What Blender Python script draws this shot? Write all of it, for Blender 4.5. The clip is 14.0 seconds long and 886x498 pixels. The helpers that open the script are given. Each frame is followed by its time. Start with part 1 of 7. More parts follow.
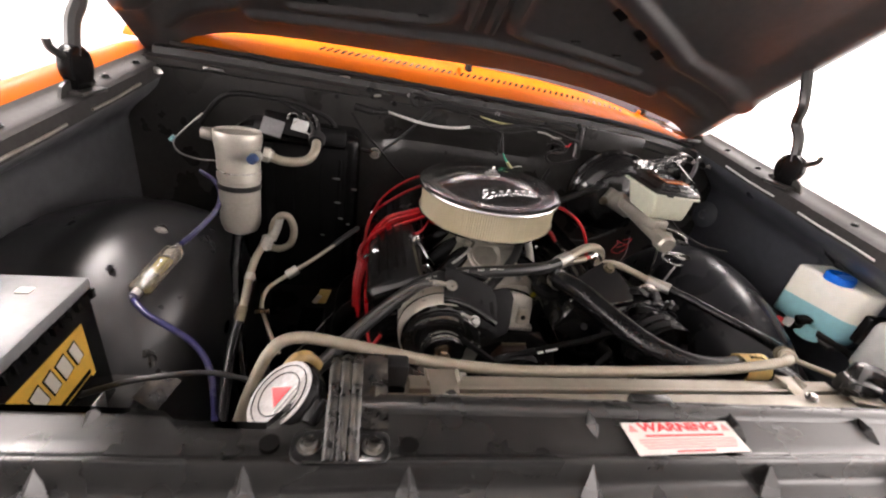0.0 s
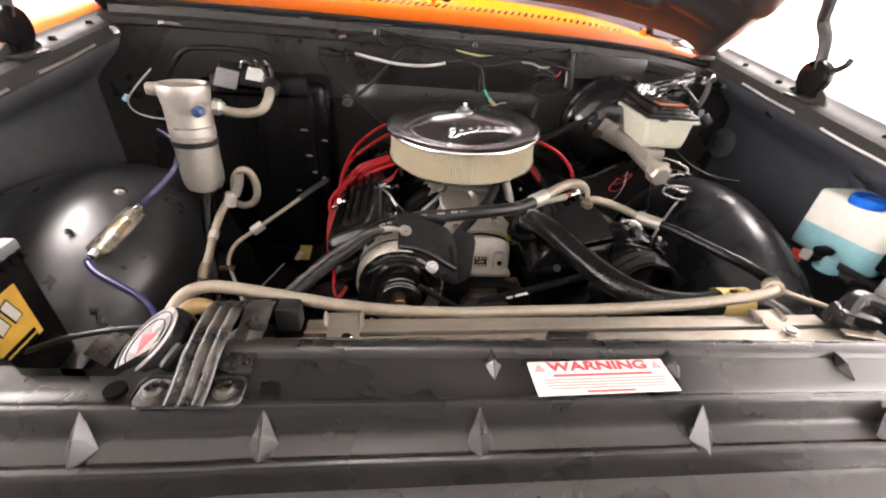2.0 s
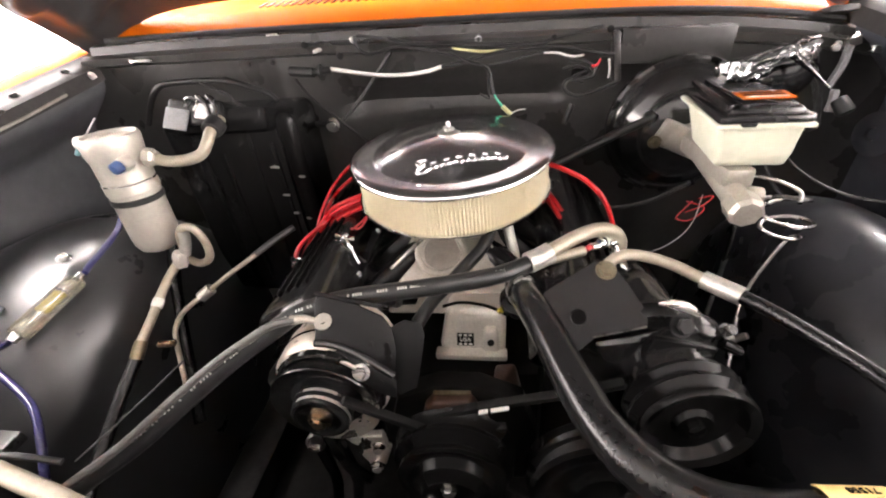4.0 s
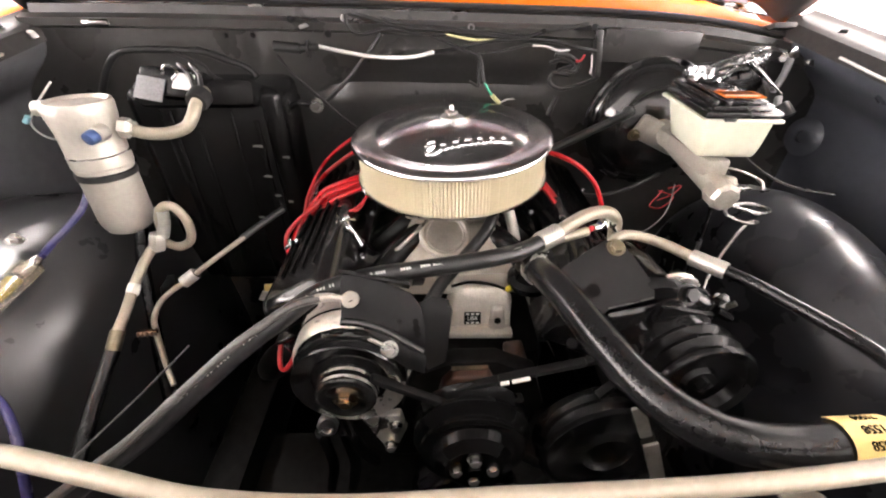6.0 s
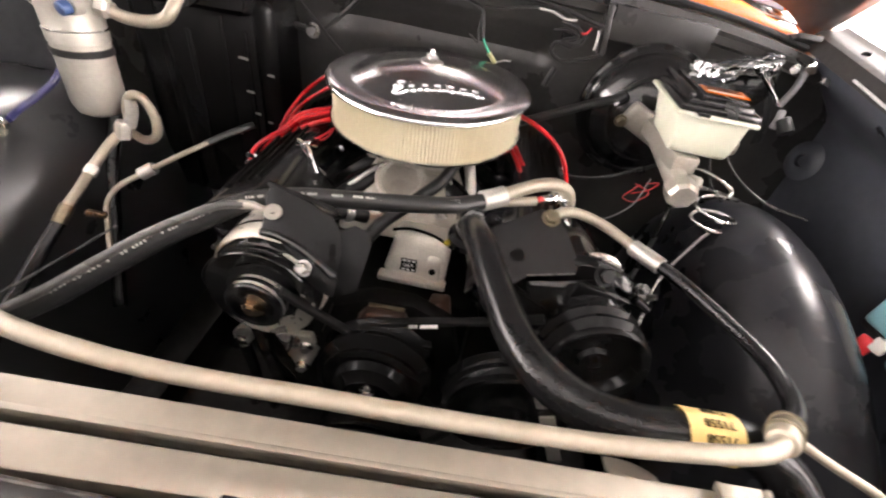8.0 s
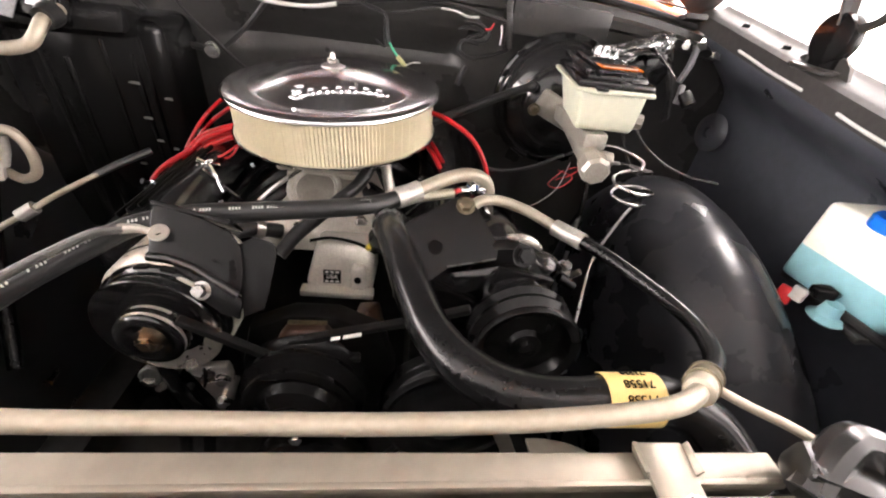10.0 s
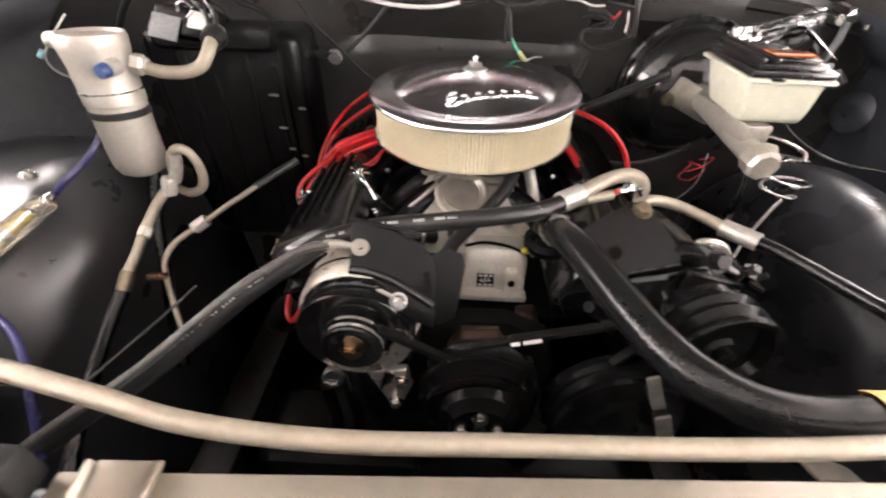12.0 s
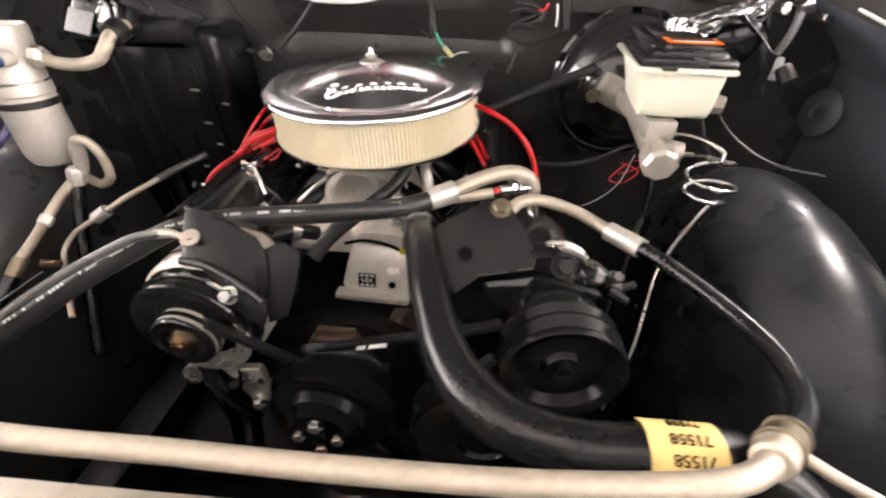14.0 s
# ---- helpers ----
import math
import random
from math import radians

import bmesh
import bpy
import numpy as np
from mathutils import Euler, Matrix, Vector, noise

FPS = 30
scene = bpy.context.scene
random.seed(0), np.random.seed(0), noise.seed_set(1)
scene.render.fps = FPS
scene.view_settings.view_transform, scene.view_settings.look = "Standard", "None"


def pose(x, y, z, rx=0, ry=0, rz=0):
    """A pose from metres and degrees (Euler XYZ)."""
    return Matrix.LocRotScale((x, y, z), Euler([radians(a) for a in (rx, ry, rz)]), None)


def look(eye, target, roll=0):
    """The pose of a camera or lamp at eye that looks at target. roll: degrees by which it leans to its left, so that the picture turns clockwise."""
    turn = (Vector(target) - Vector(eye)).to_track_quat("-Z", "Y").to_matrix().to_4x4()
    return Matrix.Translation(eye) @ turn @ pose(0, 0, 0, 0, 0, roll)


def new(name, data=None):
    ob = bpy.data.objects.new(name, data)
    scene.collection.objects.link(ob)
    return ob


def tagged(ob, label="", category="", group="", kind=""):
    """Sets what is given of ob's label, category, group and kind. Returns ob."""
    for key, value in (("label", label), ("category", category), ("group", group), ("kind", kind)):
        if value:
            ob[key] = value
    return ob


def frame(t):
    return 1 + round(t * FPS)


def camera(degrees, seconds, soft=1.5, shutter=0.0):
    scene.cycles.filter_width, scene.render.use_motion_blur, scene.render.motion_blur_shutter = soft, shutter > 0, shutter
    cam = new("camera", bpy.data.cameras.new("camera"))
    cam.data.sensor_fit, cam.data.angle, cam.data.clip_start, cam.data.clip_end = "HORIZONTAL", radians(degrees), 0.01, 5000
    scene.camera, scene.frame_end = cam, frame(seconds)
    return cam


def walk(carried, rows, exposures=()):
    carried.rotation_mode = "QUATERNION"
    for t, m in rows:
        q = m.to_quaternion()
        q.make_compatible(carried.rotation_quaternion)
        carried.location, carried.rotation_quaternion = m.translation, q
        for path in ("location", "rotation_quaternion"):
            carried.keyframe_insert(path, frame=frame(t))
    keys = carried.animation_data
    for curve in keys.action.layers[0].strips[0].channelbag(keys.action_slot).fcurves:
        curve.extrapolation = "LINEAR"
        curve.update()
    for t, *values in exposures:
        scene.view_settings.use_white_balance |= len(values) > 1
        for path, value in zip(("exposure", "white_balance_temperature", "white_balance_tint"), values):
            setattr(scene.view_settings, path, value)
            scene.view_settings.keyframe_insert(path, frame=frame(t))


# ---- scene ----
cam = camera(93.9, 14.0, soft=2.1, shutter=0.5)
PATH = [
    (0, (-0.262, 0.001, 1.423), (0.112, 1.745, 0.517), 9.9),
    (0.5, (-0.227, 0.024, 1.442), (0.096, 1.778, 0.536), 10.1),
    (1, (-0.196, 0.033, 1.437), (0.09, 1.777, 0.5), 9.2),
    (1.5, (-0.148, 0.024, 1.42), (0.11, 1.726, 0.402), 7.1),
    (2, (-0.108, 0.011, 1.392), (0.097, 1.674, 0.298), 4.2),
    (2.5, (-0.044, 0.045, 1.406), (-0.003, 1.716, 0.308), -1.0),
    (2.7, (0.01, 0.091, 1.406), (-0.018, 1.775, 0.328), -2.5),
    (4.8, (0.125, 0.294, 1.358), (-0.184, 1.88, 0.18), -6.0),
    (5, (0.117, 0.28, 1.366), (-0.197, 1.858, 0.178), -6.0),
    (5.5, (0.068, 0.257, 1.364), (-0.067, 1.873, 0.194), -2.3),
    (6, (0.006, 0.247, 1.366), (0.04, 1.882, 0.214), 0.0),
    (6.5, (-0.035, 0.243, 1.373), (0.11, 1.869, 0.218), 1.6),
    (7, (-0.057, 0.239, 1.364), (0.093, 1.862, 0.205), 2.8),
    (7.5, (0.007, 0.255, 1.341), (0.126, 1.852, 0.143), 6.4),
    (8, (0.121, 0.227, 1.341), (0.102, 1.783, 0.083), 10.5),
    (8.5, (0.193, 0.231, 1.298), (0.323, 1.888, 0.186), 12.1),
    (8.7, (0.205, 0.226, 1.303), (0.326, 1.896, 0.209), 10.8),
    (10.8, (0.157, 0.237, 1.31), (0.298, 1.826, 0.102), 4.9),
    (11, (0.147, 0.236, 1.311), (0.27, 1.822, 0.098), 4.2),
    (11.5, (0.09, 0.233, 1.323), (0.141, 1.812, 0.096), 2.7),
    (12, (0.006, 0.246, 1.326), (-0.026, 1.819, 0.091), 1.6),
    (12.5, (-0.043, 0.256, 1.332), (-0.137, 1.817, 0.085), 1.3),
    (13, (-0.005, 0.271, 1.336), (-0.174, 1.834, 0.1), 0.8),
    (13.5, (0.133, 0.268, 1.304), (-0.056, 1.836, 0.076), 1.3),
    (14, (0.233, 0.281, 1.299), (0.042, 1.864, 0.092), 0.1),
]
walk(cam, [(t, look(eye, target, roll)) for t, eye, target, roll in PATH], [(0, -0.02), (0.4, 0.48), (2.7, 0.60), (4.8, 1.32), (7.0, 1.08), (8.7, 1.05), (10.8, 0.98), (12.5, 0.96), (14, 1.16)])

# ---- light ----
world = bpy.data.worlds.new("showroom_world")
scene.world = world
world.use_nodes = True
world.node_tree.nodes["Background"].inputs[0].default_value = (1.0, 0.898, 0.872, 1)
world.node_tree.nodes["Background"].inputs[1].default_value = 12.0


# ---- materials ----
def shader(name, colour, rough=0.5, metal=0.0, vary=0.25, grain=60.0, bump=0.1, stain=None, stain_amount=0.35,
           stain_scale=6.0, coat=0.0, transmission=0.0, spec=0.5, rough_vary=0.12, piece=0.0, subsurface=0.0, emit=0.0, relief=0.001):
    """A surface with a fine grain, a coarse stain pattern and a light relief, in metres."""
    m = bpy.data.materials.new(name)
    m.use_nodes = True
    nt = m.node_tree
    nodes, link = nt.nodes, nt.links.new
    b = nodes["Principled BSDF"]
    tc = nodes.new("ShaderNodeTexCoord")
    fine = nodes.new("ShaderNodeTexNoise")
    fine.inputs["Scale"].default_value, fine.inputs["Detail"].default_value = grain, 4.0
    coarse = nodes.new("ShaderNodeTexNoise")
    coarse.inputs["Scale"].default_value, coarse.inputs["Detail"].default_value = stain_scale, 5.0
    link(tc.outputs["Object"], fine.inputs["Vector"])
    link(tc.outputs["Object"], coarse.inputs["Vector"])
    ramp = nodes.new("ShaderNodeValToRGB")
    lo = tuple(c * (1 - vary) for c in colour)
    hi = tuple(min(1.0, c * (1 + vary)) for c in colour)
    ramp.color_ramp.elements[0].position, ramp.color_ramp.elements[1].position = 0.3, 0.7
    ramp.color_ramp.elements[0].color, ramp.color_ramp.elements[1].color = (*lo, 1), (*hi, 1)
    link(fine.outputs["Fac"], ramp.inputs["Fac"])
    mix = nodes.new("ShaderNodeMix")
    mix.data_type = "RGBA"
    mask = nodes.new("ShaderNodeMapRange")
    mask.inputs["From Min"].default_value, mask.inputs["From Max"].default_value = 0.5, 0.72
    mask.inputs["To Max"].default_value = stain_amount
    link(coarse.outputs["Fac"], mask.inputs["Value"])
    link(mask.outputs["Result"], mix.inputs["Factor"])
    link(ramp.outputs["Color"], mix.inputs["A"])
    mix.inputs["B"].default_value = (*(stain or tuple(c * 0.6 for c in colour)), 1)
    last = mix.outputs["Result"]
    if piece:
        info = nodes.new("ShaderNodeObjectInfo")
        hsv = nodes.new("ShaderNodeHueSaturation")
        mr = nodes.new("ShaderNodeMapRange")
        mr.inputs["To Min"].default_value, mr.inputs["To Max"].default_value = 1 - piece, 1 + piece
        link(info.outputs["Random"], mr.inputs["Value"])
        link(mr.outputs["Result"], hsv.inputs["Value"])
        link(last, hsv.inputs["Color"])
        last = hsv.outputs["Color"]
    link(last, b.inputs["Base Color"])
    rr = nodes.new("ShaderNodeMapRange")
    rr.inputs["From Min"].default_value, rr.inputs["From Max"].default_value = 0.3, 0.7
    rr.inputs["To Min"].default_value, rr.inputs["To Max"].default_value = max(0.0, rough - rough_vary), min(1.0, rough + rough_vary)
    link(coarse.outputs["Fac"], rr.inputs["Value"])
    link(rr.outputs["Result"], b.inputs["Roughness"])
    b.inputs["Metallic"].default_value = metal
    b.inputs["Specular IOR Level"].default_value = spec
    b.inputs["Coat Weight"].default_value = coat
    b.inputs["Coat Roughness"].default_value = 0.08
    b.inputs["Transmission Weight"].default_value = transmission
    b.inputs["Subsurface Weight"].default_value = subsurface
    b.inputs["Subsurface Radius"].default_value = (0.01, 0.01, 0.008)
    if emit:
        b.inputs["Emission Color"].default_value = (*colour, 1)
        b.inputs["Emission Strength"].default_value = emit
    if bump:
        bn = nodes.new("ShaderNodeBump")
        bn.inputs["Strength"].default_value, bn.inputs["Distance"].default_value = bump, relief
        link(fine.outputs["Fac"], bn.inputs["Height"])
        link(bn.outputs["Normal"], b.inputs["Normal"])
    return m


M_SATIN = shader("satin_black_paint", (0.0275, 0.0265, 0.0255), 0.32, spec=0.45, vary=0.15, grain=90, bump=0.15, stain=(0.055, 0.052, 0.047), stain_amount=0.4, rough_vary=0.12)
# Inner fender blacks: veiling haze is mixed into the colour, more on the left.
M_FENDER = shader("hazy_left_fender_black", (0.076, 0.077, 0.081), 0.36, spec=0.4, vary=0.12, grain=40, bump=0.12, stain=(0.105, 0.107, 0.110), stain_amount=0.4, stain_scale=5, rough_vary=0.1)
M_DARKFENDER = shader("darker_right_fender_black", (0.052, 0.056, 0.066), 0.34, spec=0.4, vary=0.12, grain=40, bump=0.12, stain=(0.058, 0.061, 0.069), stain_amount=0.4, stain_scale=5, rough_vary=0.1)
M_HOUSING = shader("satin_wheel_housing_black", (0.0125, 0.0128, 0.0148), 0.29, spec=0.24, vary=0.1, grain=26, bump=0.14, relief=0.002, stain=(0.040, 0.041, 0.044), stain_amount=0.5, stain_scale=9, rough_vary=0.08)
# Left housing copy: haze and a broad sheen are put into the paint.
M_DULLHOUSING = shader("hazy_wheel_housing_black", (0.022, 0.0222, 0.023), 0.31, spec=0.6, vary=0.12, grain=26, bump=0.12, relief=0.002, stain=(0.026, 0.026, 0.026), stain_amount=0.4, stain_scale=11, rough_vary=0.05)
M_HOOD = shader("dusty_hood_underside", (0.032, 0.0312, 0.031), 0.40, vary=0.15, grain=50, bump=0.15, stain=(0.046, 0.045, 0.043), stain_amount=0.4, stain_scale=5)
M_GLOSS = shader("gloss_black_paint", (0.0115, 0.0113, 0.0115), 0.18, vary=0.2, grain=120, bump=0.04, coat=0.4, spec=0.4)
M_BRACKET = shader("bracket_black", (0.0065, 0.0064, 0.0065), 0.22, spec=0.15, vary=0.06, grain=260, bump=0.012, stain=(0.011, 0.0105, 0.010), stain_amount=0.12, stain_scale=9, rough_vary=0.05)
M_DUSTY = shader("dusty_black_plastic", (0.0115, 0.0112, 0.0108), 0.27, spec=0.5, vary=0.12, grain=110, bump=0.06, stain=(0.026, 0.024, 0.021), stain_amount=0.4, stain_scale=9, rough_vary=0.09)
M_SCUFF = shader("scuffed_black_steel", (0.018, 0.017, 0.016), 0.3, vary=0.4, grain=160, bump=0.2, stain=(0.15, 0.13, 0.10), stain_amount=0.45, stain_scale=45, rough_vary=0.12)
M_RUBBER = shader("black_rubber", (0.014, 0.014, 0.014), 0.42, spec=0.28, vary=0.25, grain=200, bump=0.15, stain=(0.05, 0.048, 0.045), stain_amount=0.3, rough_vary=0.08)
M_HOSE = shader("smooth_hose_rubber", (0.0085, 0.0085, 0.0088), 0.22, spec=0.3, vary=0.08, grain=250, bump=0.03, stain=(0.016, 0.016, 0.016), stain_amount=0.2, stain_scale=12, rough_vary=0.04)
M_WIRE = shader("black_wire_sheath", (0.02, 0.02, 0.02), 0.4, vary=0.3, grain=300, bump=0.05)
M_CHROME = shader("polished_chrome", (0.76, 0.77, 0.78), 0.10, metal=1.0, vary=0.02, grain=50, bump=0.0, stain=(0.7, 0.7, 0.7), stain_amount=0.1, rough_vary=0.04)
M_STEEL = shader("plated_steel", (0.42, 0.41, 0.39), 0.28, metal=1.0, vary=0.18, grain=120, bump=0.06, stain=(0.2, 0.19, 0.17), stain_amount=0.5, stain_scale=20)
M_ALU = shader("dull_aluminium", (0.48, 0.46, 0.42), 0.42, metal=0.6, vary=0.1, grain=140, bump=0.12, stain=(0.42, 0.39, 0.34), stain_amount=0.45, stain_scale=14)
M_PIPE = shader("oxidised_aluminium_tube", (0.315, 0.278, 0.218), 0.46, metal=0.35, vary=0.08, grain=160, bump=0.05, stain=(0.22, 0.187, 0.138), stain_amount=0.5, stain_scale=18)
M_CASTDULL = shader("dull_cast_aluminium", (0.36, 0.335, 0.29), 0.42, metal=0.5, vary=0.1, grain=300, bump=0.18, stain=(0.15, 0.138, 0.12), stain_amount=0.45, stain_scale=22)
M_CAN = shader("oxidised_cream_aluminium", (0.42, 0.395, 0.345), 0.42, metal=0.45, vary=0.05, grain=160, bump=0.05, stain=(0.36, 0.33, 0.275), stain_amount=0.3, stain_scale=24, rough_vary=0.1)
M_CAST = shader("cast_aluminium", (0.62, 0.585, 0.52), 0.42, metal=0.5, vary=0.14, grain=420, bump=0.5, stain=(0.3, 0.28, 0.25), stain_amount=0.4, stain_scale=16)
M_TANK = shader("raw_aluminium_tank", (0.255, 0.228, 0.185), 0.42, metal=0.5, vary=0.06, grain=90, bump=0.06, stain=(0.225, 0.197, 0.158), stain_amount=0.4, stain_scale=12)
M_PAPER = shader("pleated_filter_paper", (0.64, 0.585, 0.44), 0.85, vary=0.05, grain=300, bump=0.1, stain=(0.56, 0.495, 0.35), stain_amount=0.25, stain_scale=20)
M_RED = shader("red_silicone", (0.42, 0.007, 0.012), 0.33, vary=0.12, grain=100, bump=0.03)
M_REDWIRE = shader("thin_red_wire", (0.45, 0.02, 0.025), 0.4, vary=0.12)
M_ORANGE = shader("orange_body_paint", (0.44, 0.088, 0.0010), 0.42, spec=0.06, vary=0.04, grain=200, bump=0.02, stain=(0.40, 0.078, 0.0010), stain_amount=0.1)
M_RUST = shader("bare_brown_block", (0.040, 0.0168, 0.0098), 0.42, vary=0.25, grain=80, bump=0.2, stain=(0.021, 0.010, 0.0065), stain_amount=0.6, stain_scale=18)
M_FAN = shader("brushed_pale_aluminium", (0.66, 0.61, 0.53), 0.34, metal=0.35, vary=0.06, grain=220, bump=0.05, stain=(0.5, 0.46, 0.39), stain_amount=0.3, stain_scale=30)
M_CASE = shader("polished_case_aluminium", (0.62, 0.59, 0.53), 0.28, metal=0.75, vary=0.08, grain=180, bump=0.04, stain=(0.42, 0.40, 0.36), stain_amount=0.4, stain_scale=25, rough_vary=0.06)
M_LID = shader("brushed_chrome_lid", (0.76, 0.76, 0.765), 0.19, metal=1.0, vary=0.03, grain=60, bump=0.0, stain=(0.66, 0.65, 0.64), stain_amount=0.2, stain_scale=14, rough_vary=0.05)
M_BELT = shader("dull_belt_rubber", (0.007, 0.0068, 0.0066), 0.6, spec=0.15, vary=0.25, grain=250, bump=0.1)
M_BRASS = shader("brass", (0.62, 0.42, 0.16), 0.3, metal=1.0, vary=0.15, grain=150, bump=0.05)
# One near-black colour for everything low in the bay.
M_UNDER = shader("near_black_underbody", (0.0062, 0.006, 0.0057), 0.5, spec=0.06, vary=0.4, grain=60, bump=0.3, stain=(0.012, 0.011, 0.01), stain_amount=0.5, stain_scale=8)
M_BRONZE = shader("tarnished_bronze", (0.30, 0.22, 0.15), 0.28, metal=1.0, vary=0.2, grain=150, bump=0.05, stain=(0.2, 0.14, 0.09))
M_ZINC = shader("dull_yellow_zinc", (0.17, 0.145, 0.1), 0.45, metal=0.9, vary=0.2, grain=150, bump=0.08, stain=(0.2, 0.16, 0.1), stain_amount=0.5, stain_scale=30)
M_CAPFACE = shader("printed_cap_face", (0.28, 0.27, 0.265), 0.25, vary=0.12, grain=200, bump=0.05, stain=(0.2, 0.19, 0.19), stain_amount=0.5, stain_scale=60)
M_TAN = shader("tan_rubber_hose", (0.26, 0.17, 0.065), 0.45, vary=0.15, grain=120, bump=0.1)
M_LABEL = shader("yellow_paper_label", (0.66, 0.48, 0.17), 0.6, vary=0.05, grain=120, bump=0.04, stain=(0.65, 0.46, 0.16), stain_amount=0.3)
M_INK = shader("black_ink", (0.0045, 0.0043, 0.004), 0.8, vary=0.1, spec=0.04)
M_REDINK = shader("red_ink", (0.7, 0.03, 0.04), 0.5, vary=0.06)
M_PINKINK = shader("faded_red_ink", (0.72, 0.22, 0.22), 0.5, vary=0.08)
M_WHITE = shader("white_vinyl", (0.60, 0.565, 0.53), 0.4, vary=0.03, grain=80, bump=0.02, stain=(0.58, 0.54, 0.51), stain_amount=0.3)
M_GREYINK = shader("pale_print", (0.5, 0.5, 0.47), 0.5, vary=0.1)
M_MILK = shader("milky_reservoir_plastic", (0.53, 0.53, 0.43), 0.35, vary=0.06, grain=60, bump=0.03, stain=(0.44, 0.44, 0.33), stain_amount=0.4, subsurface=0.15)
M_JUG = shader("translucent_white_jug", (0.8, 0.78, 0.7), 0.4, vary=0.04, grain=60, bump=0.04, stain=(0.7, 0.7, 0.64), subsurface=0.2)
M_FLUID = shader("blue_washer_fluid", (0.28, 0.53, 0.58), 0.35, vary=0.06, grain=50, bump=0.03, stain=(0.28, 0.6, 0.64), subsurface=0.2)
M_BLUE = shader("blue_plastic", (0.01, 0.16, 0.75), 0.3, vary=0.08, grain=60, bump=0.03)
M_BLUECAP = shader("dusty_blue_cap", (0.03, 0.06, 0.15), 0.4, vary=0.15, grain=90, bump=0.05)
M_PURPLE = shader("violet_power_cable", (0.030, 0.029, 0.088), 0.25, vary=0.12, grain=200, bump=0.03)
M_CLEAR = shader("clear_fuse_housing", (0.55, 0.5, 0.4), 0.15, vary=0.15, grain=60, bump=0.05, transmission=0.8)
M_YELLOW = shader("yellow_plastic", (0.42, 0.33, 0.02), 0.4, vary=0.1)
M_STRAW = shader("faded_straw_plastic", (0.42, 0.40, 0.20), 0.45, vary=0.12)
M_GREEN = shader("green_wire", (0.05, 0.42, 0.25), 0.4, vary=0.1)
M_BATTOP = shader("grey_battery_top", (0.17, 0.17, 0.175), 0.45, vary=0.08, grain=90, bump=0.08, stain=(0.12, 0.12, 0.12))
M_BATLABEL = shader("amber_battery_label", (0.66, 0.40, 0.06), 0.4, vary=0.15, grain=40, bump=0.02, stain=(0.3, 0.17, 0.03), stain_amount=0.5, stain_scale=20)
M_TAPE = shader("silver_foil", (0.62, 0.62, 0.62), 0.2, metal=1.0, vary=0.1, grain=200, bump=0.5)
M_GREYTAPE = shader("grey_cloth_tape", (0.20, 0.20, 0.205), 0.55, vary=0.2, grain=300, bump=0.2)
M_CABLE = shader("worn_grey_cable_sheath", (0.055, 0.053, 0.05), 0.3, spec=0.5, vary=0.15, grain=200, bump=0.05)
M_ACHOSE = shader("dusty_printed_hose_rubber", (0.016, 0.016, 0.0157), 0.34, spec=0.4, vary=0.12, grain=250, bump=0.05, stain=(0.032, 0.031, 0.03), stain_amount=0.3, stain_scale=12, rough_vary=0.06)
M_RAIL = shader("matte_fender_rail", (0.035, 0.033, 0.032), 0.6, spec=0.2, vary=0.15, grain=90, bump=0.1, stain=(0.06, 0.056, 0.052), stain_amount=0.4, stain_scale=8)
M_GLASS = shader("reflecting_windshield_glass", (0.08, 0.078, 0.09), 0.05, vary=0.05, grain=10, bump=0.0, spec=0.2)
M_WALL = shader("white_showroom_wall", (0.82, 0.81, 0.80), 0.7, vary=0.02, grain=8, bump=0.05, stain=(0.76, 0.75, 0.74), stain_amount=0.3, stain_scale=0.6)
M_DARKWALL = shader("unseen_dark_wall", (0.10, 0.10, 0.105), 0.6, vary=0.05, grain=8, bump=0.05, stain=(0.08, 0.08, 0.08), stain_scale=0.8)
M_CEIL = shader("white_ceiling", (0.8, 0.8, 0.8), 0.8, vary=0.02, grain=8, bump=0.05, stain=(0.75, 0.75, 0.75), stain_scale=0.6)
M_FLOOR = shader("grey_epoxy_floor", (0.22, 0.22, 0.215), 0.25, vary=0.08, grain=20, bump=0.03, stain=(0.3, 0.3, 0.29), stain_scale=0.9)
M_LIGHT = shader("lamp_diffuser", (1.0, 0.908, 0.878), 0.5, vary=0.0, bump=0.0, stain=(1, 0.908, 0.878), emit=63.0)
M_PAPERTAG = shader("pale_tag", (0.62, 0.62, 0.6), 0.35, vary=0.08)

# ---- mesh tools ----
PLACE = {}


def thing(name, label, category, at, group="", kind=""):
    ob = new(name)
    ob.empty_display_size = 0.03
    ob.location = at
    PLACE[ob.name] = Matrix.Translation(at)
    return tagged(ob, label, category, group, kind)


def part(name, bm, material, parent=None, label="", smooth=35.0):
    """Links a bmesh in world metres as one mesh under its thing, with its origin at its middle."""
    bmesh.ops.recalc_face_normals(bm, faces=bm.faces)
    me = bpy.data.meshes.new(name)
    co = [v.co for v in bm.verts]
    mid = Vector([(min(c[i] for c in co) + max(c[i] for c in co)) / 2 for i in range(3)])
    bmesh.ops.translate(bm, verts=bm.verts, vec=-mid)
    bm.to_mesh(me)
    bm.free()
    me.materials.append(material)
    if smooth:
        me.shade_smooth()
        me.set_sharp_from_angle(angle=radians(smooth))
    ob = new(name, me)
    ob.location = mid
    PLACE[ob.name] = Matrix.Translation(mid)
    if parent:
        ob.parent = parent
        ob.matrix_parent_inverse = PLACE[parent.name].inverted()
    if label:
        ob["label"] = label
    return ob


def mesh():
    return bmesh.new()


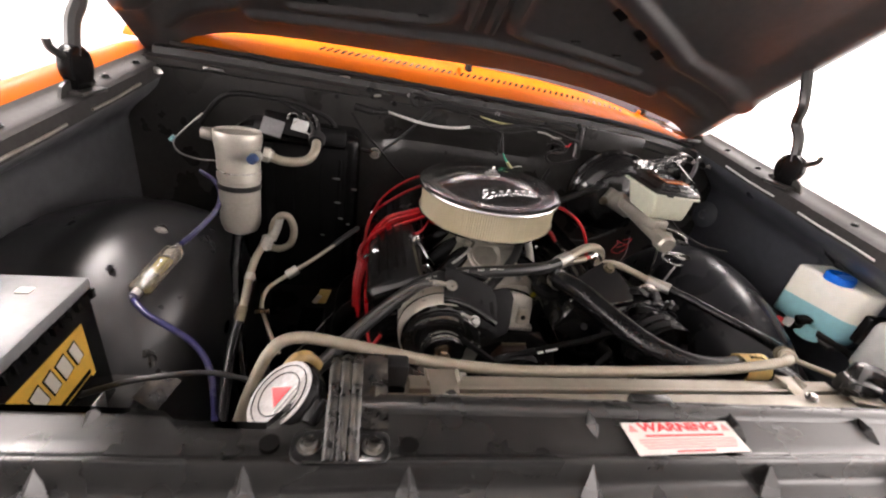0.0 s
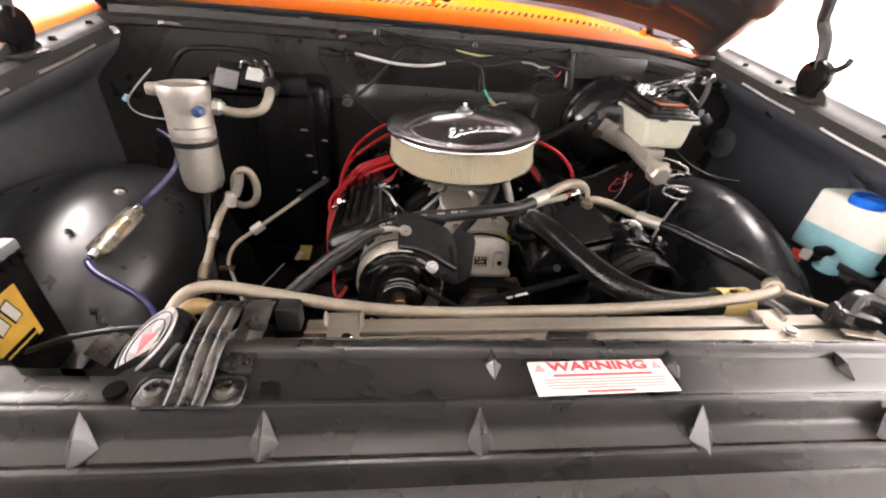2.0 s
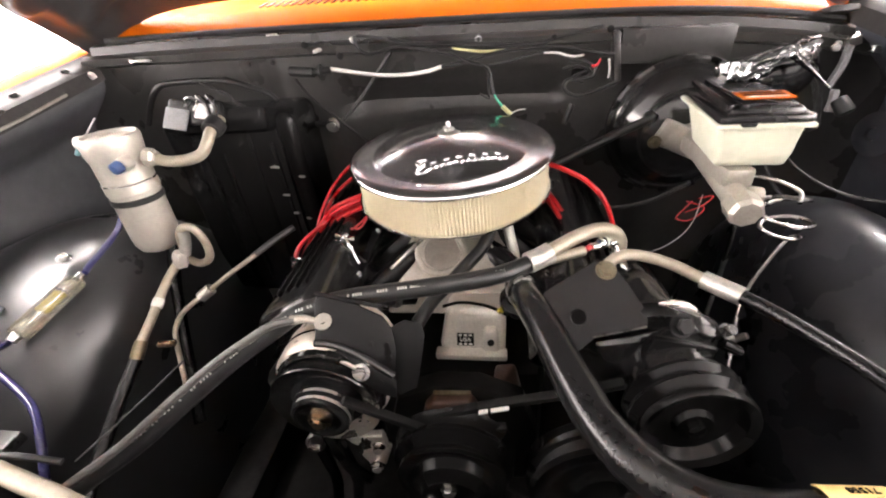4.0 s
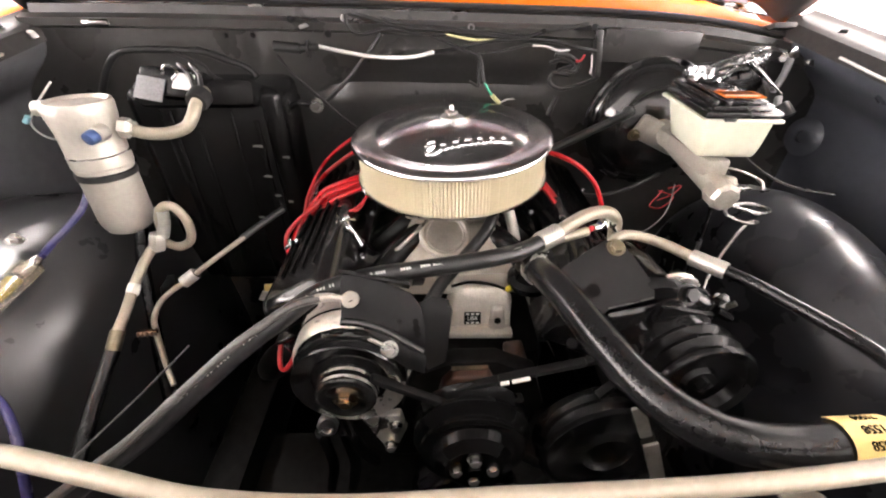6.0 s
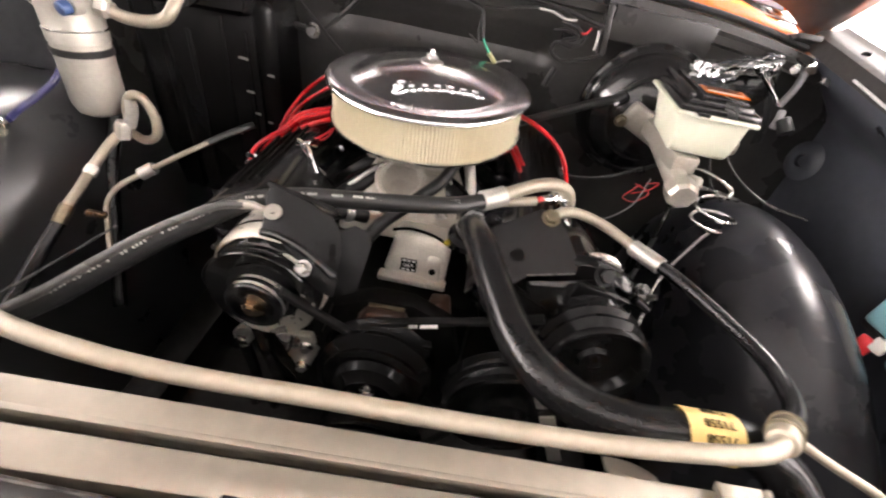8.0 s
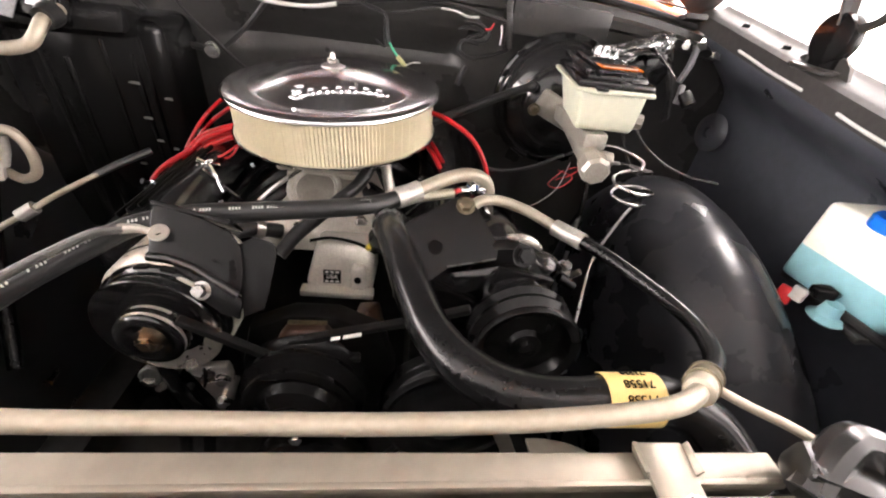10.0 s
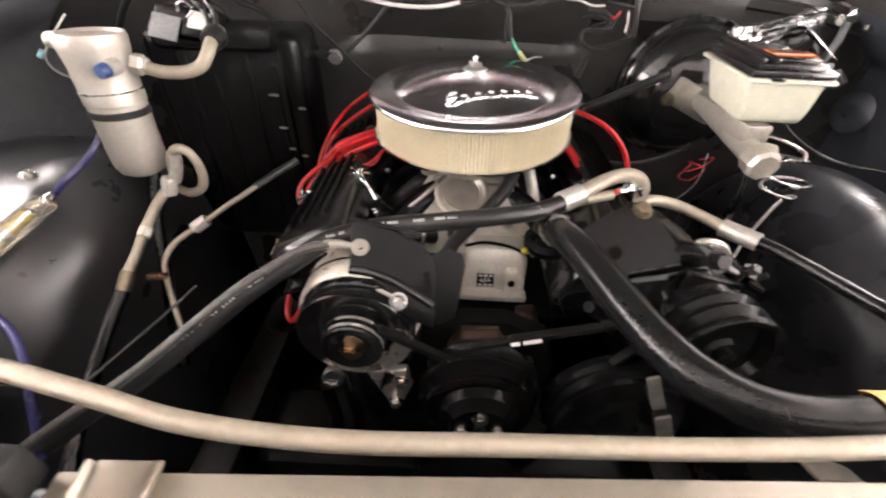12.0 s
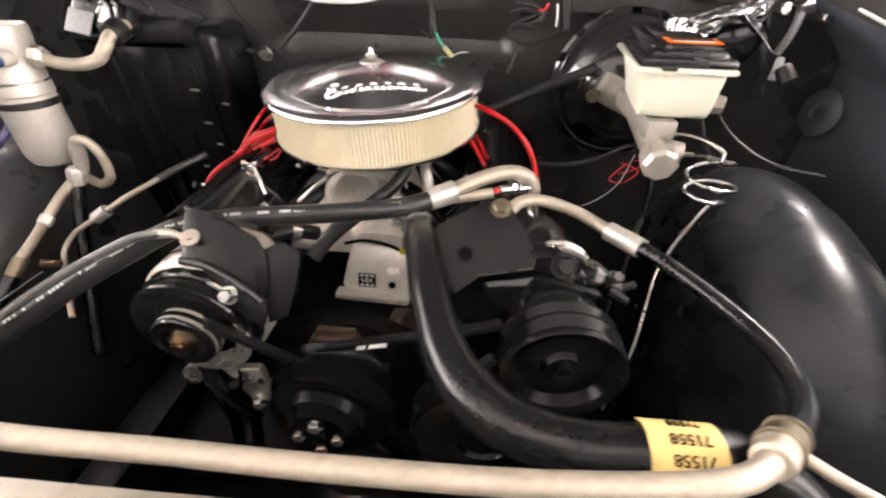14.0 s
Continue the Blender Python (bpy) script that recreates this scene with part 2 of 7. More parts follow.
def along(p, way, spin=0.0):
    """A frame at p with z along way."""
    q = Vector(way).normalized().to_track_quat("Z", "Y")
    return Matrix.Translation(p) @ q.to_matrix().to_4x4() @ Matrix.Rotation(radians(spin), 4, "Z")


def box(bm, c, s, turn=(0, 0, 0), bev=0.0, seg=2, m=None):
    m = m or pose(*c, *turn)
    out = bmesh.ops.create_cube(bm, size=1.0, matrix=m @ Matrix.Diagonal((*s, 1)))
    if bev:
        vs = set(out["verts"])
        es = [e for e in bm.edges if e.verts[0] in vs and e.verts[1] in vs]
        bmesh.ops.bevel(bm, geom=es, offset=min(bev, min(s) * 0.45), segments=seg, affect="EDGES", profile=0.5)


def lathe(bm, prof, m, seg=32):
    """Turns (radius, height) pairs round m's z axis; ends at radius 0 or open ends are closed."""
    rings = []
    for r, z in prof:
        if r < 1e-6:
            rings.append([bm.verts.new(m @ Vector((0, 0, z)))])
        else:
            rings.append([bm.verts.new(m @ Vector((r * math.cos(2 * math.pi * k / seg), r * math.sin(2 * math.pi * k / seg), z))) for k in range(seg)])
    for a, b in zip(rings, rings[1:]):
        for k in range(seg):
            j = (k + 1) % seg
            if len(a) == 1 and len(b) == 1:
                continue
            if len(a) == 1:
                bm.faces.new((a[0], b[k], b[j]))
            elif len(b) == 1:
                bm.faces.new((a[k], b[0], a[j]))
            else:
                bm.faces.new((a[k], b[k], b[j], a[j]))
    for ring in (rings[0], rings[-1]):
        if len(ring) > 1:
            bm.faces.new(ring)


def rod(bm, p0, p1, r0, r1=None, seg=20, bev=0.0):
    p0, p1 = Vector(p0), Vector(p1)
    r1 = r0 if r1 is None else r1
    h = (p1 - p0).length
    bev = min(bev, h * 0.4, r0 * 0.6, r1 * 0.6)
    prof = [(r0, 0), (r1, h)] if not bev else [(r0 - bev, 0), (r0 - 0.3 * bev, 0.3 * bev), (r0, bev), (r1, h - bev), (r1 - 0.3 * bev, h - 0.3 * bev), (r1 - bev, h)]
    lathe(bm, prof, along(p0, p1 - p0), seg)


def spline(pts, n=8):
    pts = [Vector(p) for p in pts]
    if len(pts) < 3:
        return pts
    ext = [2 * pts[0] - pts[1]] + pts + [2 * pts[-1] - pts[-2]]
    out = []
    for a, b, c, d in zip(ext, ext[1:], ext[2:], ext[3:]):
        for k in range(n):
            t = k / n
            out.append(0.5 * ((2 * b) + (c - a) * t + (2 * a - 5 * b + 4 * c - d) * t * t + (3 * b - a - 3 * c + d) * t ** 3))
    return out + [pts[-1]]


def tube(bm, pts, r, seg=12, n=8, rings=None):
    """A round bar along a smooth line. r: a radius, or a function of the share of the way."""
    line = spline(pts, n)
    radius = r if callable(r) else (lambda s: r)
    side = None
    loops = []
    for k, p in enumerate(line):
        way = (line[min(k + 1, len(line) - 1)] - line[max(k - 1, 0)]).normalized()
        if side is None:
            side = way.orthogonal().normalized()
        side = (side - way * side.dot(way)).normalized()
        up = way.cross(side)
        rr = radius(k / (len(line) - 1))
        loops.append([bm.verts.new(p + rr * (side * math.cos(a) + up * math.sin(a))) for a in (2 * math.pi * j / seg for j in range(seg))])
    for a, b in zip(loops, loops[1:]):
        for k in range(seg):
            bm.faces.new((a[k], a[(k + 1) % seg], b[(k + 1) % seg], b[k]))
    bm.faces.new(loops[0])
    bm.faces.new(loops[-1])


def sheet(bm, f, nu, nv, thick=0.0):
    """A curved panel: f(u, v) for u and v from 0 to 1, with a thickness."""
    grid = [[bm.verts.new(f(i / nu, j / nv)) for j in range(nv + 1)] for i in range(nu + 1)]
    faces = [bm.faces.new((grid[i][j], grid[i + 1][j], grid[i + 1][j + 1], grid[i][j + 1])) for i in range(nu) for j in range(nv)]
    if thick:
        bm.normal_update()
        bmesh.ops.solidify(bm, geom=faces, thickness=thick)


def prism(bm, outline, m, depth, bev=0.0):
    """A flat plate of the given outline in m's xy plane, depth thick along its z."""
    low = [bm.verts.new(m @ Vector((x, y, 0))) for x, y in outline]
    high = [bm.verts.new(m @ Vector((x, y, depth))) for x, y in outline]
    n = len(outline)
    fs = [bm.faces.new(low[::-1]), bm.faces.new(high)]
    fs += [bm.faces.new((low[k], low[(k + 1) % n], high[(k + 1) % n], high[k])) for k in range(n)]
    if bev:
        bmesh.ops.bevel(bm, geom=[e for e in fs[1].edges] + [e for e in fs[0].edges], offset=bev, segments=2, affect="EDGES", profile=0.5)


def hexbolt(bm, p, way, r=0.008, h=0.006, washer=True):
    p, way = Vector(p), Vector(way).normalized()
    if washer:
        rod(bm, p, p + way * 0.0015, r * 1.35, seg=16)
    lathe(bm, [(r, 0.0), (r, h * 0.8), (r * 0.85, h)], along(p + way * 0.0012, way), 6)


def letters(name, text, size, m, material, parent, depth=0.0004, label="", bold=0.0):
    cu = bpy.data.curves.new(name, "FONT")
    cu.body, cu.size, cu.extrude, cu.align_x, cu.align_y = text, size, depth, "CENTER", "CENTER"
    cu.offset = size * bold
    tmp = bpy.data.objects.new(name + "_tmp", cu)
    scene.collection.objects.link(tmp)
    me = bpy.data.meshes.new_from_object(tmp.evaluated_get(bpy.context.evaluated_depsgraph_get()))
    bpy.data.objects.remove(tmp)
    bm = mesh()
    bm.from_mesh(me)
    bpy.data.meshes.remove(me)
    bm.transform(m)
    return part(name, bm, material, parent, label, smooth=0)

# ---- the showroom ----
def wall(name, c, s, material, label):
    bm = mesh()
    box(bm, c, s)
    return tagged(part(name, bm, material, smooth=0), label, kind="structure")


wall("floor", (0, 0.5, -0.05), (11.4, 12.4, 0.1), M_FLOOR, "light grey epoxy showroom floor")
wall("wall_north", (0, 6.8, 1.75), (11.4, 0.2, 3.5), M_WALL, "plain white showroom wall")
# The south wall is never in view; its dark grey keeps front reflections dim.
wall("wall_south", (0, -5.8, 1.75), (11.4, 0.2, 3.5), M_DARKWALL, "unseen dark grey wall added to dim reflections")
for side, wname in ((-1, "west"), (1, "east")):
    for k, (yc, zc, sy, sz) in enumerate([(0.5, 0.35, 12.4, 0.7), (0.5, 3.35, 12.4, 0.3), (-5.2, 1.95, 1.0, 2.5), (6.35, 1.95, 0.7, 2.5)]):
        wall("wall_%s_%d" % (wname, k + 1), (side * 5.6, yc, zc), (0.2, sy, sz), M_WALL, "plain white showroom wall beside a wide window")
wall("ceiling", (0, 0.5, 3.55), (11.4, 12.4, 0.1), M_CEIL, "plain white showroom ceiling")
# Unseen panels, added and placed to light the bay and its highlights.
for lx, ly, half in [(-1.5, 1.1, 0.615), (0.0, 0.9, 0.615), (-2.2, 2.4, 0.615), (2.2, 2.4, 0.615), (1.62, 1.2, 0.40), (-3.0, 4.6, 0.615), (0.0, 4.6, 0.615), (3.0, 4.6, 0.615)]:
    lamp = thing("added_ceiling_light", "unseen white ceiling panel light added to light the bay", "light", (lx, ly, 3.5), "ceiling lights")
    bm = mesh()
    for dx, dy, sx, sy in [(0, half + 0.015, 0.66, 0.03), (0, -half - 0.015, 0.66, 0.03), (0.315, 0, 0.03, 2 * half), (-0.315, 0, 0.03, 2 * half)]:
        box(bm, (lx + dx, ly + dy, 3.475), (sx, sy, 0.05), bev=0.004)
    part("frame", bm, M_STEEL, lamp)
    bm = mesh()
    box(bm, (lx, ly, 3.48), (0.6, 2 * half, 0.02))
    part("diffuser", bm, M_LIGHT, lamp, "glowing white diffuser", smooth=0)

# ---- the truck's body ----
truck = thing("pickup_truck", "orange pickup truck front end with satin black engine bay", "truck", (0, 0.9, 0.0))


def droop(x):
    return -0.042 * x


def rail_z(y, side):
    return 1.085 + 0.130 * y + (0.012 if side < 0 else 0.0)


HOUSING = [(0.52, 0.30), (0.53, 0.55), (0.545, 0.72), (0.565, 0.845), (0.592, 0.915), (0.632, 0.955), (0.68, 0.970), (0.725, 0.955), (0.755, 0.91), (0.77, 0.82), (0.775, 0.60), (0.78, 0.35)]
HOUSING_LEFT = [(0.52, 0.30), (0.53, 0.55), (0.545, 0.72), (0.565, 0.835), (0.592, 0.900), (0.632, 0.943), (0.68, 0.962), (0.74, 0.974), (0.80, 0.974), (0.86, 0.955), (0.97, 0.92)]


def wheel_housing(side):
    line = spline([(x, 0, z) for x, z in (HOUSING if side > 0 else HOUSING_LEFT)], 5)
    n = len(line) - 1

    def f(u, v):
        y = 0.365 + 0.84 * u
        h = 1.05 * max(0.0, 1 - abs((y - 0.86) / 0.5) ** 2.0) ** 0.5
        p = line[min(n, int(round(v * n)))]
        return Vector((side * (0.97 - (0.97 - p.x) * (0.45 + 0.55 * h)), y, 0.30 + (p.z - 0.30) * h))
    bm = mesh()
    sheet(bm, f, 48, n, 0.003)
    # darker copy on the right, haze-lifted copy on the left
    return part("wheel_housing", bm, M_HOUSING if side > 0 else M_DULLHOUSING, truck, "bulging glossy black wheel housing" if side > 0 else "bulging black wheel housing lifted by painted haze")


def inner_fender(side):
    def f(u, v):
        y = 0.06 + 1.18 * u
        top = rail_z(y, side) - 0.004
        z = 0.2 + (top - 0.2) * v
        k = min(1.0, max(0.0, (rail_z(y, side) - 0.03 - z) / 0.12))
        x = 0.80 + (0.09 + 0.06 * math.exp(-((y - 0.65) / 0.3) ** 2)) * k * k * (3 - 2 * k)
        return Vector((side * x, y, z))
    bm = mesh()
    sheet(bm, f, 72, 60, 0.003)
    # same paint both sides; the left copy carries more painted haze
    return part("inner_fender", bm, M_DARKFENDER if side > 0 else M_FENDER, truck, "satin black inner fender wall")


for s in (-1, 1):
    inner_fender(s)
    wheel_housing(s)


for p in [(0.636, 0.681, 0.942), (0.638, 0.664, 0.933), (0.665, 0.675, 0.951), (0.621, 0.727, 0.957), (0.671, 0.705, 0.968), (-0.655, 0.73, 0.962), (-0.70, 0.70, 0.972)]:
    bm = mesh()
    lathe(bm, [(0.0065, -0.001), (0.006, 0.0012), (0.0035, 0.002), (0.003, 0.0012), (0.0, 0.0012)], along(p, (-0.35 if p[0] > 0 else 0.35, -0.3, 0.9)), 14)
    part("housing_screw", bm, M_HOUSING, truck, "small flat screw in the wheel housing")


def fender_top(side):
    """The rail along the top of the bay, and the painted fender outside it."""
    prof = [(0.795, -0.03), (0.797, 0.0), (0.806, 0.006), (0.838, 0.012), (0.848, 0.018), (0.856, 0.006)]
    bm = mesh()

    def f(u, v):
        y = -0.02 + 1.30 * u
        k = v * (len(prof) - 1)
        i = min(int(k), len(prof) - 2)
        a, b = prof[i], prof[i + 1]
        w = k - i
        return Vector((side * (a[0] + (b[0] - a[0]) * w), y, rail_z(y, side) + a[1] + (b[1] - a[1]) * w))
    sheet(bm, f, 30, 15, 0.002)
    part("fender_rail", bm, M_RAIL, truck, "black fender rail")
    bm = mesh()

    def g(u, v):
        y = -0.15 + 1.75 * u
        a = v * 1.45
        return Vector((side * (0.858 + 0.13 * math.sin(a)), y, rail_z(min(y, 1.28), side) + (0.032 if side < 0 else 0.004) * math.sin(min(3 * a + 0.3, math.pi / 2)) - 0.11 * (1 - math.cos(a)) - (0.75 * max(0, v - 0.75) * 2)))
    sheet(bm, g, 30, 16, 0.003)
    part("fender", bm, M_ORANGE, truck, "orange painted outer fender")
    # pale edge of the seam, in stretches, paler on the right side
    for y0, y1 in [(0.30, 0.60), (0.63, 0.83), (0.91, 1.10)]:
        bm = mesh()
        tube(bm, [(side * 0.7935, y, rail_z(y, side) - 0.0215 + 0.001 * math.sin(30 * y)) for y in np.linspace(y0, y1, 5)], 0.0028, 6, 3)
        part("seam_edge", bm, M_PAPERTAG if side > 0 else M_CASTDULL, truck, "pale seam edge")
    for y in (0.34, 0.52, 0.72, 1.02, 1.15):
        bm = mesh()
        hexbolt(bm, (side * 0.82, y, rail_z(y, side) + 0.009), (0, 0, 1), 0.007, 0.005)
        part("fender_bolt", bm, M_BRACKET, truck)


fender_top(-1)
fender_top(1)


def cowl_z(x):
    return 1.288 - 0.028 * x - 0.045 * (x / 0.82) ** 4 * (1 if x > 0 else 0.15)


# firewall with its shallow centre recess and stiffening swages
def firewall(u, v):
    x = -0.97 + 1.94 * u
    z = 0.25 + ((cowl_z(x) - 0.034 if abs(x) < 0.85 else 1.20) - 0.25) * v
    d = 0.045 * (1 / (1 + math.exp((abs(x - 0.03) - 0.24) / 0.02))) * (1 / (1 + math.exp((z - 1.17) / 0.012)))
    d += 0.010 * math.exp(-((z - 1.125) / 0.012) ** 2) * (1 if abs(x) < 0.26 else 0)
    d += 0.006 * math.exp(-((abs(x - 0.03) - 0.4) / 0.015) ** 2)
    return Vector((x, 1.215 + d, z))


bm = mesh()
sheet(bm, firewall, 130, 70, 0.003)
part("firewall", bm, M_SATIN, truck, "satin black pressed steel firewall")


bm = mesh()


def shelf(u, v):
    x = -0.82 + 1.64 * u
    line = [(1.212, -0.055), (1.2, -0.05), (1.198, -0.035), (1.215, -0.028), (1.235, -0.03), (1.24, -0.014), (1.262, -0.01), (1.285, -0.006)]
    k = v * (len(line) - 1)
    i = min(int(k), len(line) - 2)
    w = k - i
    a, b = line[i], line[i + 1]
    return Vector((x, a[0] + (b[0] - a[0]) * w, cowl_z(x) + a[1] + (b[1] - a[1]) * w))


sheet(bm, shelf, 40, 21, 0.002)
part("cowl_ledge", bm, M_SATIN, truck, "black ledge under the cowl")
bm = mesh()
tube(bm, [(x, 1.252, cowl_z(x) - 0.004) for x in np.linspace(-0.78, 0.78, 18)], 0.007, 8, 3)
part("weather_strip", bm, M_RUBBER, truck, "black rubber hood seal")

bm = mesh()


def cowl(u, v):
    x = -0.90 + 1.72 * u
    w = 0.19 * (1 - 0.75 * max(0, (abs(x + 0.03) - 0.55) / 0.36) ** 1.5)
    y = 1.272 + w * v
    lift = 0.052 * (v ** 0.8) * (1 - 0.9 * max(0, (x + 0.05) / 0.87) ** 2.5) * (w / 0.19)
    return Vector((x, y, cowl_z(x) + lift + 0.012 * math.sin(min(v * 5, math.pi / 2))))


sheet(bm, cowl, 70, 12, 0.002)
cowl_panel = part("cowl_panel", bm, M_ORANGE, truck, "bright orange painted cowl panel")
slot = None
LOUVRES = 50
for k in range(LOUVRES):
    x = -0.42 + 0.96 * k / (LOUVRES - 1)
    u = (x + 0.90) / 1.72
    p = cowl(u, 0.40)
    q = cowl(u, 0.54)
    if slot is None:
        b2 = mesh()
        box(b2, (0, 0, 0), (0.0085, 0.034, 0.0016), bev=0.0006, seg=1)
        slot = part("cowl_louvre", b2, M_BRACKET, cowl_panel)
        o = slot
    else:
        o = slot.copy()
        scene.collection.objects.link(o)
    way = (q - p).normalized()
    m = Matrix.Translation(p + Vector((0, 0, 0.0022))) @ Matrix.Rotation(math.atan2(way.z, way.y), 4, "X") @ Matrix.Rotation(radians(-24), 4, "Z")
    o.parent = cowl_panel
    o.matrix_parent_inverse = PLACE[cowl_panel.name].inverted()
    o.matrix_basis = m


def nozzle(x, v):
    t = thing("washer_nozzle", "small orange painted washer nozzle on the cowl", "nozzle", cowl((x + 0.90) / 1.72, v), "washer nozzles")
    p = cowl((x + 0.90) / 1.72, v)
    bm = mesh()
    lathe(bm, [(0.011, -0.002), (0.011, 0.004), (0.007, 0.007), (0.006, 0.016), (0.003, 0.019), (0, 0.02)], along(p, (0, -0.3, 1)), 14)
    part("stem", bm, M_ORANGE, t)
    bm = mesh()
    rod(bm, p + Vector((0, -0.002, 0.012)), p + Vector((0, 0.022, 0.016)), 0.0035, 0.0025, 8)
    part("jet", bm, M_BRACKET, t)


nozzle(-0.02, 0.45)
nozzle(0.625, 0.62)

# windshield and cabin behind the cowl
bm = mesh()
sheet(bm, lambda u, v: Vector((-0.78 + 1.56 * u, 1.47 + 0.28 * v - 0.06 * (2 * u - 1) ** 2, 1.318 + 0.52 * v - 0.045 * (2 * u - 1) ** 2)), 24, 8, 0.005)
part("windshield", bm, M_GLASS, truck, "dark reflecting windshield glass")
bm = mesh()
sheet(bm, lambda u, v: Vector((-0.90 + 1.80 * u, 1.38 + 0.14 * v, 1.295 + 0.02 * v - 0.05 * (2 * u - 1) ** 2)), 24, 4, 0.004)
part("windshield_base", bm, M_SATIN, truck, "black windshield base")
bm = mesh()
box(bm, (0, 2.25, 0.88), (1.88, 1.22, 0.84), bev=0.06)
box(bm, (0, 2.86, 1.55), (1.5, 0.04, 0.5), bev=0.015)
cab = part("cab", bm, M_ORANGE, truck, "orange cab body")
bm = mesh()
sheet(bm, lambda u, v: Vector((-0.74 + 1.48 * u, 1.745 + 1.16 * v, 1.838 + 0.03 * math.sin(math.pi * v) - 0.045 * (2 * u - 1) ** 2)), 20, 12, 0.02)
part("cab_roof", bm, M_ORANGE, cab)
for s in (-1, 1):
    bm = mesh()
    rod(bm, (s * 0.80, 1.44, 1.28), (s * 0.735, 1.72, 1.80), 0.028, seg=12)
    part("roof_pillar", bm, M_ORANGE, cab)
    bm = mesh()
    rod(bm, (s * 0.84, 2.84, 1.26), (s * 0.735, 2.86, 1.80), 0.04, seg=12)
    part("roof_pillar", bm, M_ORANGE, cab)
    bm = mesh()
    sheet(bm, lambda u, v: Vector((s * (0.83 - 0.09 * v), 1.52 + 0.24 * v + (1.30 - 0.24 * v) * u, 1.29 + 0.50 * v)), 8, 6, 0.005)
    part("side_window", bm, M_GLASS, cab, "dark tinted side window")


def wiper(x0, x1):
    t = thing("windshield_wiper", "black wiper arm lying on the cowl", "wiper", (x0, 1.42, 1.34), "wipers")
    bm = mesh()
    rod(bm, (x0, 1.40, cowl_z(x0) + 0.035), (x0, 1.415, cowl_z(x0) + 0.075), 0.014, 0.011, 14, 0.003)
    part("pivot", bm, M_BRACKET, t)
    bm = mesh()
    tube(bm, [(x0, 1.41, cowl_z(x0) + 0.075), (x0 * 0.7 + x1 * 0.3, 1.435, 1.365), (x1, 1.47, 1.372)], 0.006, 8, 5)
    part("arm", bm, M_BRACKET, t)
    bm = mesh()
    tube(bm, [(x1 - 0.22, 1.455, 1.355), (x1, 1.468, 1.362), (x1 + 0.22, 1.458, 1.357)], 0.005, 6, 4)
    part("blade", bm, M_RUBBER, t)


wiper(0.02, -0.35)
wiper(0.66, 0.25)

for s in (-1, 1):
    bm = mesh()
    lathe(bm, [(0.20, -0.11), (0.33, -0.11), (0.36, -0.07), (0.36, 0.07), (0.33, 0.11), (0.20, 0.11)], along((s * 0.78, 0.66, 0.36), (1, 0, 0)), 40)
    part("tyre", bm, M_RUBBER, truck, "black tyre inside the wheel housing")

# ---- hood, open ----
HOOD_ANGLE = radians(38)
HOOD = pose(0, 1.305, 1.235, -38, -0.6, 0)


def hood_pt(x, d, h=0.0):
    """A place on the hood's underside: x across, d from the hinge forwards, h below it."""
    c = 0.0985 * (1 - min(1.0, abs(x) / 0.86) ** (2.3 if x > 0 else 9.0)) * (1 - 0.35 * d)
    return HOOD @ Vector((x, -d - math.tan(HOOD_ANGLE) * c * max(0.0, 1 - 2 * d), -h + c))


hood = thing("hood", "open hood seen from below with a black ribbed underside", "hood", (0, 1.29, 1.262))
bm = mesh()
sheet(bm, lambda u, v: hood_pt(-0.86 + 1.70 * u, 1.30 * v + 0.01, -0.03), 24, 24, 0.004)
part("outer_skin", bm, M_ORANGE, hood, "orange painted hood skin")
bm = mesh()


RIBS = [([(0.08, 0.56), (0.279, 0.422), (0.554, 0.259), (0.80, 0.215)], 0.030, 0.020), ([(0.075, 0.36), (0.079, 0.245), (0.095, 0.21), (0.138, 0.190), (0.465, 0.157)], 0.016, 0.012),
        ([(0.0, 0.125), (0.56, 0.095)], 0.020, 0.014), ([(0.62, 0.130), (0.74, 0.105)], 0.022, 0.010), ([(0.033, 0.40), (0.025, 0.19)], 0.012, 0.012), ([(0.0, 1.12), (0.78, 1.10)], 0.04, 0.022)]


def rib_height(x, d):
    best = 0.0
    for line, width, high in RIBS:
        near = 9.0
        for (ax, ad), (bx, bd) in zip(line, line[1:]):
            ex, ed = bx - ax, bd - ad
            t = max(0.0, min(1.0, ((x - ax) * ex + (d - ad) * ed) / (ex * ex + ed * ed)))
            near = min(near, math.hypot(x - ax - t * ex, d - ad - t * ed))
        best = max(best, high * math.exp(-(near / width) ** 4))
    return best


def inner(u, v):
    x, d = -0.845 + 1.67 * u, 0.0 + 1.29 * v ** 1.3
    h = rib_height(abs(x + 0.01), d)
    h += 0.026 * math.exp(-((1.25 - d) / 0.03) ** 2)
    h += 0.026 * math.exp(-((0.825 - abs(x) - 0.045) / 0.035) ** 2)
    return hood_pt(x, d, min(h, 0.030))


sheet(bm, inner, 160, 150, 0.003)
inner_panel = part("inner_panel", bm, M_HOOD, hood, "black pressed inner panel with ribs")
for x, d, turn in [(0.459, 0.262, 31), (0.376, 0.315, 31), (0.29, 0.366, 31), (0.20, 0.43, 31), (-0.459, 0.262, -31), (-0.376, 0.315, -31), (-0.29, 0.366, -31), (-0.20, 0.43, -31)]:
    bm = mesh()
    p = hood_pt(x, d, 0.006)
    box(bm, (0, 0, 0), (0.042, 0.026, 0.006), bev=0.0025, m=Matrix.Translation(p) @ HOOD.to_3x3().to_4x4() @ pose(0, 0, 0, 0, 0, turn))
    part("drain_slot", bm, M_INK, inner_panel, "dark oblong opening")
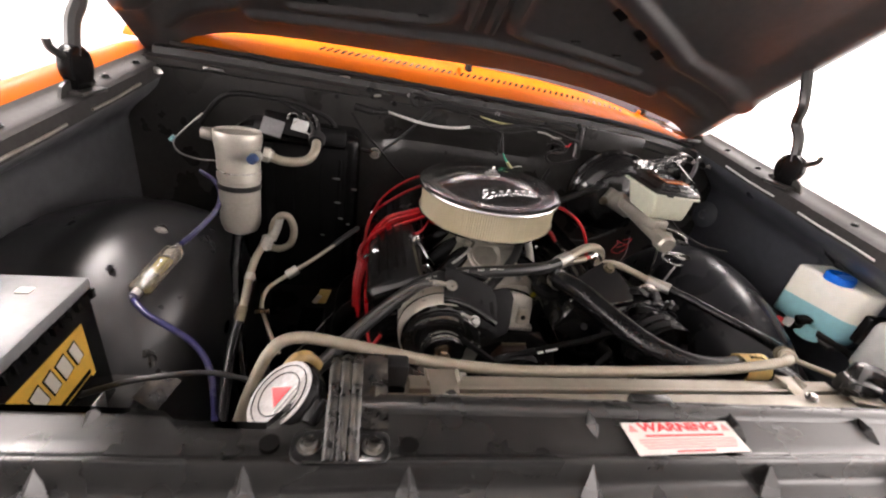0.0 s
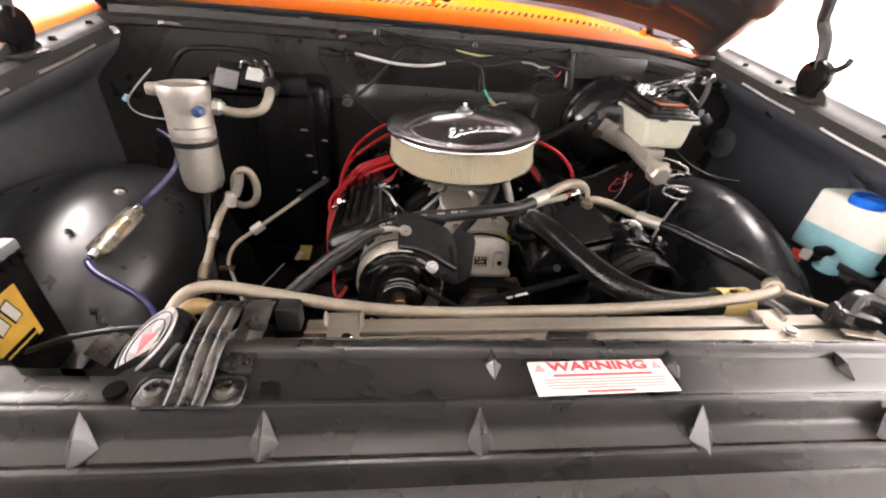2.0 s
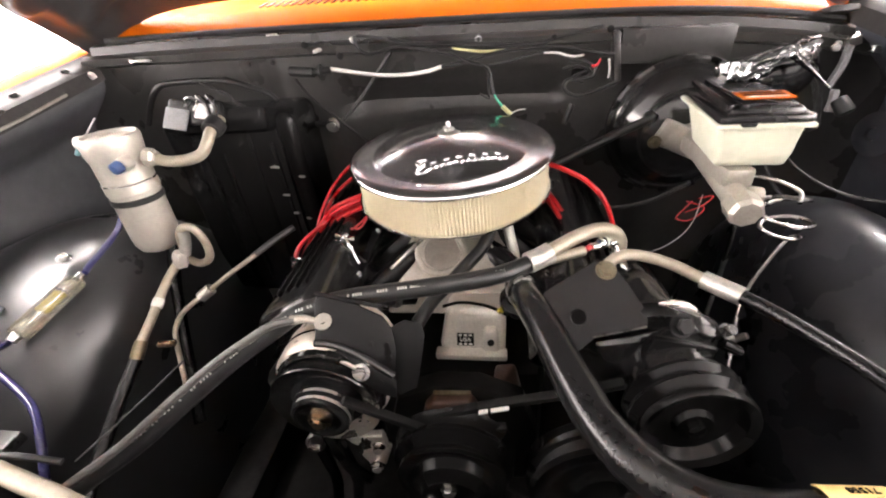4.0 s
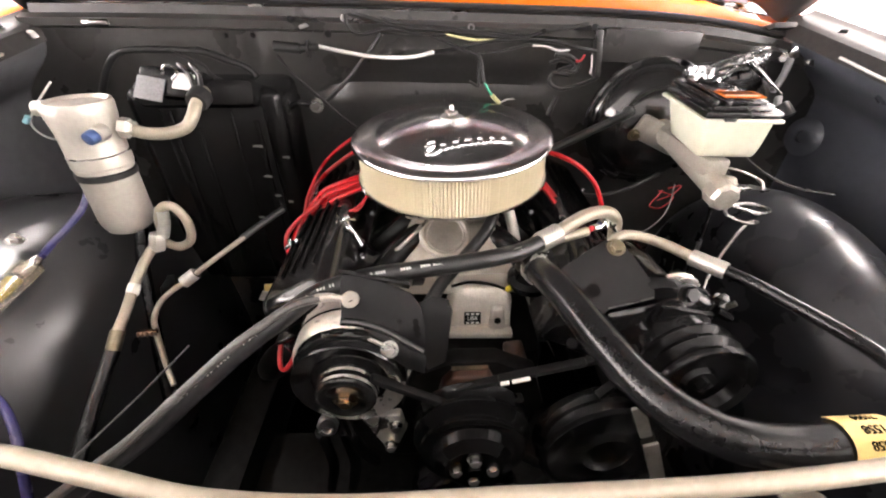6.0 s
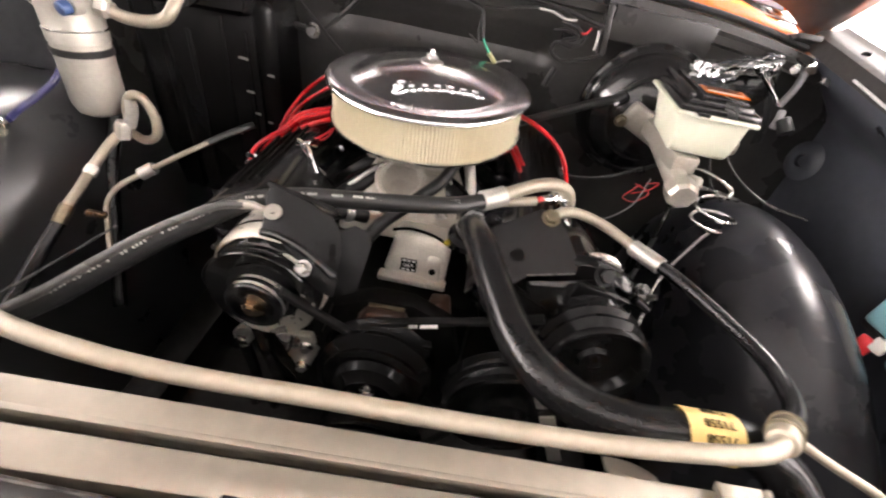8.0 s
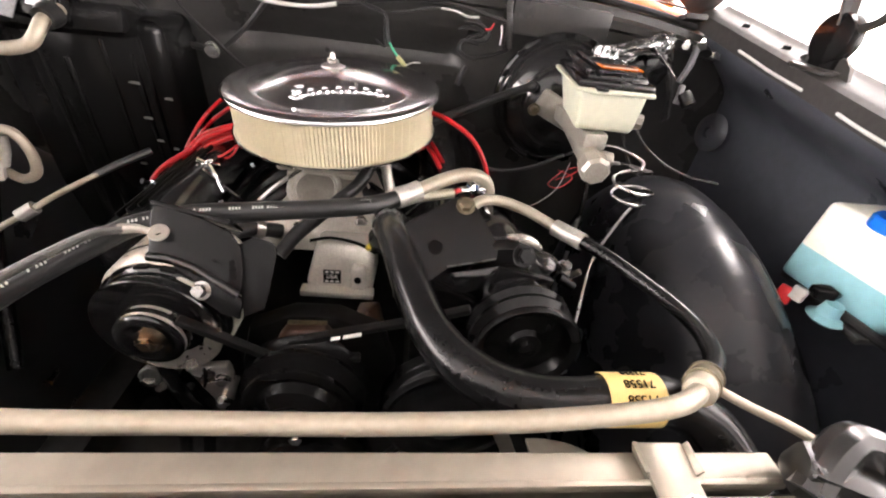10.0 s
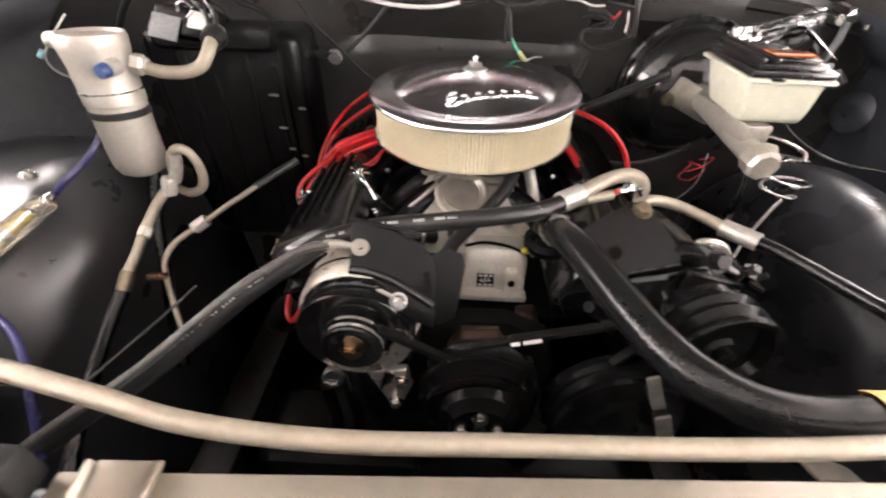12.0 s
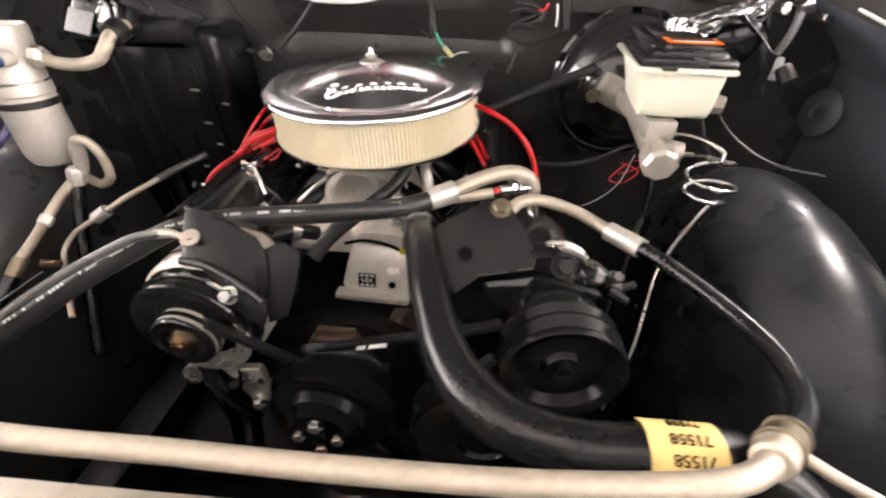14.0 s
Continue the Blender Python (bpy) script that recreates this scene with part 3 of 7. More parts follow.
for x, d in [(0.369, 0.204), (0.241, 0.219), (-0.16, 0.21), (-0.40, 0.20)]:
    bm = mesh()
    p = hood_pt(x, d, 0.003)
    box(bm, (0, 0, 0), (0.026, 0.006, 0.006), bev=0.002, m=Matrix.Translation(p) @ HOOD.to_3x3().to_4x4() @ pose(0, 0, 0, 0, 0, -8))
    part("trim_clip", bm, M_DUSTY, inner_panel, "small worn clip")
for s in (-1, 1):
    bm = mesh()
    box(bm, (0, 0, 0), (0.05, 0.07, 0.012), bev=0.003, m=HOOD @ pose(s * 0.76, -0.03, -0.03, 20, 0, 0))
    part("hinge_leaf", bm, M_SATIN, hood)


def hood_hinge(s):
    x, y = s * 0.815, 0.925
    z = rail_z(y, s)
    bm = mesh()
    prism(bm, [(-0.06, 0), (0.06, 0), (0.05, 0.02), (0.025, 0.03), (-0.035, 0.03), (-0.05, 0.02)], along((x, y, z), (s, 0, 0), 0) @ pose(0, 0, 0), 0.006)
    box(bm, (x - s * 0.006, y, z + 0.008), (0.04, 0.08, 0.008), bev=0.003)
    t = part("hood_hinge", bm, M_SATIN, truck, "dark hood hinge bracket with round spring")
    bm = mesh()
    rod(bm, (x - 0.012, y + 0.002, z + 0.052), (x + 0.012, y + 0.002, z + 0.052), 0.037, seg=28, bev=0.005)
    box(bm, (x, y, z + 0.03), (0.018, 0.05, 0.05), bev=0.006)
    part("spring_disc", bm, M_BRACKET, t)
    bm = mesh()
    top = hood_pt(s * 0.79, 0.40, 0.0)
    tube(bm, [(x, y + 0.0, z + 0.07), (x, y + 0.02, z + 0.125), (x - s * 0.004, y + 0.045, z + 0.16), (top.x, y + 0.03, z + 0.205), (top.x, top.y, top.z)], 0.013, 8, 6)
    part("arm", bm, M_SATIN, t)
    bm = mesh()
    tube(bm, [(x, y - 0.03, z + 0.07), (x, y - 0.055, z + 0.085), (x, y - 0.06, z + 0.10)], 0.007, 8, 4)
    part("hook", bm, M_SATIN, t)


hood_hinge(-1)
hood_hinge(1)

# ---- radiator support and radiator ----
bm = mesh()
LINE = [(0.289, -0.80), (0.289, -0.012), (0.287, -0.001), (0.280, 0.0), (0.2725, -0.002), (0.269, -0.0075), (0.233, -0.0112), (0.229, -0.0100), (0.2255, -0.0076), (0.2220, -0.0078), (0.2190, -0.0145), (0.214, -0.030), (0.2105, -0.034), (0.199, -0.0385), (0.1965, -0.0375), (0.1935, -0.0350), (0.1900, -0.0355), (0.1875, -0.040), (0.183, -0.060), (0.178, -0.064), (0.12, -0.070), (0.04, -0.082), (-0.01, -0.11), (-0.03, -0.18)]


def support(u, v):
    x = -0.80 + 1.60 * u
    k = v * (len(LINE) - 1)
    i = min(int(k), len(LINE) - 2)
    w = k - i
    a, b = LINE[i], LINE[i + 1]
    dip = -0.004 / (1 + math.exp(-(x - -0.42) / 0.004)) * (1 / (1 + math.exp((x + 0.24) / 0.004)))
    edge = 0.30 - 0.050 / (1 + math.exp((x + 0.318) / 0.002)) + 0.009 / (1 + math.exp((x + 0.404) / 0.002))
    return Vector((x, min(edge, a[0] + (b[0] - a[0]) * w + 0.004 * math.sin(3 * x)), 1.109 + a[1] + (b[1] - a[1]) * w + droop(x) + dip * 0.5))


sheet(bm, support, 160, 60)
core = part("radiator_support", bm, M_DUSTY, truck, "dusty black radiator support panel")


def gusset(x, y0, h0, y1, h1, half, base):
    """A moulded stiffener: a crest that runs down from (y0, h0) to (y1, h1) with sloping flanks."""
    z = 1.109 + droop(x)
    bm = mesh()
    ym = (y0 + y1) / 2
    pts = [(x, y0, z + h0), (x - 0.001, ym, z + (h0 + h1) / 2 + 0.004), (x - 0.001, y1, z + h1), (x - half, ym, z + base), (x + half, ym, z + base), (x + 0.001, ym, z + (h0 + h1) / 2 + 0.004), (x, y0 + 0.002, z + base), (x, y1, z + base - 0.003)]
    v = [bm.verts.new(p) for p in pts]
    for f in ((0, 3, 1), (1, 3, 2), (0, 5, 4), (5, 2, 4), (0, 1, 5), (1, 2, 5), (0, 6, 3), (0, 4, 6), (2, 3, 7), (2, 7, 4), (3, 6, 7), (4, 7, 6)):
        bm.faces.new([v[k] for k in f])
    part("gusset", bm, M_DUSTY, core, smooth=20)


for x in (-0.62, -0.46, -0.024, 0.152, 0.34, 0.52, 0.70):
    gusset(x, 0.276, -0.001, 0.246, -0.0085, 0.0085, -0.010)
for x in (-0.60, -0.475, -0.34, -0.212, -0.042, 0.158, 0.35, 0.54, 0.70):
    gusset(x, 0.220, -0.010, 0.189, -0.0365, 0.0115, -0.037)
for x, y in [(-0.211, 0.236), (0.42, 0.25), (-0.325, 0.236), (-0.60, 0.24)]:
    bm = mesh()
    rod(bm, (x, y, 1.109 + droop(x) - 0.014), (x, y, 1.109 + droop(x) - 0.0085 + (0.012 if y > 0.26 else 0)), 0.008, seg=16)
    part("panel_hole", bm, M_INK, core, "dark round hole")
for x in (-0.66, -0.18, 0.20, 0.55):
    bm = mesh()
    lathe(bm, [(0.011, 0), (0.011, 0.002), (0.007, 0.005), (0, 0.006)], Matrix.Translation((x, 0.12, 1.058 + droop(x))), 16)
    part("push_clip", bm, M_SATIN, core)
for x0, x1 in [(-0.19, 0.02), (0.09, 0.30), (0.33, 0.62)]:
    bm = mesh()
    tube(bm, [(x, 0.2855 + 0.004 * math.sin(3 * x), 1.109 - 0.0006 + droop(x) + 0.0006 * math.sin(60 * x)) for x in np.linspace(x0, x1, 12)], 0.0012, 6, 3)
    part("worn_flange_edge", bm, M_SCUFF, core, "worn bright flange edge")
bm = mesh()
box(bm, (0.060, 0.291, 1.103), (0.05, 0.012, 0.012), (0, 2.4, 0), bev=0.003)
part("catch", bm, M_DUSTY, core)


def tank_z(x):
    return 1.074 - 0.055 * x


def tank_y(x):
    return 0.346 + 0.057 * x


radiator = thing("radiator", "bare aluminium radiator with black core behind support", "radiator", (0.1, 0.34, 0.62))


def bar(x0, x1, y, zoff, sy, sz, name, material, bev=0.002):
    bm = mesh()
    box(bm, ((x0 + x1) / 2, y, zoff + tank_z((x0 + x1) / 2)), (x1 - x0, sy, sz), (0, 3.15, 3.3), bev)
    return part(name, bm, material, radiator)


bar(-0.26, 0.50, 0.3190, -0.010, 0.023, 0.03, "front_header", M_TANK)
bar(-0.205, 0.44, 0.3505, -0.0165, 0.0195, 0.034, "top_tank", M_TANK)
bar(-0.205, 0.44, 0.3402, -0.002, 0.0042, 0.009, "tank_lip", M_TANK, 0.001)
# black bar laid in the gap to give its shade
bar(-0.26, 0.50, 0.3360, -0.032, 0.012, 0.02, "gap_shade", M_INK, 0.0)
bm = mesh()
box(bm, (0.1, 0.335, 0.80), (0.74, 0.045, 0.44), bev=0.004)
part("core", bm, M_SATIN, radiator, "black finned core")
for x, n in [(-0.166, 0), (0.355, 1)]:
    z, y = tank_z(x), tank_y(x)
    clip_m = Matrix.Translation((x, y, z)) @ pose(0, 0, 0, 0, 3, 3)
    bm = mesh()
    box(bm, (0, 0, 0), (0.032, 0.050, 0.003), bev=0.0012, m=clip_m @ pose(0, -0.014, 0.0035, 4, 0, 0))
    clip = part("tank_clip", bm, M_TANK, radiator, "folded bright tank clip")
    for e in (-1, 1):
        bm = mesh()
        box(bm, (0, 0, 0), (0.003, 0.020, 0.012), bev=0.001, m=clip_m @ pose(e * 0.017, 0.0, 0.004, 0, e * 24, 0))
        part("clip_ear", bm, M_TANK, clip)
    bm = mesh()
    hexbolt(bm, clip_m @ Vector((0.004, -0.030, 0.006)), (0, 0, 1), 0.006, 0.005)
    part("clip_bolt", bm, M_STEEL, clip)
bm = mesh()
sheet(bm, lambda u, v: Vector((0.283 + 0.06 * u, 0.390 + 0.018 * v + 0.004 * u, 1.013 - 0.026 * u * u - 0.006 * v)), 14, 4, 0.003)
part("outlet_flange", bm, M_TANK, radiator, "bright curved outlet flange")
# filler neck with its cap
way = Vector((-0.55, -0.13, 0.825)).normalized()
neck = Vector((-0.328, 0.288, 1.112)) - way * 0.0376
bm = mesh()
rod(bm, neck - way * 0.05, neck + way * 0.02, 0.021, seg=24)
part("filler_neck", bm, M_BRASS, radiator, "brass filler neck")
bm = mesh()
tube(bm, [(-0.335, 0.335, 1.06), (-0.333, 0.342, 1.075), (-0.329, 0.350, 1.087), (-0.320, 0.356, 1.092), (-0.312, 0.362, 1.085), (-0.306, 0.368, 1.07)], 0.0085, 12, 6)
part("overflow_hose", bm, M_TAN, radiator, "tan rubber overflow hose")
bm = mesh()
lathe(bm, [(0.022, -0.012), (0.035, -0.010), (0.0375, -0.002), (0.037, 0.008), (0.034, 0.012), (0.026, 0.0125), (0.025, 0.0115), (0, 0.0115)], along(neck + way * 0.025, way), 40)
for k in range(2):
    a = along(neck + way * 0.025, way, 40 + 180 * k)
    box(bm, (0, 0, 0), (0.018, 0.024, 0.014), bev=0.004, m=a @ pose(0.038, 0, 0.0))
cap = part("radiator_cap", bm, M_BRACKET, radiator, "round dark radiator cap with faded red triangle")
bm = mesh()
lathe(bm, [(0.0, 0.0), (0.034, -0.001), (0.034, 0.0004), (0.0315, 0.0008), (0.0305, 0.0004), (0, 0.0006)], along(neck + way * 0.0376, way), 36)
face = part("printed_face", bm, M_CAPFACE, cap, "pale printed cap face")
bm = mesh()
prism(bm, [(-0.011, -0.008), (0.011, -0.008), (0, 0.013)], along(neck + way * 0.0384, way, 120), 0.0005)
for rr in (0.029, 0.0215):
    b2 = mesh()
    tube(b2, [along(neck + way * 0.0383, way) @ Vector((rr * math.cos(a), rr * math.sin(a), 0.0002)) for a in np.linspace(0, 2 * math.pi, 40)], 0.0005, 5, 1)
    part("print_ring", b2, M_INK, cap, "thin printed ring")
part("triangle", bm, M_REDINK, cap, "faded red warning triangle")
for k in range(3):
    bm = mesh()
    box(bm, (0, 0, 0), (0.028 - 0.006 * k, 0.0016, 0.0004), m=along(neck + way * 0.0385, way, 120) @ pose(0, -0.013 - 0.005 * k, 0.0003))
    part("print_or_stripe", bm, M_GREYINK, cap)

# hold-down bracket with two bolts
hold = thing("radiator_bracket", "scuffed black radiator hold-down bracket with two bolts", "bracket", (-0.275, 0.26, 1.12))
zz = 1.112


def rounded(w, h, r, n=6):
    return [(sx * (w / 2 - r) + r * math.cos(a), sy * (h / 2 - r) + r * math.sin(a)) for sx, sy, q in ((1, 1, 0), (-1, 1, 1), (-1, -1, 2), (1, -1, 3)) for a in (math.pi / 2 * (q + k / n) for k in range(n + 1))]


PM = pose(-0.268, 0.231, zz, 2, 2.4, 0)
bm = mesh()
prism(bm, rounded(0.080, 0.030, 0.009), PM, 0.003, 0.001)
plate = part("base_plate", bm, M_GLOSS, hold, "scuffed gloss black base plate")
bm = mesh()
ring = rounded(0.078, 0.028, 0.008)
tube(bm, [PM @ Vector((x, y, 0.0032)) for x, y in ring + ring[:1]], 0.0009, 6, 1)
part("worn_edge", bm, M_DUSTY, plate, "worn bright edge")


def strap(u, v):
    """The pressed strap with three ribs from the plate to the tank."""
    x = -0.0145 + 0.029 * u
    y = 0.2165 + 0.118 * v
    rise = float(np.interp(v, [0.0, 0.12, 0.35, 0.6, 0.85, 1.0], [0.0035, 0.005, 0.012, 0.014, 0.012, 0.004]))
    rib = 0.0032 * abs(math.cos(math.pi * 1.5 * (2 * u - 1))) ** 0.7
    return Vector((-0.268 + x * (1 + 0.1 * v) - 0.002 * v, y, zz + rise + rib - 0.042 * x))


bm = mesh()
sheet(bm, strap, 30, 24, 0.003)
part("ribbed_strap", bm, M_SCUFF, hold, "glossy black strap with three ribs")


def flap(u, v):
    x, y = -0.2535 + 0.024 * u, 0.248 + 0.092 * v
    rise = float(np.interp(v, [0.0, 0.15, 0.6, 0.8, 1.0], [0.003, 0.003, 0.005, 0.009, 0.004]))
    return Vector((x, y, zz + rise + 0.002 * math.exp(-((u - 0.5) / 0.12) ** 2) * (1 if 0.25 < v < 0.7 else 0)))


bm = mesh()
sheet(bm, flap, 20, 24, 0.003)
part("side_flap", bm, M_SCUFF, hold, "dusty black side flap")
bm = mesh()
box(bm, (-0.242, 0.338, zz - 0.012), (0.028, 0.004, 0.034), (0, 2, 0), 0.0012)
part("rear_leg", bm, M_BRACKET, hold)
bm = mesh()
box(bm, (-0.218, 0.333, zz - 0.012), (0.024, 0.02, 0.030), (0, 2, 0), 0.004)
part("rubber_pad", bm, M_RUBBER, hold, "black rubber pad")
for x in (-0.294, -0.2425):
    bm = mesh()
    lathe(bm, [(0.0095, 0), (0.0095, 0.001), (0.007, 0.0015), (0.0065, 0.0035), (0.0055, 0.0045), (0.0042, 0.0045), (0.0038, 0.001), (0, 0.001)], Matrix.Translation((x, 0.232, zz + 0.0025 + droop(x + 0.27))), 18)
    part("bolt", bm, M_SCUFF, hold, "worn bolt head with a socket")

# warning sticker
st = thing("warning_label", "white warning sticker with bold red lettering", "sticker", (0.064, 0.243, 1.10))
S = Matrix.Translation((0.076, 0.2475, 1.0990)) @ pose(0, 0, 0, 2, 2.6, 2.6) @ Matrix.Diagonal((1.06, 1, 1, 1))
bm = mesh()
box(bm, (0, 0, 0), (0.128, 0.036, 0.0006), bev=0.0001, seg=1, m=S)
base = part("sticker_sheet", bm, M_WHITE, st, "white vinyl")
letters("warning_word", "WARNING", 0.0132, S @ pose(0, 0.0115, 0.0005) @ Matrix.Diagonal((1.45, 1, 1, 1)), M_REDINK, base, bold=0.03)
for s in (-1, 1):
    bm = mesh()
    prism(bm, [(-0.005, -0.004), (0.005, -0.004), (0, 0.005)], S @ pose(s * 0.055, 0.011, 0.0004), 0.0004)
    part("warning_triangle", bm, M_PINKINK, base, "small red warning triangle")
for y, w, h, mt in [(0.0022, 0.092, 0.0022, M_REDINK), (-0.0022, 0.112, 0.0012, M_PINKINK), (-0.0052, 0.112, 0.0012, M_PINKINK), (-0.0082, 0.108, 0.0012, M_PINKINK), (-0.0112, 0.104, 0.0012, M_PINKINK), (-0.0152, 0.044, 0.0018, M_REDINK)]:
    bm = mesh()
    box(bm, (0, 0, 0), (w, h, 0.0004), m=S @ pose(0.001, y, 0.0005))
    part("text_line", bm, mt, base)

# ---- engine ----
def hull(bm, pts, bev=0.0):
    """The solid spanned by a few corners, with rounded edges."""
    vs = [bm.verts.new(p) for p in pts]
    out = bmesh.ops.convex_hull(bm, input=vs)
    fs = [g for g in out["geom"] if isinstance(g, bmesh.types.BMFace)]
    bmesh.ops.dissolve_limit(bm, angle_limit=radians(3), verts=[v for v in vs if v.is_valid], edges=list({e for f in fs if f.is_valid for e in f.edges}))
    if bev:
        es = list({e for v in vs if v.is_valid for e in v.link_edges})
        bmesh.ops.bevel(bm, geom=es, offset=bev, segments=3, affect="EDGES", profile=0.5)


engine = thing("engine", "black V8 engine with cast aluminium intake manifold", "engine", (0.04, 0.9, 0.5))
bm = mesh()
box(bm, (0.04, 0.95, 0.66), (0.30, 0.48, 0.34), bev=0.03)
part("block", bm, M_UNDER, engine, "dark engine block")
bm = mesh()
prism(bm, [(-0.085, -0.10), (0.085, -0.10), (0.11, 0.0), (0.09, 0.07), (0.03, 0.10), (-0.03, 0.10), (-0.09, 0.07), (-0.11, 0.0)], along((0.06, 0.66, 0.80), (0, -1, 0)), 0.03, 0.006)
part("timing_cover", bm, M_UNDER, engine, "near-black timing cover")
bm = mesh()
lathe(bm, [(0.0, 0), (0.05, 0), (0.048, 0.03), (0.035, 0.05), (0.03, 0.07)], along((0.055, 0.64, 0.82), (0, -1, 0)), 28)
hull(bm, [(x, y, z) for y in (0.612, 0.645) for x, z in ((0.0, 0.80), (0.012, 0.868), (0.026, 0.888), (0.078, 0.890), (0.088, 0.868), (0.093, 0.80))], 0.006)
part("water_pump", bm, M_RUST, engine, "brown water pump")
bm = mesh()
box(bm, (0.052, 0.632, 0.892), (0.052, 0.016, 0.003), (0, -2, 0), 0.001)
part("pump_lip", bm, M_ZINC, engine, "bare worn pump lip")
bm = mesh()
hull(bm, [(0.106, 0.658, 0.866), (0.126, 0.660, 0.886), (0.145, 0.660, 0.860), (0.163, 0.655, 0.77), (0.137, 0.652, 0.757), (0.110, 0.70, 0.866), (0.140, 0.70, 0.870), (0.160, 0.70, 0.77), (0.137, 0.70, 0.76)], 0.004)
part("pump_neck", bm, M_RUST, engine, "brown pump outlet neck")
for x in (-0.19, -0.15):
    bm = mesh()
    tube(bm, [(x, 0.64, 0.72), (x + 0.004, 0.64, 0.67), (x + 0.006, 0.64, 0.61), (x - 0.010, 0.64, 0.53)], 0.010, 12, 6)
    part("lower_hose", bm, M_HOSE, engine, "small black hose low on the engine")
# heads and finned covers
for s, cx in [(-1, -0.192), (1, 0.268)]:
    m = Matrix.Translation((cx, 0.93, 0.957)) @ Matrix.Rotation(radians(s * 27), 4, "Y")
    bm = mesh()
    box(bm, (0, 0, 0), (0.14, 0.50, 0.07), bev=0.01, m=m @ pose(0, 0, -0.075))
    part("cylinder_head", bm, M_GLOSS, engine, "black cylinder head")
    bm = mesh()
    box(bm, (0, 0, 0), (0.125, 0.49, 0.07), bev=0.022, seg=4, m=m @ pose(0, 0, -0.01))
    box(bm, (0, 0, 0), (0.14, 0.505, 0.008), bev=0.003, m=m @ pose(0, 0, -0.04))
    vc = part("valve_cover", bm, M_GLOSS, engine, "gloss black valve cover")
    for k in range(4):
        bm = mesh()
        box(bm, (0, 0, 0), (0.006, 0.38, 0.006), bev=0.002, m=m @ pose(-0.03 + 0.02 * k, 0, 0.027))
        part("rib", bm, M_BRACKET, vc)
    for y in (-0.225, -0.12, 0.02, 0.19):
        for e in (-1, 1):
            bm = mesh()
            hexbolt(bm, m @ Vector((e * 0.0655, y, -0.036)), m.to_3x3() @ Vector((0, 0, 1)), 0.0048, 0.006)
            part("flange_bolt", bm, M_CHROME, vc, "small chrome flange bolt")
    for y in (-0.075, 0.125):
        for e in (-1, 1):
            bm = mesh()
            top = m @ Vector((e * 0.052, y, 0.022))
            rod(bm, m @ Vector((e * 0.052, y, -0.036)), top, 0.0035, seg=8)
            hexbolt(bm, m @ Vector((e * 0.052, y, -0.004)), m.to_3x3() @ Vector((0, 0, 1)), 0.007, 0.009)
            t = m @ pose(e * 0.052, y, 0.020, 0, 0, 25 + 90 * y)
            for q in (-1, 1):
                box(bm, (0, 0, 0), (0.011, 0.007, 0.006), bev=0.002, m=t @ pose(q * 0.011, 0, 0.001, 0, q * 20, 0))
            box(bm, (0, 0, 0), (0.016, 0.005, 0.005), bev=0.0015, m=t)
            part("wing_bolt", bm, M_CHROME, vc, "chrome T-handle wing bolt")
    bm = mesh()
    rod(bm, m @ Vector((-s * 0.062, -0.10, 0.02)), m @ Vector((-s * 0.075, -0.085, -0.06)), 0.003, 0.0045, 10)
    part("hold_down_rod", bm, M_CHROME, vc, "slim chrome hold-down rod")
# intake manifold with runners
bm = mesh()
hull(bm, [(x, y, z) for x, y, z in [(-0.03, 0.855, 0.985), (0.11, 0.855, 0.985), (0.115, 1.06, 0.985), (-0.035, 1.06, 0.985), (-0.055, 0.80, 0.94), (0.135, 0.80, 0.94), (-0.07, 0.765, 0.905), (0.16, 0.765, 0.905), (0.165, 1.12, 0.905), (-0.085, 1.12, 0.905)]], 0.008)
intake = part("intake_manifold", bm, M_CASTDULL, engine, "cast aluminium intake manifold")
for s in (-1, 1):
    for y0, y in ((0.88, 0.80), (0.93, 0.90), (0.99, 1.0), (1.04, 1.09)):
        bm = mesh()
        tube(bm, [(0.04 + s * 0.045, y0, 0.965), (0.04 + s * 0.085, (y0 + y) / 2, 0.958), (0.04 + s * 0.13, y, 0.925), (0.04 + s * 0.15, y, 0.90)], 0.022, 14, 5)
        # black in place of cast metal: the shade beside the carburetor is in the colour
        part("runner", bm, M_BRACKET, intake, "intake runner blackened to stand in for shade")
ringm = along((0.022, 0.842, 0.976), (0.05, -0.55, 0.83))
bm = mesh()
lathe(bm, [(0.034, 0.0), (0.044, 0.0), (0.045, 0.004), (0.042, 0.007), (0.037, 0.007), (0.034, 0.004)], ringm, 40)
part("mounting_ring", bm, M_CASTDULL, intake, "machined round mounting ring")
bm = mesh()
lathe(bm, [(0.0, -0.008), (0.034, -0.008), (0.034, -0.003), (0.026, -0.002), (0.024, -0.004), (0.0, -0.005)], ringm, 32)
part("ring_face", bm, M_CASTDULL, intake)
bm = mesh()
lathe(bm, [(0.030, 0.004), (0.0318, 0.006), (0.0336, 0.004), (0.0318, 0.002)], ringm, 40)
part("inner_ring", bm, M_CASTDULL, intake)
bm = mesh()
hull(bm, [(0.022, 0.728, 0.866), (0.126, 0.726, 0.864), (0.128, 0.742, 0.915), (0.112, 0.755, 0.934), (0.045, 0.757, 0.932), (0.034, 0.75, 0.915), (0.022, 0.80, 0.866), (0.128, 0.80, 0.864), (0.128, 0.80, 0.93), (0.036, 0.80, 0.93)], 0.005)
boss = part("intake_front", bm, M_CAST, intake, "cast aluminium intake front boss")
bm = mesh()
box(bm, (0.073, 0.722, 0.864), (0.112, 0.020, 0.011), (0, 1.0, 0), 0.003)
part("boss_flange", bm, M_CAST, intake)
bm = mesh()
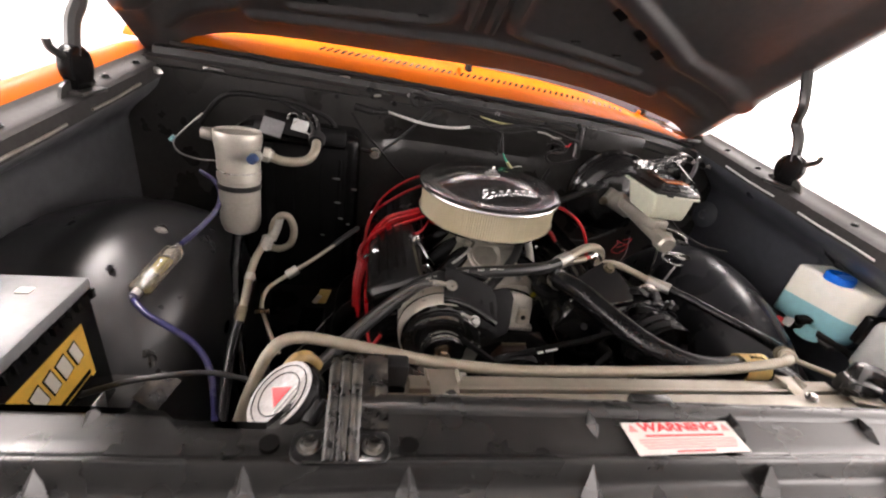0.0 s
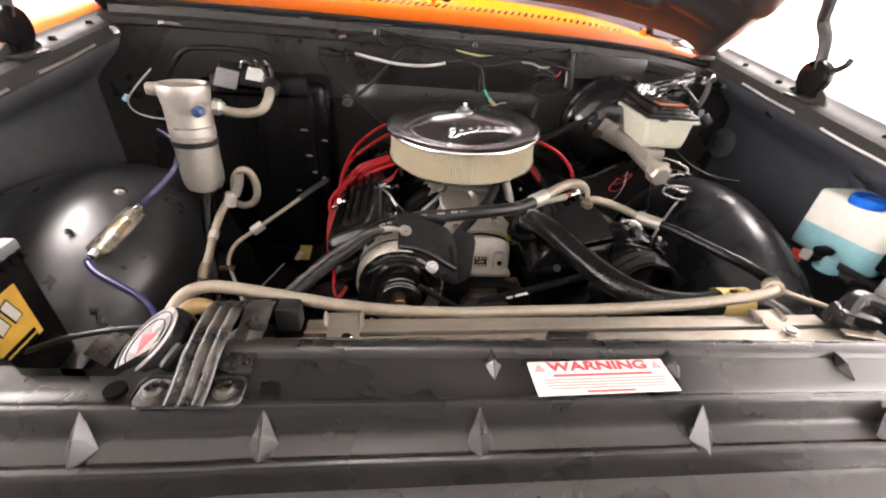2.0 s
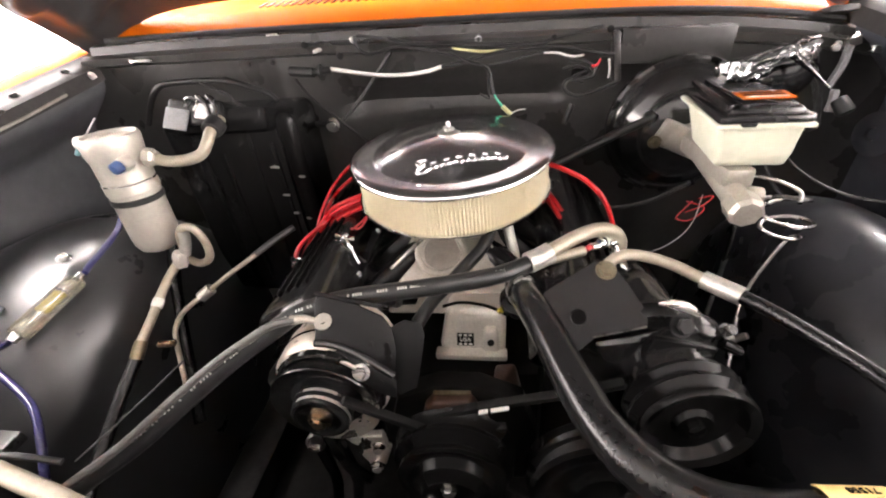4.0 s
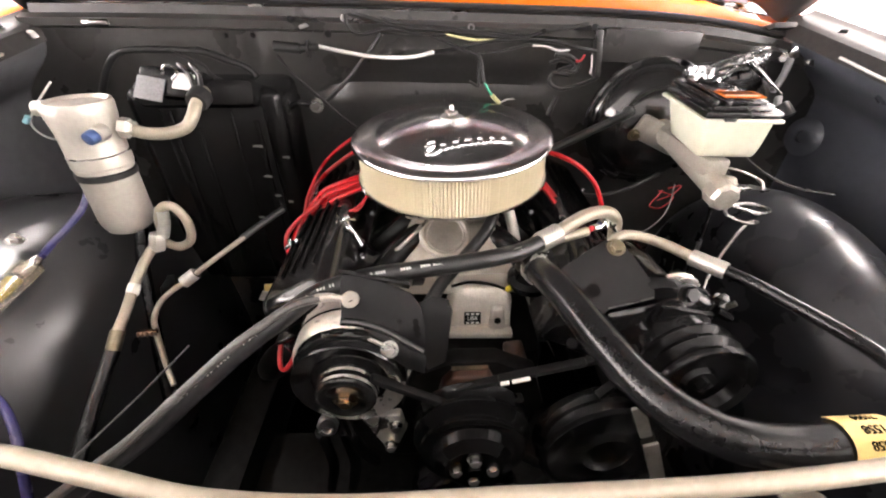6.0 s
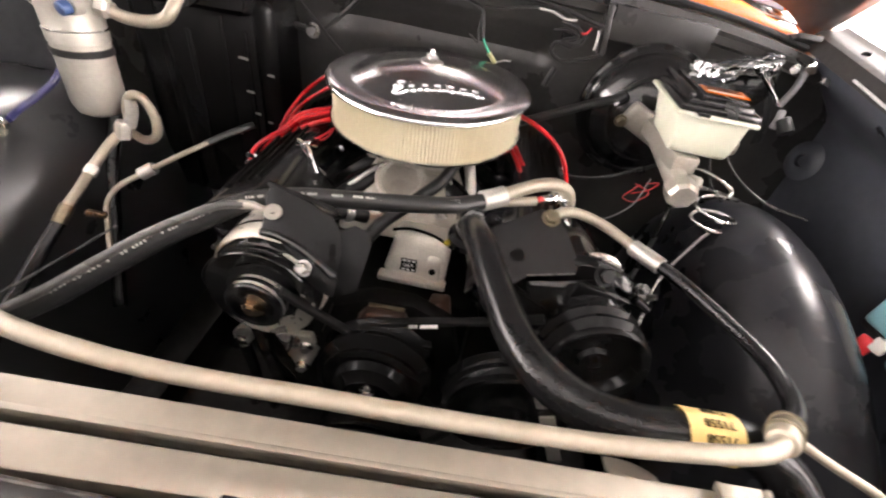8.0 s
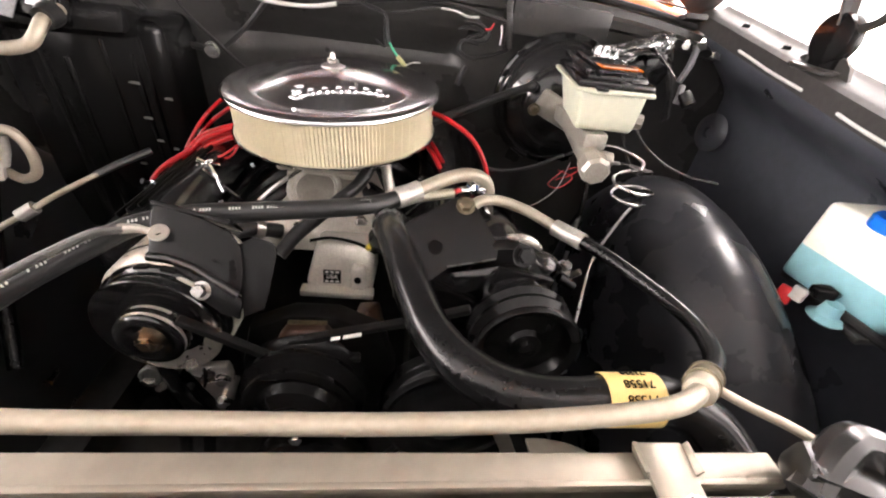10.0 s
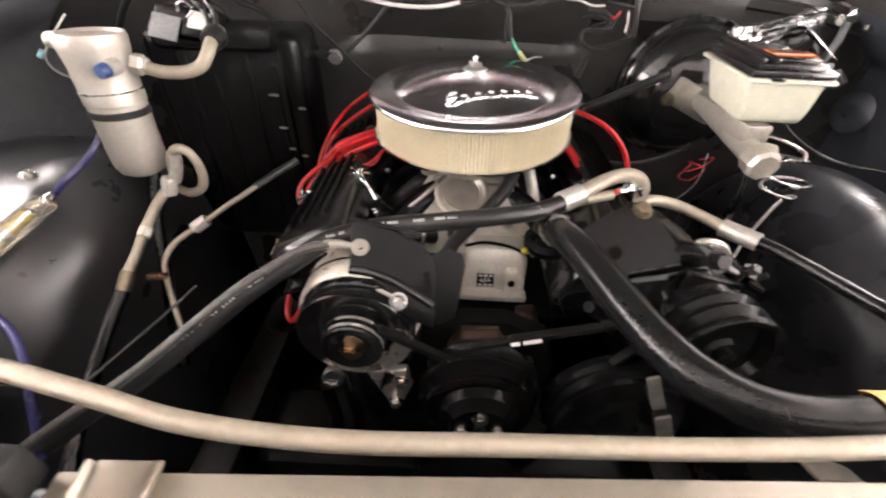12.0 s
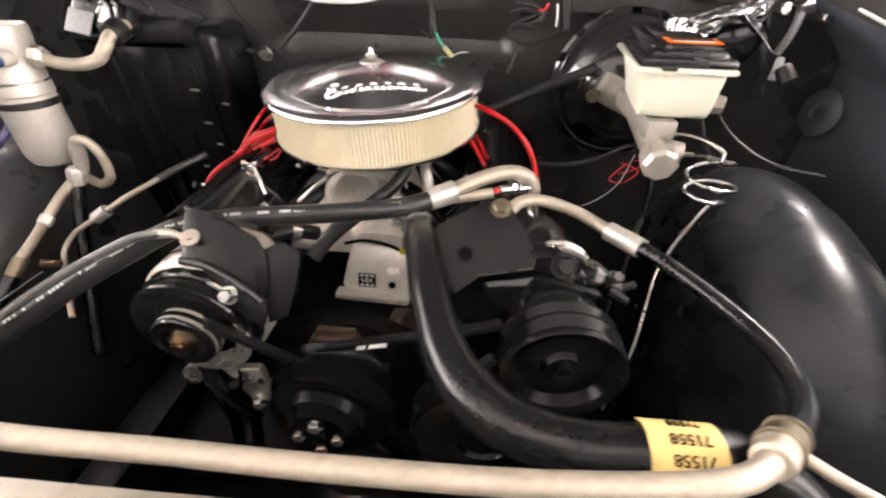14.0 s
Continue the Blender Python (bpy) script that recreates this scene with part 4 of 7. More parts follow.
hull(bm, [(0.090, 0.721, 0.868), (0.118, 0.721, 0.867), (0.114, 0.731, 0.906), (0.094, 0.731, 0.906), (0.09, 0.76, 0.868), (0.12, 0.76, 0.867), (0.116, 0.77, 0.91), (0.094, 0.77, 0.91)], 0.005)
part("bolt_boss", bm, M_CAST, intake)
bm = mesh()
lathe(bm, [(0.0, 0.0), (0.0055, 0.0), (0.0055, 0.0015), (0.0, 0.001)], along((0.104, 0.7245, 0.887), (0, -0.95, 0.25)), 14)
part("threaded_hole", bm, M_INK, intake, "dark threaded hole")
bm = mesh()
tube(bm, [(0.03, 0.752, 0.937), (0.06, 0.757, 0.941), (0.10, 0.753, 0.937), (0.13, 0.745, 0.926)], 0.0025, 8, 5)
part("gasket_edge", bm, M_INK, intake, "dark gasket edge")
badge_m = along((0.064, 0.7318, 0.886), (0, -0.95, 0.30))
bm = mesh()
box(bm, (0, 0, 0), (0.027, 0.022, 0.0012), bev=0.0004, m=badge_m @ pose(0, 0, 0.0002))
badge = part("badge", bm, M_INK, intake, "small dark cast badge")
letters("badge_word", "USA", 0.0095, badge_m @ pose(0, 0, 0.0012), M_PAPERTAG, badge)
for y in (-0.0078, 0.0078):
    for k in range(3):
        bm = mesh()
        box(bm, (0, 0, 0), (0.005, 0.003, 0.0006), m=badge_m @ pose(-0.008 + 0.008 * k, y, 0.0011))
        part("badge_mark", bm, M_PAPERTAG, badge)
for p in [(0.010, 0.77, 0.945), (0.155, 0.775, 0.945), (-0.02, 0.84, 0.935), (0.13, 0.84, 0.935), (0.10, 0.80, 0.945)]:
    bm = mesh()
    hexbolt(bm, p, (0, 0, 1), 0.008, 0.008)
    part("intake_bolt", bm, M_STEEL, engine)
# sensor with yellow tip
bm = mesh()
rod(bm, (0.119, 0.743, 0.937), (0.122, 0.736, 0.946), 0.0055, 0.0045, 12, 0.001)
part("sensor", bm, M_YELLOW, engine, "yellow temperature sensor")
# thermostat outlet
bm = mesh()
lathe(bm, [(0.034, 0), (0.034, 0.01), (0.026, 0.016), (0.023, 0.03)], along((0.152, 0.752, 0.945), (0, -0.1, 1)), 24)
tube(bm, [(0.152, 0.752, 0.955), (0.148, 0.75, 0.975), (0.147, 0.735, 0.988), (0.150, 0.71, 1.000)], 0.021, 18, 5)
part("thermostat_outlet", bm, M_BRACKET, engine, "black thermostat outlet")
# carburetor below the air cleaner
carb = thing("carburetor", "bright cast carburetor under the air cleaner", "carburetor", (0.04, 0.96, 0.995))
bm = mesh()
box(bm, (0.04, 0.955, 0.992), (0.135, 0.19, 0.010), bev=0.003)
box(bm, (0.04, 0.955, 1.012), (0.12, 0.15, 0.034), bev=0.008, seg=3)
for dx in (-0.045, 0.045):
    box(bm, (0.04 + dx, 0.895, 1.012), (0.045, 0.05, 0.03), bev=0.007)
rod(bm, (-0.035, 0.875, 0.995), (-0.035, 0.875, 1.022), 0.012, seg=16, bev=0.002)
part("carb_body", bm, M_CASTDULL, carb)
for p in [(-0.004, 0.866, 0.997), (0.085, 0.868, 0.997), (0.01, 0.868, 1.012), (0.07, 0.868, 1.012)]:
    bm = mesh()
    hexbolt(bm, p, (0, -0.75, 0.65), 0.006, 0.006)
    part("carb_screw", bm, M_STEEL, carb)
bm = mesh()
tube(bm, [(-0.005, 0.86, 1.0), (-0.03, 0.825, 0.99), (-0.06, 0.815, 0.965), (-0.09, 0.82, 0.94)], 0.0035, 8, 5)
part("fuel_line", bm, M_STEEL, carb, "thin steel fuel line")
bm = mesh()
tube(bm, [(0.128, 0.90, 1.025), (0.135, 0.87, 1.0), (0.142, 0.855, 0.975), (0.145, 0.845, 0.955)], 0.009, 12, 5)
part("vent_tube", bm, M_ALU, carb)
bm = mesh()
tube(bm, [(0.108, 0.89, 1.025), (0.106, 0.862, 1.012), (0.092, 0.83, 0.996), (0.068, 0.795, 0.985), (0.042, 0.765, 0.972), (0.015, 0.74, 0.955), (-0.005, 0.715, 0.935)], 0.0105, 14, 7)
part("vacuum_hose", bm, M_RUBBER, carb, "black rubber vacuum hose")
bm = mesh()
lathe(bm, [(0.012, -0.006), (0.014, -0.006), (0.014, 0.006), (0.012, 0.006)], along((-0.045, 0.756, 0.95), (-0.6, -0.5, 0.3)), 20)
for k in range(5):
    box(bm, (0, 0, 0), (0.0012, 0.0035, 0.011), m=along((-0.045, 0.756, 0.95), (-0.6, -0.5, 0.3)) @ Matrix.Rotation(radians(-70 + 14 * k), 4, "Z") @ pose(0.0145, 0, 0))
part("gear_clamp", bm, M_STEEL, carb, "slotted steel gear clamp")
bm = mesh()
tube(bm, [(-0.02, 0.775, 0.935), (-0.045, 0.756, 0.95), (-0.07, 0.735, 0.955), (-0.09, 0.71, 0.94)], 0.0115, 12, 5)
part("bypass_hose", bm, M_RUBBER, carb, "short black rubber hose")

# ---- air cleaner ----
AIR = Matrix.Translation((0.0366, 0.9690, 1.1117)) @ along((0, 0, 0), (-0.020, -0.031, 1))
air = thing("air_cleaner", "round chrome air cleaner with cream pleated filter", "air cleaner", (0.0366, 0.969, 1.03))
bm = mesh()
lathe(bm, [(0.171, -0.0065), (0.177, -0.0072), (0.1787, -0.0055), (0.1784, -0.0030), (0.1768, -0.0006), (0.1740, 0.0010), (0.169, 0.0021), (0.160, 0.0024), (0.150, 0.0021), (0.142, 0.0017), (0.1375, 0.0012), (0.1345, 0.0017), (0.130, 0.0042), (0.11, 0.0112), (0.085, 0.0182), (0.06, 0.0232), (0.035, 0.0265), (0.015, 0.0280), (0.0, 0.0285)], AIR, 128)
lid = part("lid", bm, M_LID, air, "polished chrome domed lid", smooth=50)
bm = mesh()
n, prof = 360, []
low, high = [], []
for k in range(n):
    a = 2 * math.pi * k / n
    r = 0.1675 if k % 2 else 0.1622
    low.append(bm.verts.new(AIR @ Vector((r * math.cos(a), r * math.sin(a), -0.0745))))
    high.append(bm.verts.new(AIR @ Vector((r * math.cos(a), r * math.sin(a), -0.004))))
for k in range(n):
    j = (k + 1) % n
    bm.faces.new((low[k], low[j], high[j], high[k]))
bm.faces.new(low[::-1])
bm.faces.new(high)
part("filter_element", bm, M_PAPER, air, "cream pleated paper filter element", smooth=0)
bm = mesh()
for a0 in range(64):
    a = 2 * math.pi * a0 / 64
    p = [AIR @ Vector((0.1682 * math.cos(a), 0.1682 * math.sin(a), z)) for z in (-0.077, -0.006)]
    rod(bm, p[0], p[1], 0.00035, seg=4)
part("filter_mesh", bm, M_PAPER, air, "fine cream wire mesh")
bm = mesh()
lathe(bm, [(0.06, -0.0845), (0.14, -0.0835), (0.168, -0.0795), (0.1735, -0.0745), (0.1745, -0.071), (0.172, -0.070), (0.169, -0.0735)], AIR, 96)
part("base_pan", bm, M_CHROME, air, "chrome base pan")
bm = mesh()
lathe(bm, [(0.020, 0.0275), (0.019, 0.0295), (0.012, 0.0305), (0.008, 0.0325), (0.008, 0.037), (0.0045, 0.0385), (0.0038, 0.046), (0.002, 0.049), (0, 0.0495)], AIR, 20)
for s in (-1, 1):
    box(bm, (0, 0, 0), (0.007, 0.0035, 0.006), bev=0.0015, m=AIR @ pose(s * 0.0085, 0, 0.036, 0, s * -25, 30))
part("wing_nut", bm, M_STEEL, air, "dull chrome wing nut")
# raised script on the lid, as plain strokes that follow the dome
DOME_R, DOME_Z = [0.0, 0.015, 0.035, 0.06, 0.085, 0.11, 0.130, 0.134], [0.0285, 0.0280, 0.0265, 0.0232, 0.0182, 0.0112, 0.0042, 0.0017]


def stroke(pts, r=0.0020):
    bm = mesh()
    line = []
    for x, y in pts:
        c, s = math.cos(radians(15)), math.sin(radians(15))
        X, Y = 0.024 + c * x - s * y, -0.084 + s * x + c * y
        h = float(np.interp(math.hypot(X, Y), DOME_R, DOME_Z)) + 0.0010
        line.append(AIR.translation + Vector((X, Y, 0.020 * X + 0.031 * Y + h)))
    tube(bm, line, 0.85 * r, 8, 5)
    part("raised_stroke", bm, M_LID, lid)


stroke([(-0.052, 0.013), (-0.062, 0.015), (-0.068, 0.008), (-0.058, 0.003), (-0.071, -0.005), (-0.064, -0.013), (-0.050, -0.009)], 0.0030)
for k in range(6):
    x, h = -0.044 + 0.0205 * k, (0.017, 0.006, 0.018, 0.017, 0.007, 0.017)[k]
    stroke([(x + 0.006, 0.001), (x - 0.003, 0.002), (x - 0.004, -0.008), (x + 0.005, -0.008), (x + 0.008, h), (x + 0.0085, -0.008), (x + 0.014, -0.007)], 0.0023)

# ---- front accessories ----
def pulley(bm, c, r, depth, grooves=2, hub=0.5, dish=0.012):
    """A belt pulley facing the front, with grooves round its rim."""
    prof = [(0.0, depth - dish), (r * hub, depth - dish), (r * hub + 0.004, depth - dish * 0.3), (r * 0.86, depth - 0.002), (r * 0.93, depth), (r, depth - 0.002)]
    step = (depth - 0.004) / grooves
    for g in range(grooves):
        z = depth - 0.003 - g * step
        prof += [(r, z - step * 0.12), (r - 0.011, z - step * 0.42), (r - 0.011, z - step * 0.58), (r, z - step * 0.88)]
    prof += [(r, 0.0), (0.0, 0.0)]
    lathe(bm, prof, along(c, (0, -1, 0)), 48)


wp = thing("water_pump_pulley", "black water pump pulley with four bright bolts", "pulley", (0.053, 0.56, 0.79))
bm = mesh()
lathe(bm, [(0.0, 0.05), (0.038, 0.05), (0.044, 0.044), (0.052, 0.04), (0.056, 0.028), (0.068, 0.028), (0.072, 0.026), (0.072, 0.02), (0.063, 0.014), (0.072, 0.008), (0.076, 0.006), (0.082, 0.004), (0.082, -0.002), (0.072, -0.010), (0.083, -0.018), (0.085, -0.022), (0.08, -0.024), (0.0, -0.024)], along((0.053, 0.574, 0.812), (0, -1, 0.06)), 56)
part("pulley_wheel", bm, M_BRACKET, wp)
for k in range(4):
    a = radians(90 * k + 90)
    bm = mesh()
    hexbolt(bm, (0.053 + 0.024 * math.cos(a), 0.526, 0.815 + 0.024 * math.sin(a)), (0, -1, 0.06), 0.0078, 0.008)
    part("pulley_bolt", bm, M_STEEL, wp, "bright bolt")
bm = mesh()
rod(bm, (0.053, 0.53, 0.815), (0.053, 0.518, 0.816), 0.010, 0.009, 18, 0.002)
part("hub_nose", bm, M_BRACKET, wp)

cr = thing("crank_pulley", "black crankshaft pulley low on the engine", "pulley", (0.215, 0.58, 0.74))
bm = mesh()
lathe(bm, [(0.0, 0.02), (0.03, 0.02), (0.034, 0.026), (0.078, 0.018), (0.086, 0.022), (0.092, 0.018), (0.082, 0.008), (0.093, 0.0), (0.082, -0.01), (0.093, -0.02), (0.0, -0.02)], along((0.252, 0.588, 0.768), (0.05, -1, 0.05)) @ Matrix.Diagonal((1.08, 1.08, 1, 1)), 56)
part("pulley_wheel", bm, M_GLOSS, cr)
bm = mesh()
box(bm, (0.283, 0.565, 0.850), (0.017, 0.005, 0.075), (0, -24, 0), 0.002)
box(bm, (0.335, 0.565, 0.735), (0.022, 0.005, 0.13), (0, -22, 0), 0.002)
part("brace", bm, M_CASTDULL, cr, "flat dull steel brace")
lower = thing("lower_pulley", "black damper pulley at the bottom of the engine", "pulley", (0.05, 0.56, 0.62))
bm = mesh()
pulley(bm, (0.05, 0.60, 0.62), 0.09, 0.06, 3, 0.5, 0.015)
part("pulley_wheel", bm, M_GLOSS, lower)

# alternator
alt = thing("alternator", "chrome cased alternator with black fan and brass nut", "alternator", (-0.108, 0.64, 0.85))
C = Vector((-0.108, 0.64, 0.918))
AX = along(C, (0, -1, 0))
bm = mesh()
lathe(bm, [(0.0, -0.085), (0.04, -0.085), (0.066, -0.075), (0.076, -0.06), (0.079, -0.012), (0.0795, -0.010), (0.0795, 0.024), (0.076, 0.029), (0.05, 0.030)], AX, 48)
case = part("rear_case", bm, M_FAN, alt, "pale cast rear case")
for k in range(14):
    bm = mesh()
    a = 2 * math.pi * (k + 0.2) / 14
    box(bm, (0, 0, 0), (0.004, 0.020, 0.007), bev=0.0015, m=AX @ Matrix.Rotation(a, 4, "Z") @ pose(0.0788, 0, -0.030 + 0.006 * (k % 2)))
    part("case_vent", bm, M_INK, case, "dark vent opening")
bm = mesh()
lathe(bm, [(0.0785, -0.002), (0.0805, -0.001), (0.0805, 0.001), (0.0785, 0.002)], AX, 48)
part("case_seam", bm, M_BRACKET, case, "dark seam round the case")
bm = mesh()
lathe(bm, [(0.050, 0.028), (0.073, 0.028), (0.0745, 0.0305), (0.0735, 0.036), (0.070, 0.0385), (0.060, 0.0385), (0.050, 0.037)], AX, 56)
ring = part("fan_ring", bm, M_GLOSS, alt, "black front ring")
for k in range(16):
    bm = mesh()
    a = 2 * math.pi * (k + 0.3) / 16
    box(bm, (0, 0, 0), (0.004, 0.017, 0.010), bev=0.0015, m=AX @ Matrix.Rotation(a, 4, "Z") @ pose(0.0728, 0, 0.0325, 0, 8, 0))
    part("vent_slot", bm, M_INK, ring, "dark vent opening")
bm = mesh()
lathe(bm, [(0.0, 0.038), (0.062, 0.038), (0.0670, 0.0405), (0.069, 0.044), (0.0670, 0.0455), (0.061, 0.0465), (0.053, 0.0505), (0.046, 0.0500), (0.0, 0.0545)], AX, 56)
part("cooling_fan", bm, M_GLOSS, alt, "gloss black fan disc")


def dish_sector(a0, a1):
    bm = mesh()
    sheet(bm, lambda u, v: C + Vector(((0.043 + 0.030 * v) * math.cos(radians(a0 + (a1 - a0) * u)), -(0.0450 + 0.013 * v), (0.043 + 0.030 * v) * math.sin(radians(a0 + (a1 - a0) * u)))), 36, 4, 0.002)
    return bm


# One metal dish; its dark and bright reflections are set as two colours.
part("dark_reflection_half", dish_sector(12, 228), M_GLOSS, alt, "fan half coloured black for its dark reflection")
dish = part("bright_reflection_half", dish_sector(-132, 12), M_CASE, alt, "dished fan half coloured bright for its reflection")
for k in range(4):
    a = radians(-122 + 38 * k)
    bm = mesh()
    rod(bm, C + Vector((0.059 * math.cos(a), -0.0490, 0.059 * math.sin(a))), C + Vector((0.0583 * math.cos(a), -0.0530, 0.0583 * math.sin(a))), 0.0048, seg=12)
    part("dish_hole", bm, M_INK, dish, "dark round hole")
bm = mesh()
lathe(bm, [(0.0, 0.078), (0.022, 0.078), (0.026, 0.080), (0.036, 0.079), (0.038, 0.077), (0.038, 0.074), (0.031, 0.068), (0.031, 0.064), (0.040, 0.058), (0.040, 0.057), (0.02, 0.0555), (0.0, 0.0555)], AX, 40)
pl = part("drive_pulley", bm, M_GLOSS, alt, "black drive pulley")
bm = mesh()
lathe(bm, [(0.0320, 0.0620), (0.0385, 0.0575), (0.0376, 0.0755), (0.0320, 0.0700)], AX, 40)
part("belt_seat", bm, M_CASE, pl, "worn bright groove")
bm = mesh()
lathe(bm, [(0.0375, 0.0630), (0.0396, 0.0640), (0.0394, 0.0690), (0.0372, 0.0700)], AX, 40)
part("pulley_rib", bm, M_GLOSS, pl, "black middle rib")
# four thin pale stripes over the top of the grooves only
for k in range(4):
    bm = mesh()
    tube(bm, [AX @ Vector((0.0374 * math.cos(a), 0.0374 * math.sin(a), 0.061 + 0.0033 * k)) for a in np.linspace(radians(75), radians(112), 7)], 0.0006, 5, 2)
    part("print_or_stripe", bm, M_PAPERTAG, pl)
bm = mesh()
lathe(bm, [(0.0155, 0.078), (0.0155, 0.0795), (0.0, 0.0795)], AX, 20)
lathe(bm, [(0.0122, 0.079), (0.0122, 0.084), (0.0105, 0.0855), (0.0, 0.0855)], AX, 6)
rod(bm, AX @ Vector((0, 0, 0.084)), AX @ Vector((0, 0, 0.0885)), 0.0062, seg=14)
part("pulley_nut", bm, M_BRONZE, alt, "tarnished bronze pulley nut")
bm = mesh()
lathe(bm, [(0.008, 0.0), (0.015, 0.0), (0.015, 0.012), (0.013, 0.015), (0.009, 0.015), (0.008, 0.010)], along((-0.155, 0.602, 0.806), (0.1, -0.9, 0.45)), 24)
rod(bm, (-0.155, 0.603, 0.806), (-0.155, 0.66, 0.818), 0.012, seg=18)
hull(bm, [(-0.150, 0.60, 0.832), (-0.118, 0.60, 0.862), (-0.108, 0.60, 0.850), (-0.138, 0.60, 0.818), (-0.150, 0.625, 0.832), (-0.118, 0.625, 0.862), (-0.108, 0.625, 0.850), (-0.138, 0.625, 0.818)], 0.003)
part("mount_ear", bm, M_STEEL, alt, "dull lower mounting ear")
bm = mesh()
hull(bm, [(x, y, z) for y in (0.586, 0.598) for x, z in ((-0.102, 0.838), (-0.046, 0.846), (-0.038, 0.812), (-0.056, 0.760), (-0.072, 0.760), (-0.084, 0.800))], 0.003)
plate2 = part("mount_plate", bm, M_CASE, alt, "pale cast lower mounting plate")
bm = mesh()
tube(bm, [(-0.074, 0.5845, 0.842), (-0.078, 0.5845, 0.818), (-0.083, 0.5845, 0.803)], 0.0022, 8, 4)
part("plate_groove", bm, M_INK, plate2, "dark cast groove")
for px, pz in ((-0.054, 0.822), (-0.064, 0.772)):
    bm = mesh()
    hexbolt(bm, (px, 0.586, pz), (0, -1, 0.1), 0.0075, 0.009)
    part("mount_bolt", bm, M_STEEL, alt, "steel bolt")
bm = mesh()
tube(bm, [(-0.128, 0.590, 0.848), (-0.118, 0.585, 0.80), (-0.110, 0.59, 0.75), (-0.095, 0.60, 0.70)], 0.009, 10, 6)
part("tension_arm", bm, M_GLOSS, alt, "curved gloss black tension arm")

# alternator bracket, black plate
ab = thing("alternator_bracket", "folded black steel alternator bracket with slot", "bracket", (-0.05, 0.63, 0.95))
BM = along((-0.108, 0.606, 0.98), (0.04, -0.80, 0.60))
bm = mesh()
outline = [(-0.004, 0.020), (-0.003, 0.070), (0.0, 0.080), (0.010, 0.078), (0.050, 0.068), (0.083, 0.052), (0.096, 0.034), (0.100, 0.010), (0.098, -0.018), (0.070, -0.003), (0.046, 0.010), (0.02, 0.017)]
prism(bm, outline, BM, 0.005, 0.0015)
box(bm, (0, 0, 0), (0.09, 0.006, 0.05), bev=0.002, m=BM @ pose(0.038, 0.070, -0.022, -8, 0, -13))
part("plate", bm, M_BRACKET, ab)
bm = mesh()
tube(bm, [BM @ Vector(p) for p in [(-0.004, 0.021, 0.004), (0.02, 0.018, 0.005), (0.046, 0.009, 0.006), (0.072, -0.006, 0.005), (0.096, -0.021, 0.003)]], 0.0055, 10, 5)
part("rolled_edge", bm, M_GLOSS, ab, "rolled glossy edge")
arm = [(-0.006, 0.014), (-0.005, 0.004), (0.003, 0.000), (0.03, -0.014), (0.058, -0.029), (0.076, -0.043), (0.097, -0.049), (0.100, -0.030), (0.095, -0.020), (0.07, -0.006), (0.046, 0.008), (0.02, 0.016)]
bm = mesh()
prism(bm, arm, BM @ pose(0, 0, -0.003), 0.006, 0.0015)
part("adjuster_arm", bm, M_BRACKET, ab)
bm = mesh()
tube(bm, [BM @ Vector(p) for p in [(0.004, 0.010, 0.003), (0.026, -0.0005, 0.003), (0.048, -0.0115, 0.003)]], 0.0027, 8, 4)
part("slot_edge", bm, M_CASE, ab, "bright worn slot edge")
bm = mesh()
tube(bm, [BM @ Vector(p) for p in [(0.002, 0.0065, 0.0015), (0.026, -0.0045, 0.0015), (0.048, -0.016, 0.0015)]], 0.0032, 8, 4)
part("slot", bm, M_INK, ab, "dark adjusting slot")
bm = mesh()
hexbolt(bm, BM @ Vector((0.0545, -0.0165, 0.003)), BM.to_3x3() @ Vector((0, 0, 1)), 0.0082, 0.010)
part("adjuster_bolt", bm, M_STEEL, ab, "chrome adjuster bolt")
bm = mesh()
hull(bm, [BM @ Vector(p) for p in [(0.088, 0.036, 0.0), (0.111, 0.047, 0.002), (0.131, 0.041, 0.0), (0.135, 0.027, 0.0), (0.130, 0.007, 0.0), (0.127, -0.020, -0.001), (0.123, -0.0375, -0.003), (0.100, -0.047, -0.003), (0.100, -0.01, 0.0), (0.10, 0.03, -0.03), (0.128, 0.035, -0.03), (0.12, -0.03, -0.03), (0.105, -0.04, -0.03)]])
part("side_lug", bm, M_BRACKET, ab, "rounded black side lug")
for x, y, r in [(0.090, 0.000, 0.0045), (0.089, 0.008, 0.0045), (0.088, 0.016, 0.004), (0.068, 0.018, 0.003), (0.080, -0.029, 0.003)]:
    bm = mesh()
    rod(bm, BM @ Vector((x, y, 0.0045)), BM @ Vector((x, y, 0.0056)), r, seg=16)
    part("bracket_hole", bm, M_INK, ab, "dark hole")
# cable eyelet on the bracket
eye = thing("ground_cable", "black cable with bright ring terminal on the bracket", "cable", (-0.10, 0.63, 1.02))
LUG = along((-0.100, 0.628, 1.023), (0.1, -0.42, 0.90))
bm = mesh()
lathe(bm, [(0.0048, 0), (0.0105, 0), (0.0112, 0.0012), (0.0105, 0.0028), (0.0048, 0.0028)], LUG, 22)
tube(bm, [(-0.109, 0.628, 1.025), (-0.117, 0.629, 1.0255), (-0.126, 0.630, 1.026), (-0.142, 0.629, 1.0245)], lambda q: 0.0035 + 0.0028 * q, 10, 4)
part("ring_terminal", bm, M_CASTDULL, eye, "bright crimped ring terminal")
bm = mesh()
rod(bm, (-0.100, 0.628, 1.0232), (-0.100, 0.6275, 1.0252), 0.0046, seg=14)
part("stud", bm, M_BRACKET, eye, "dark threaded stud")
bm = mesh()
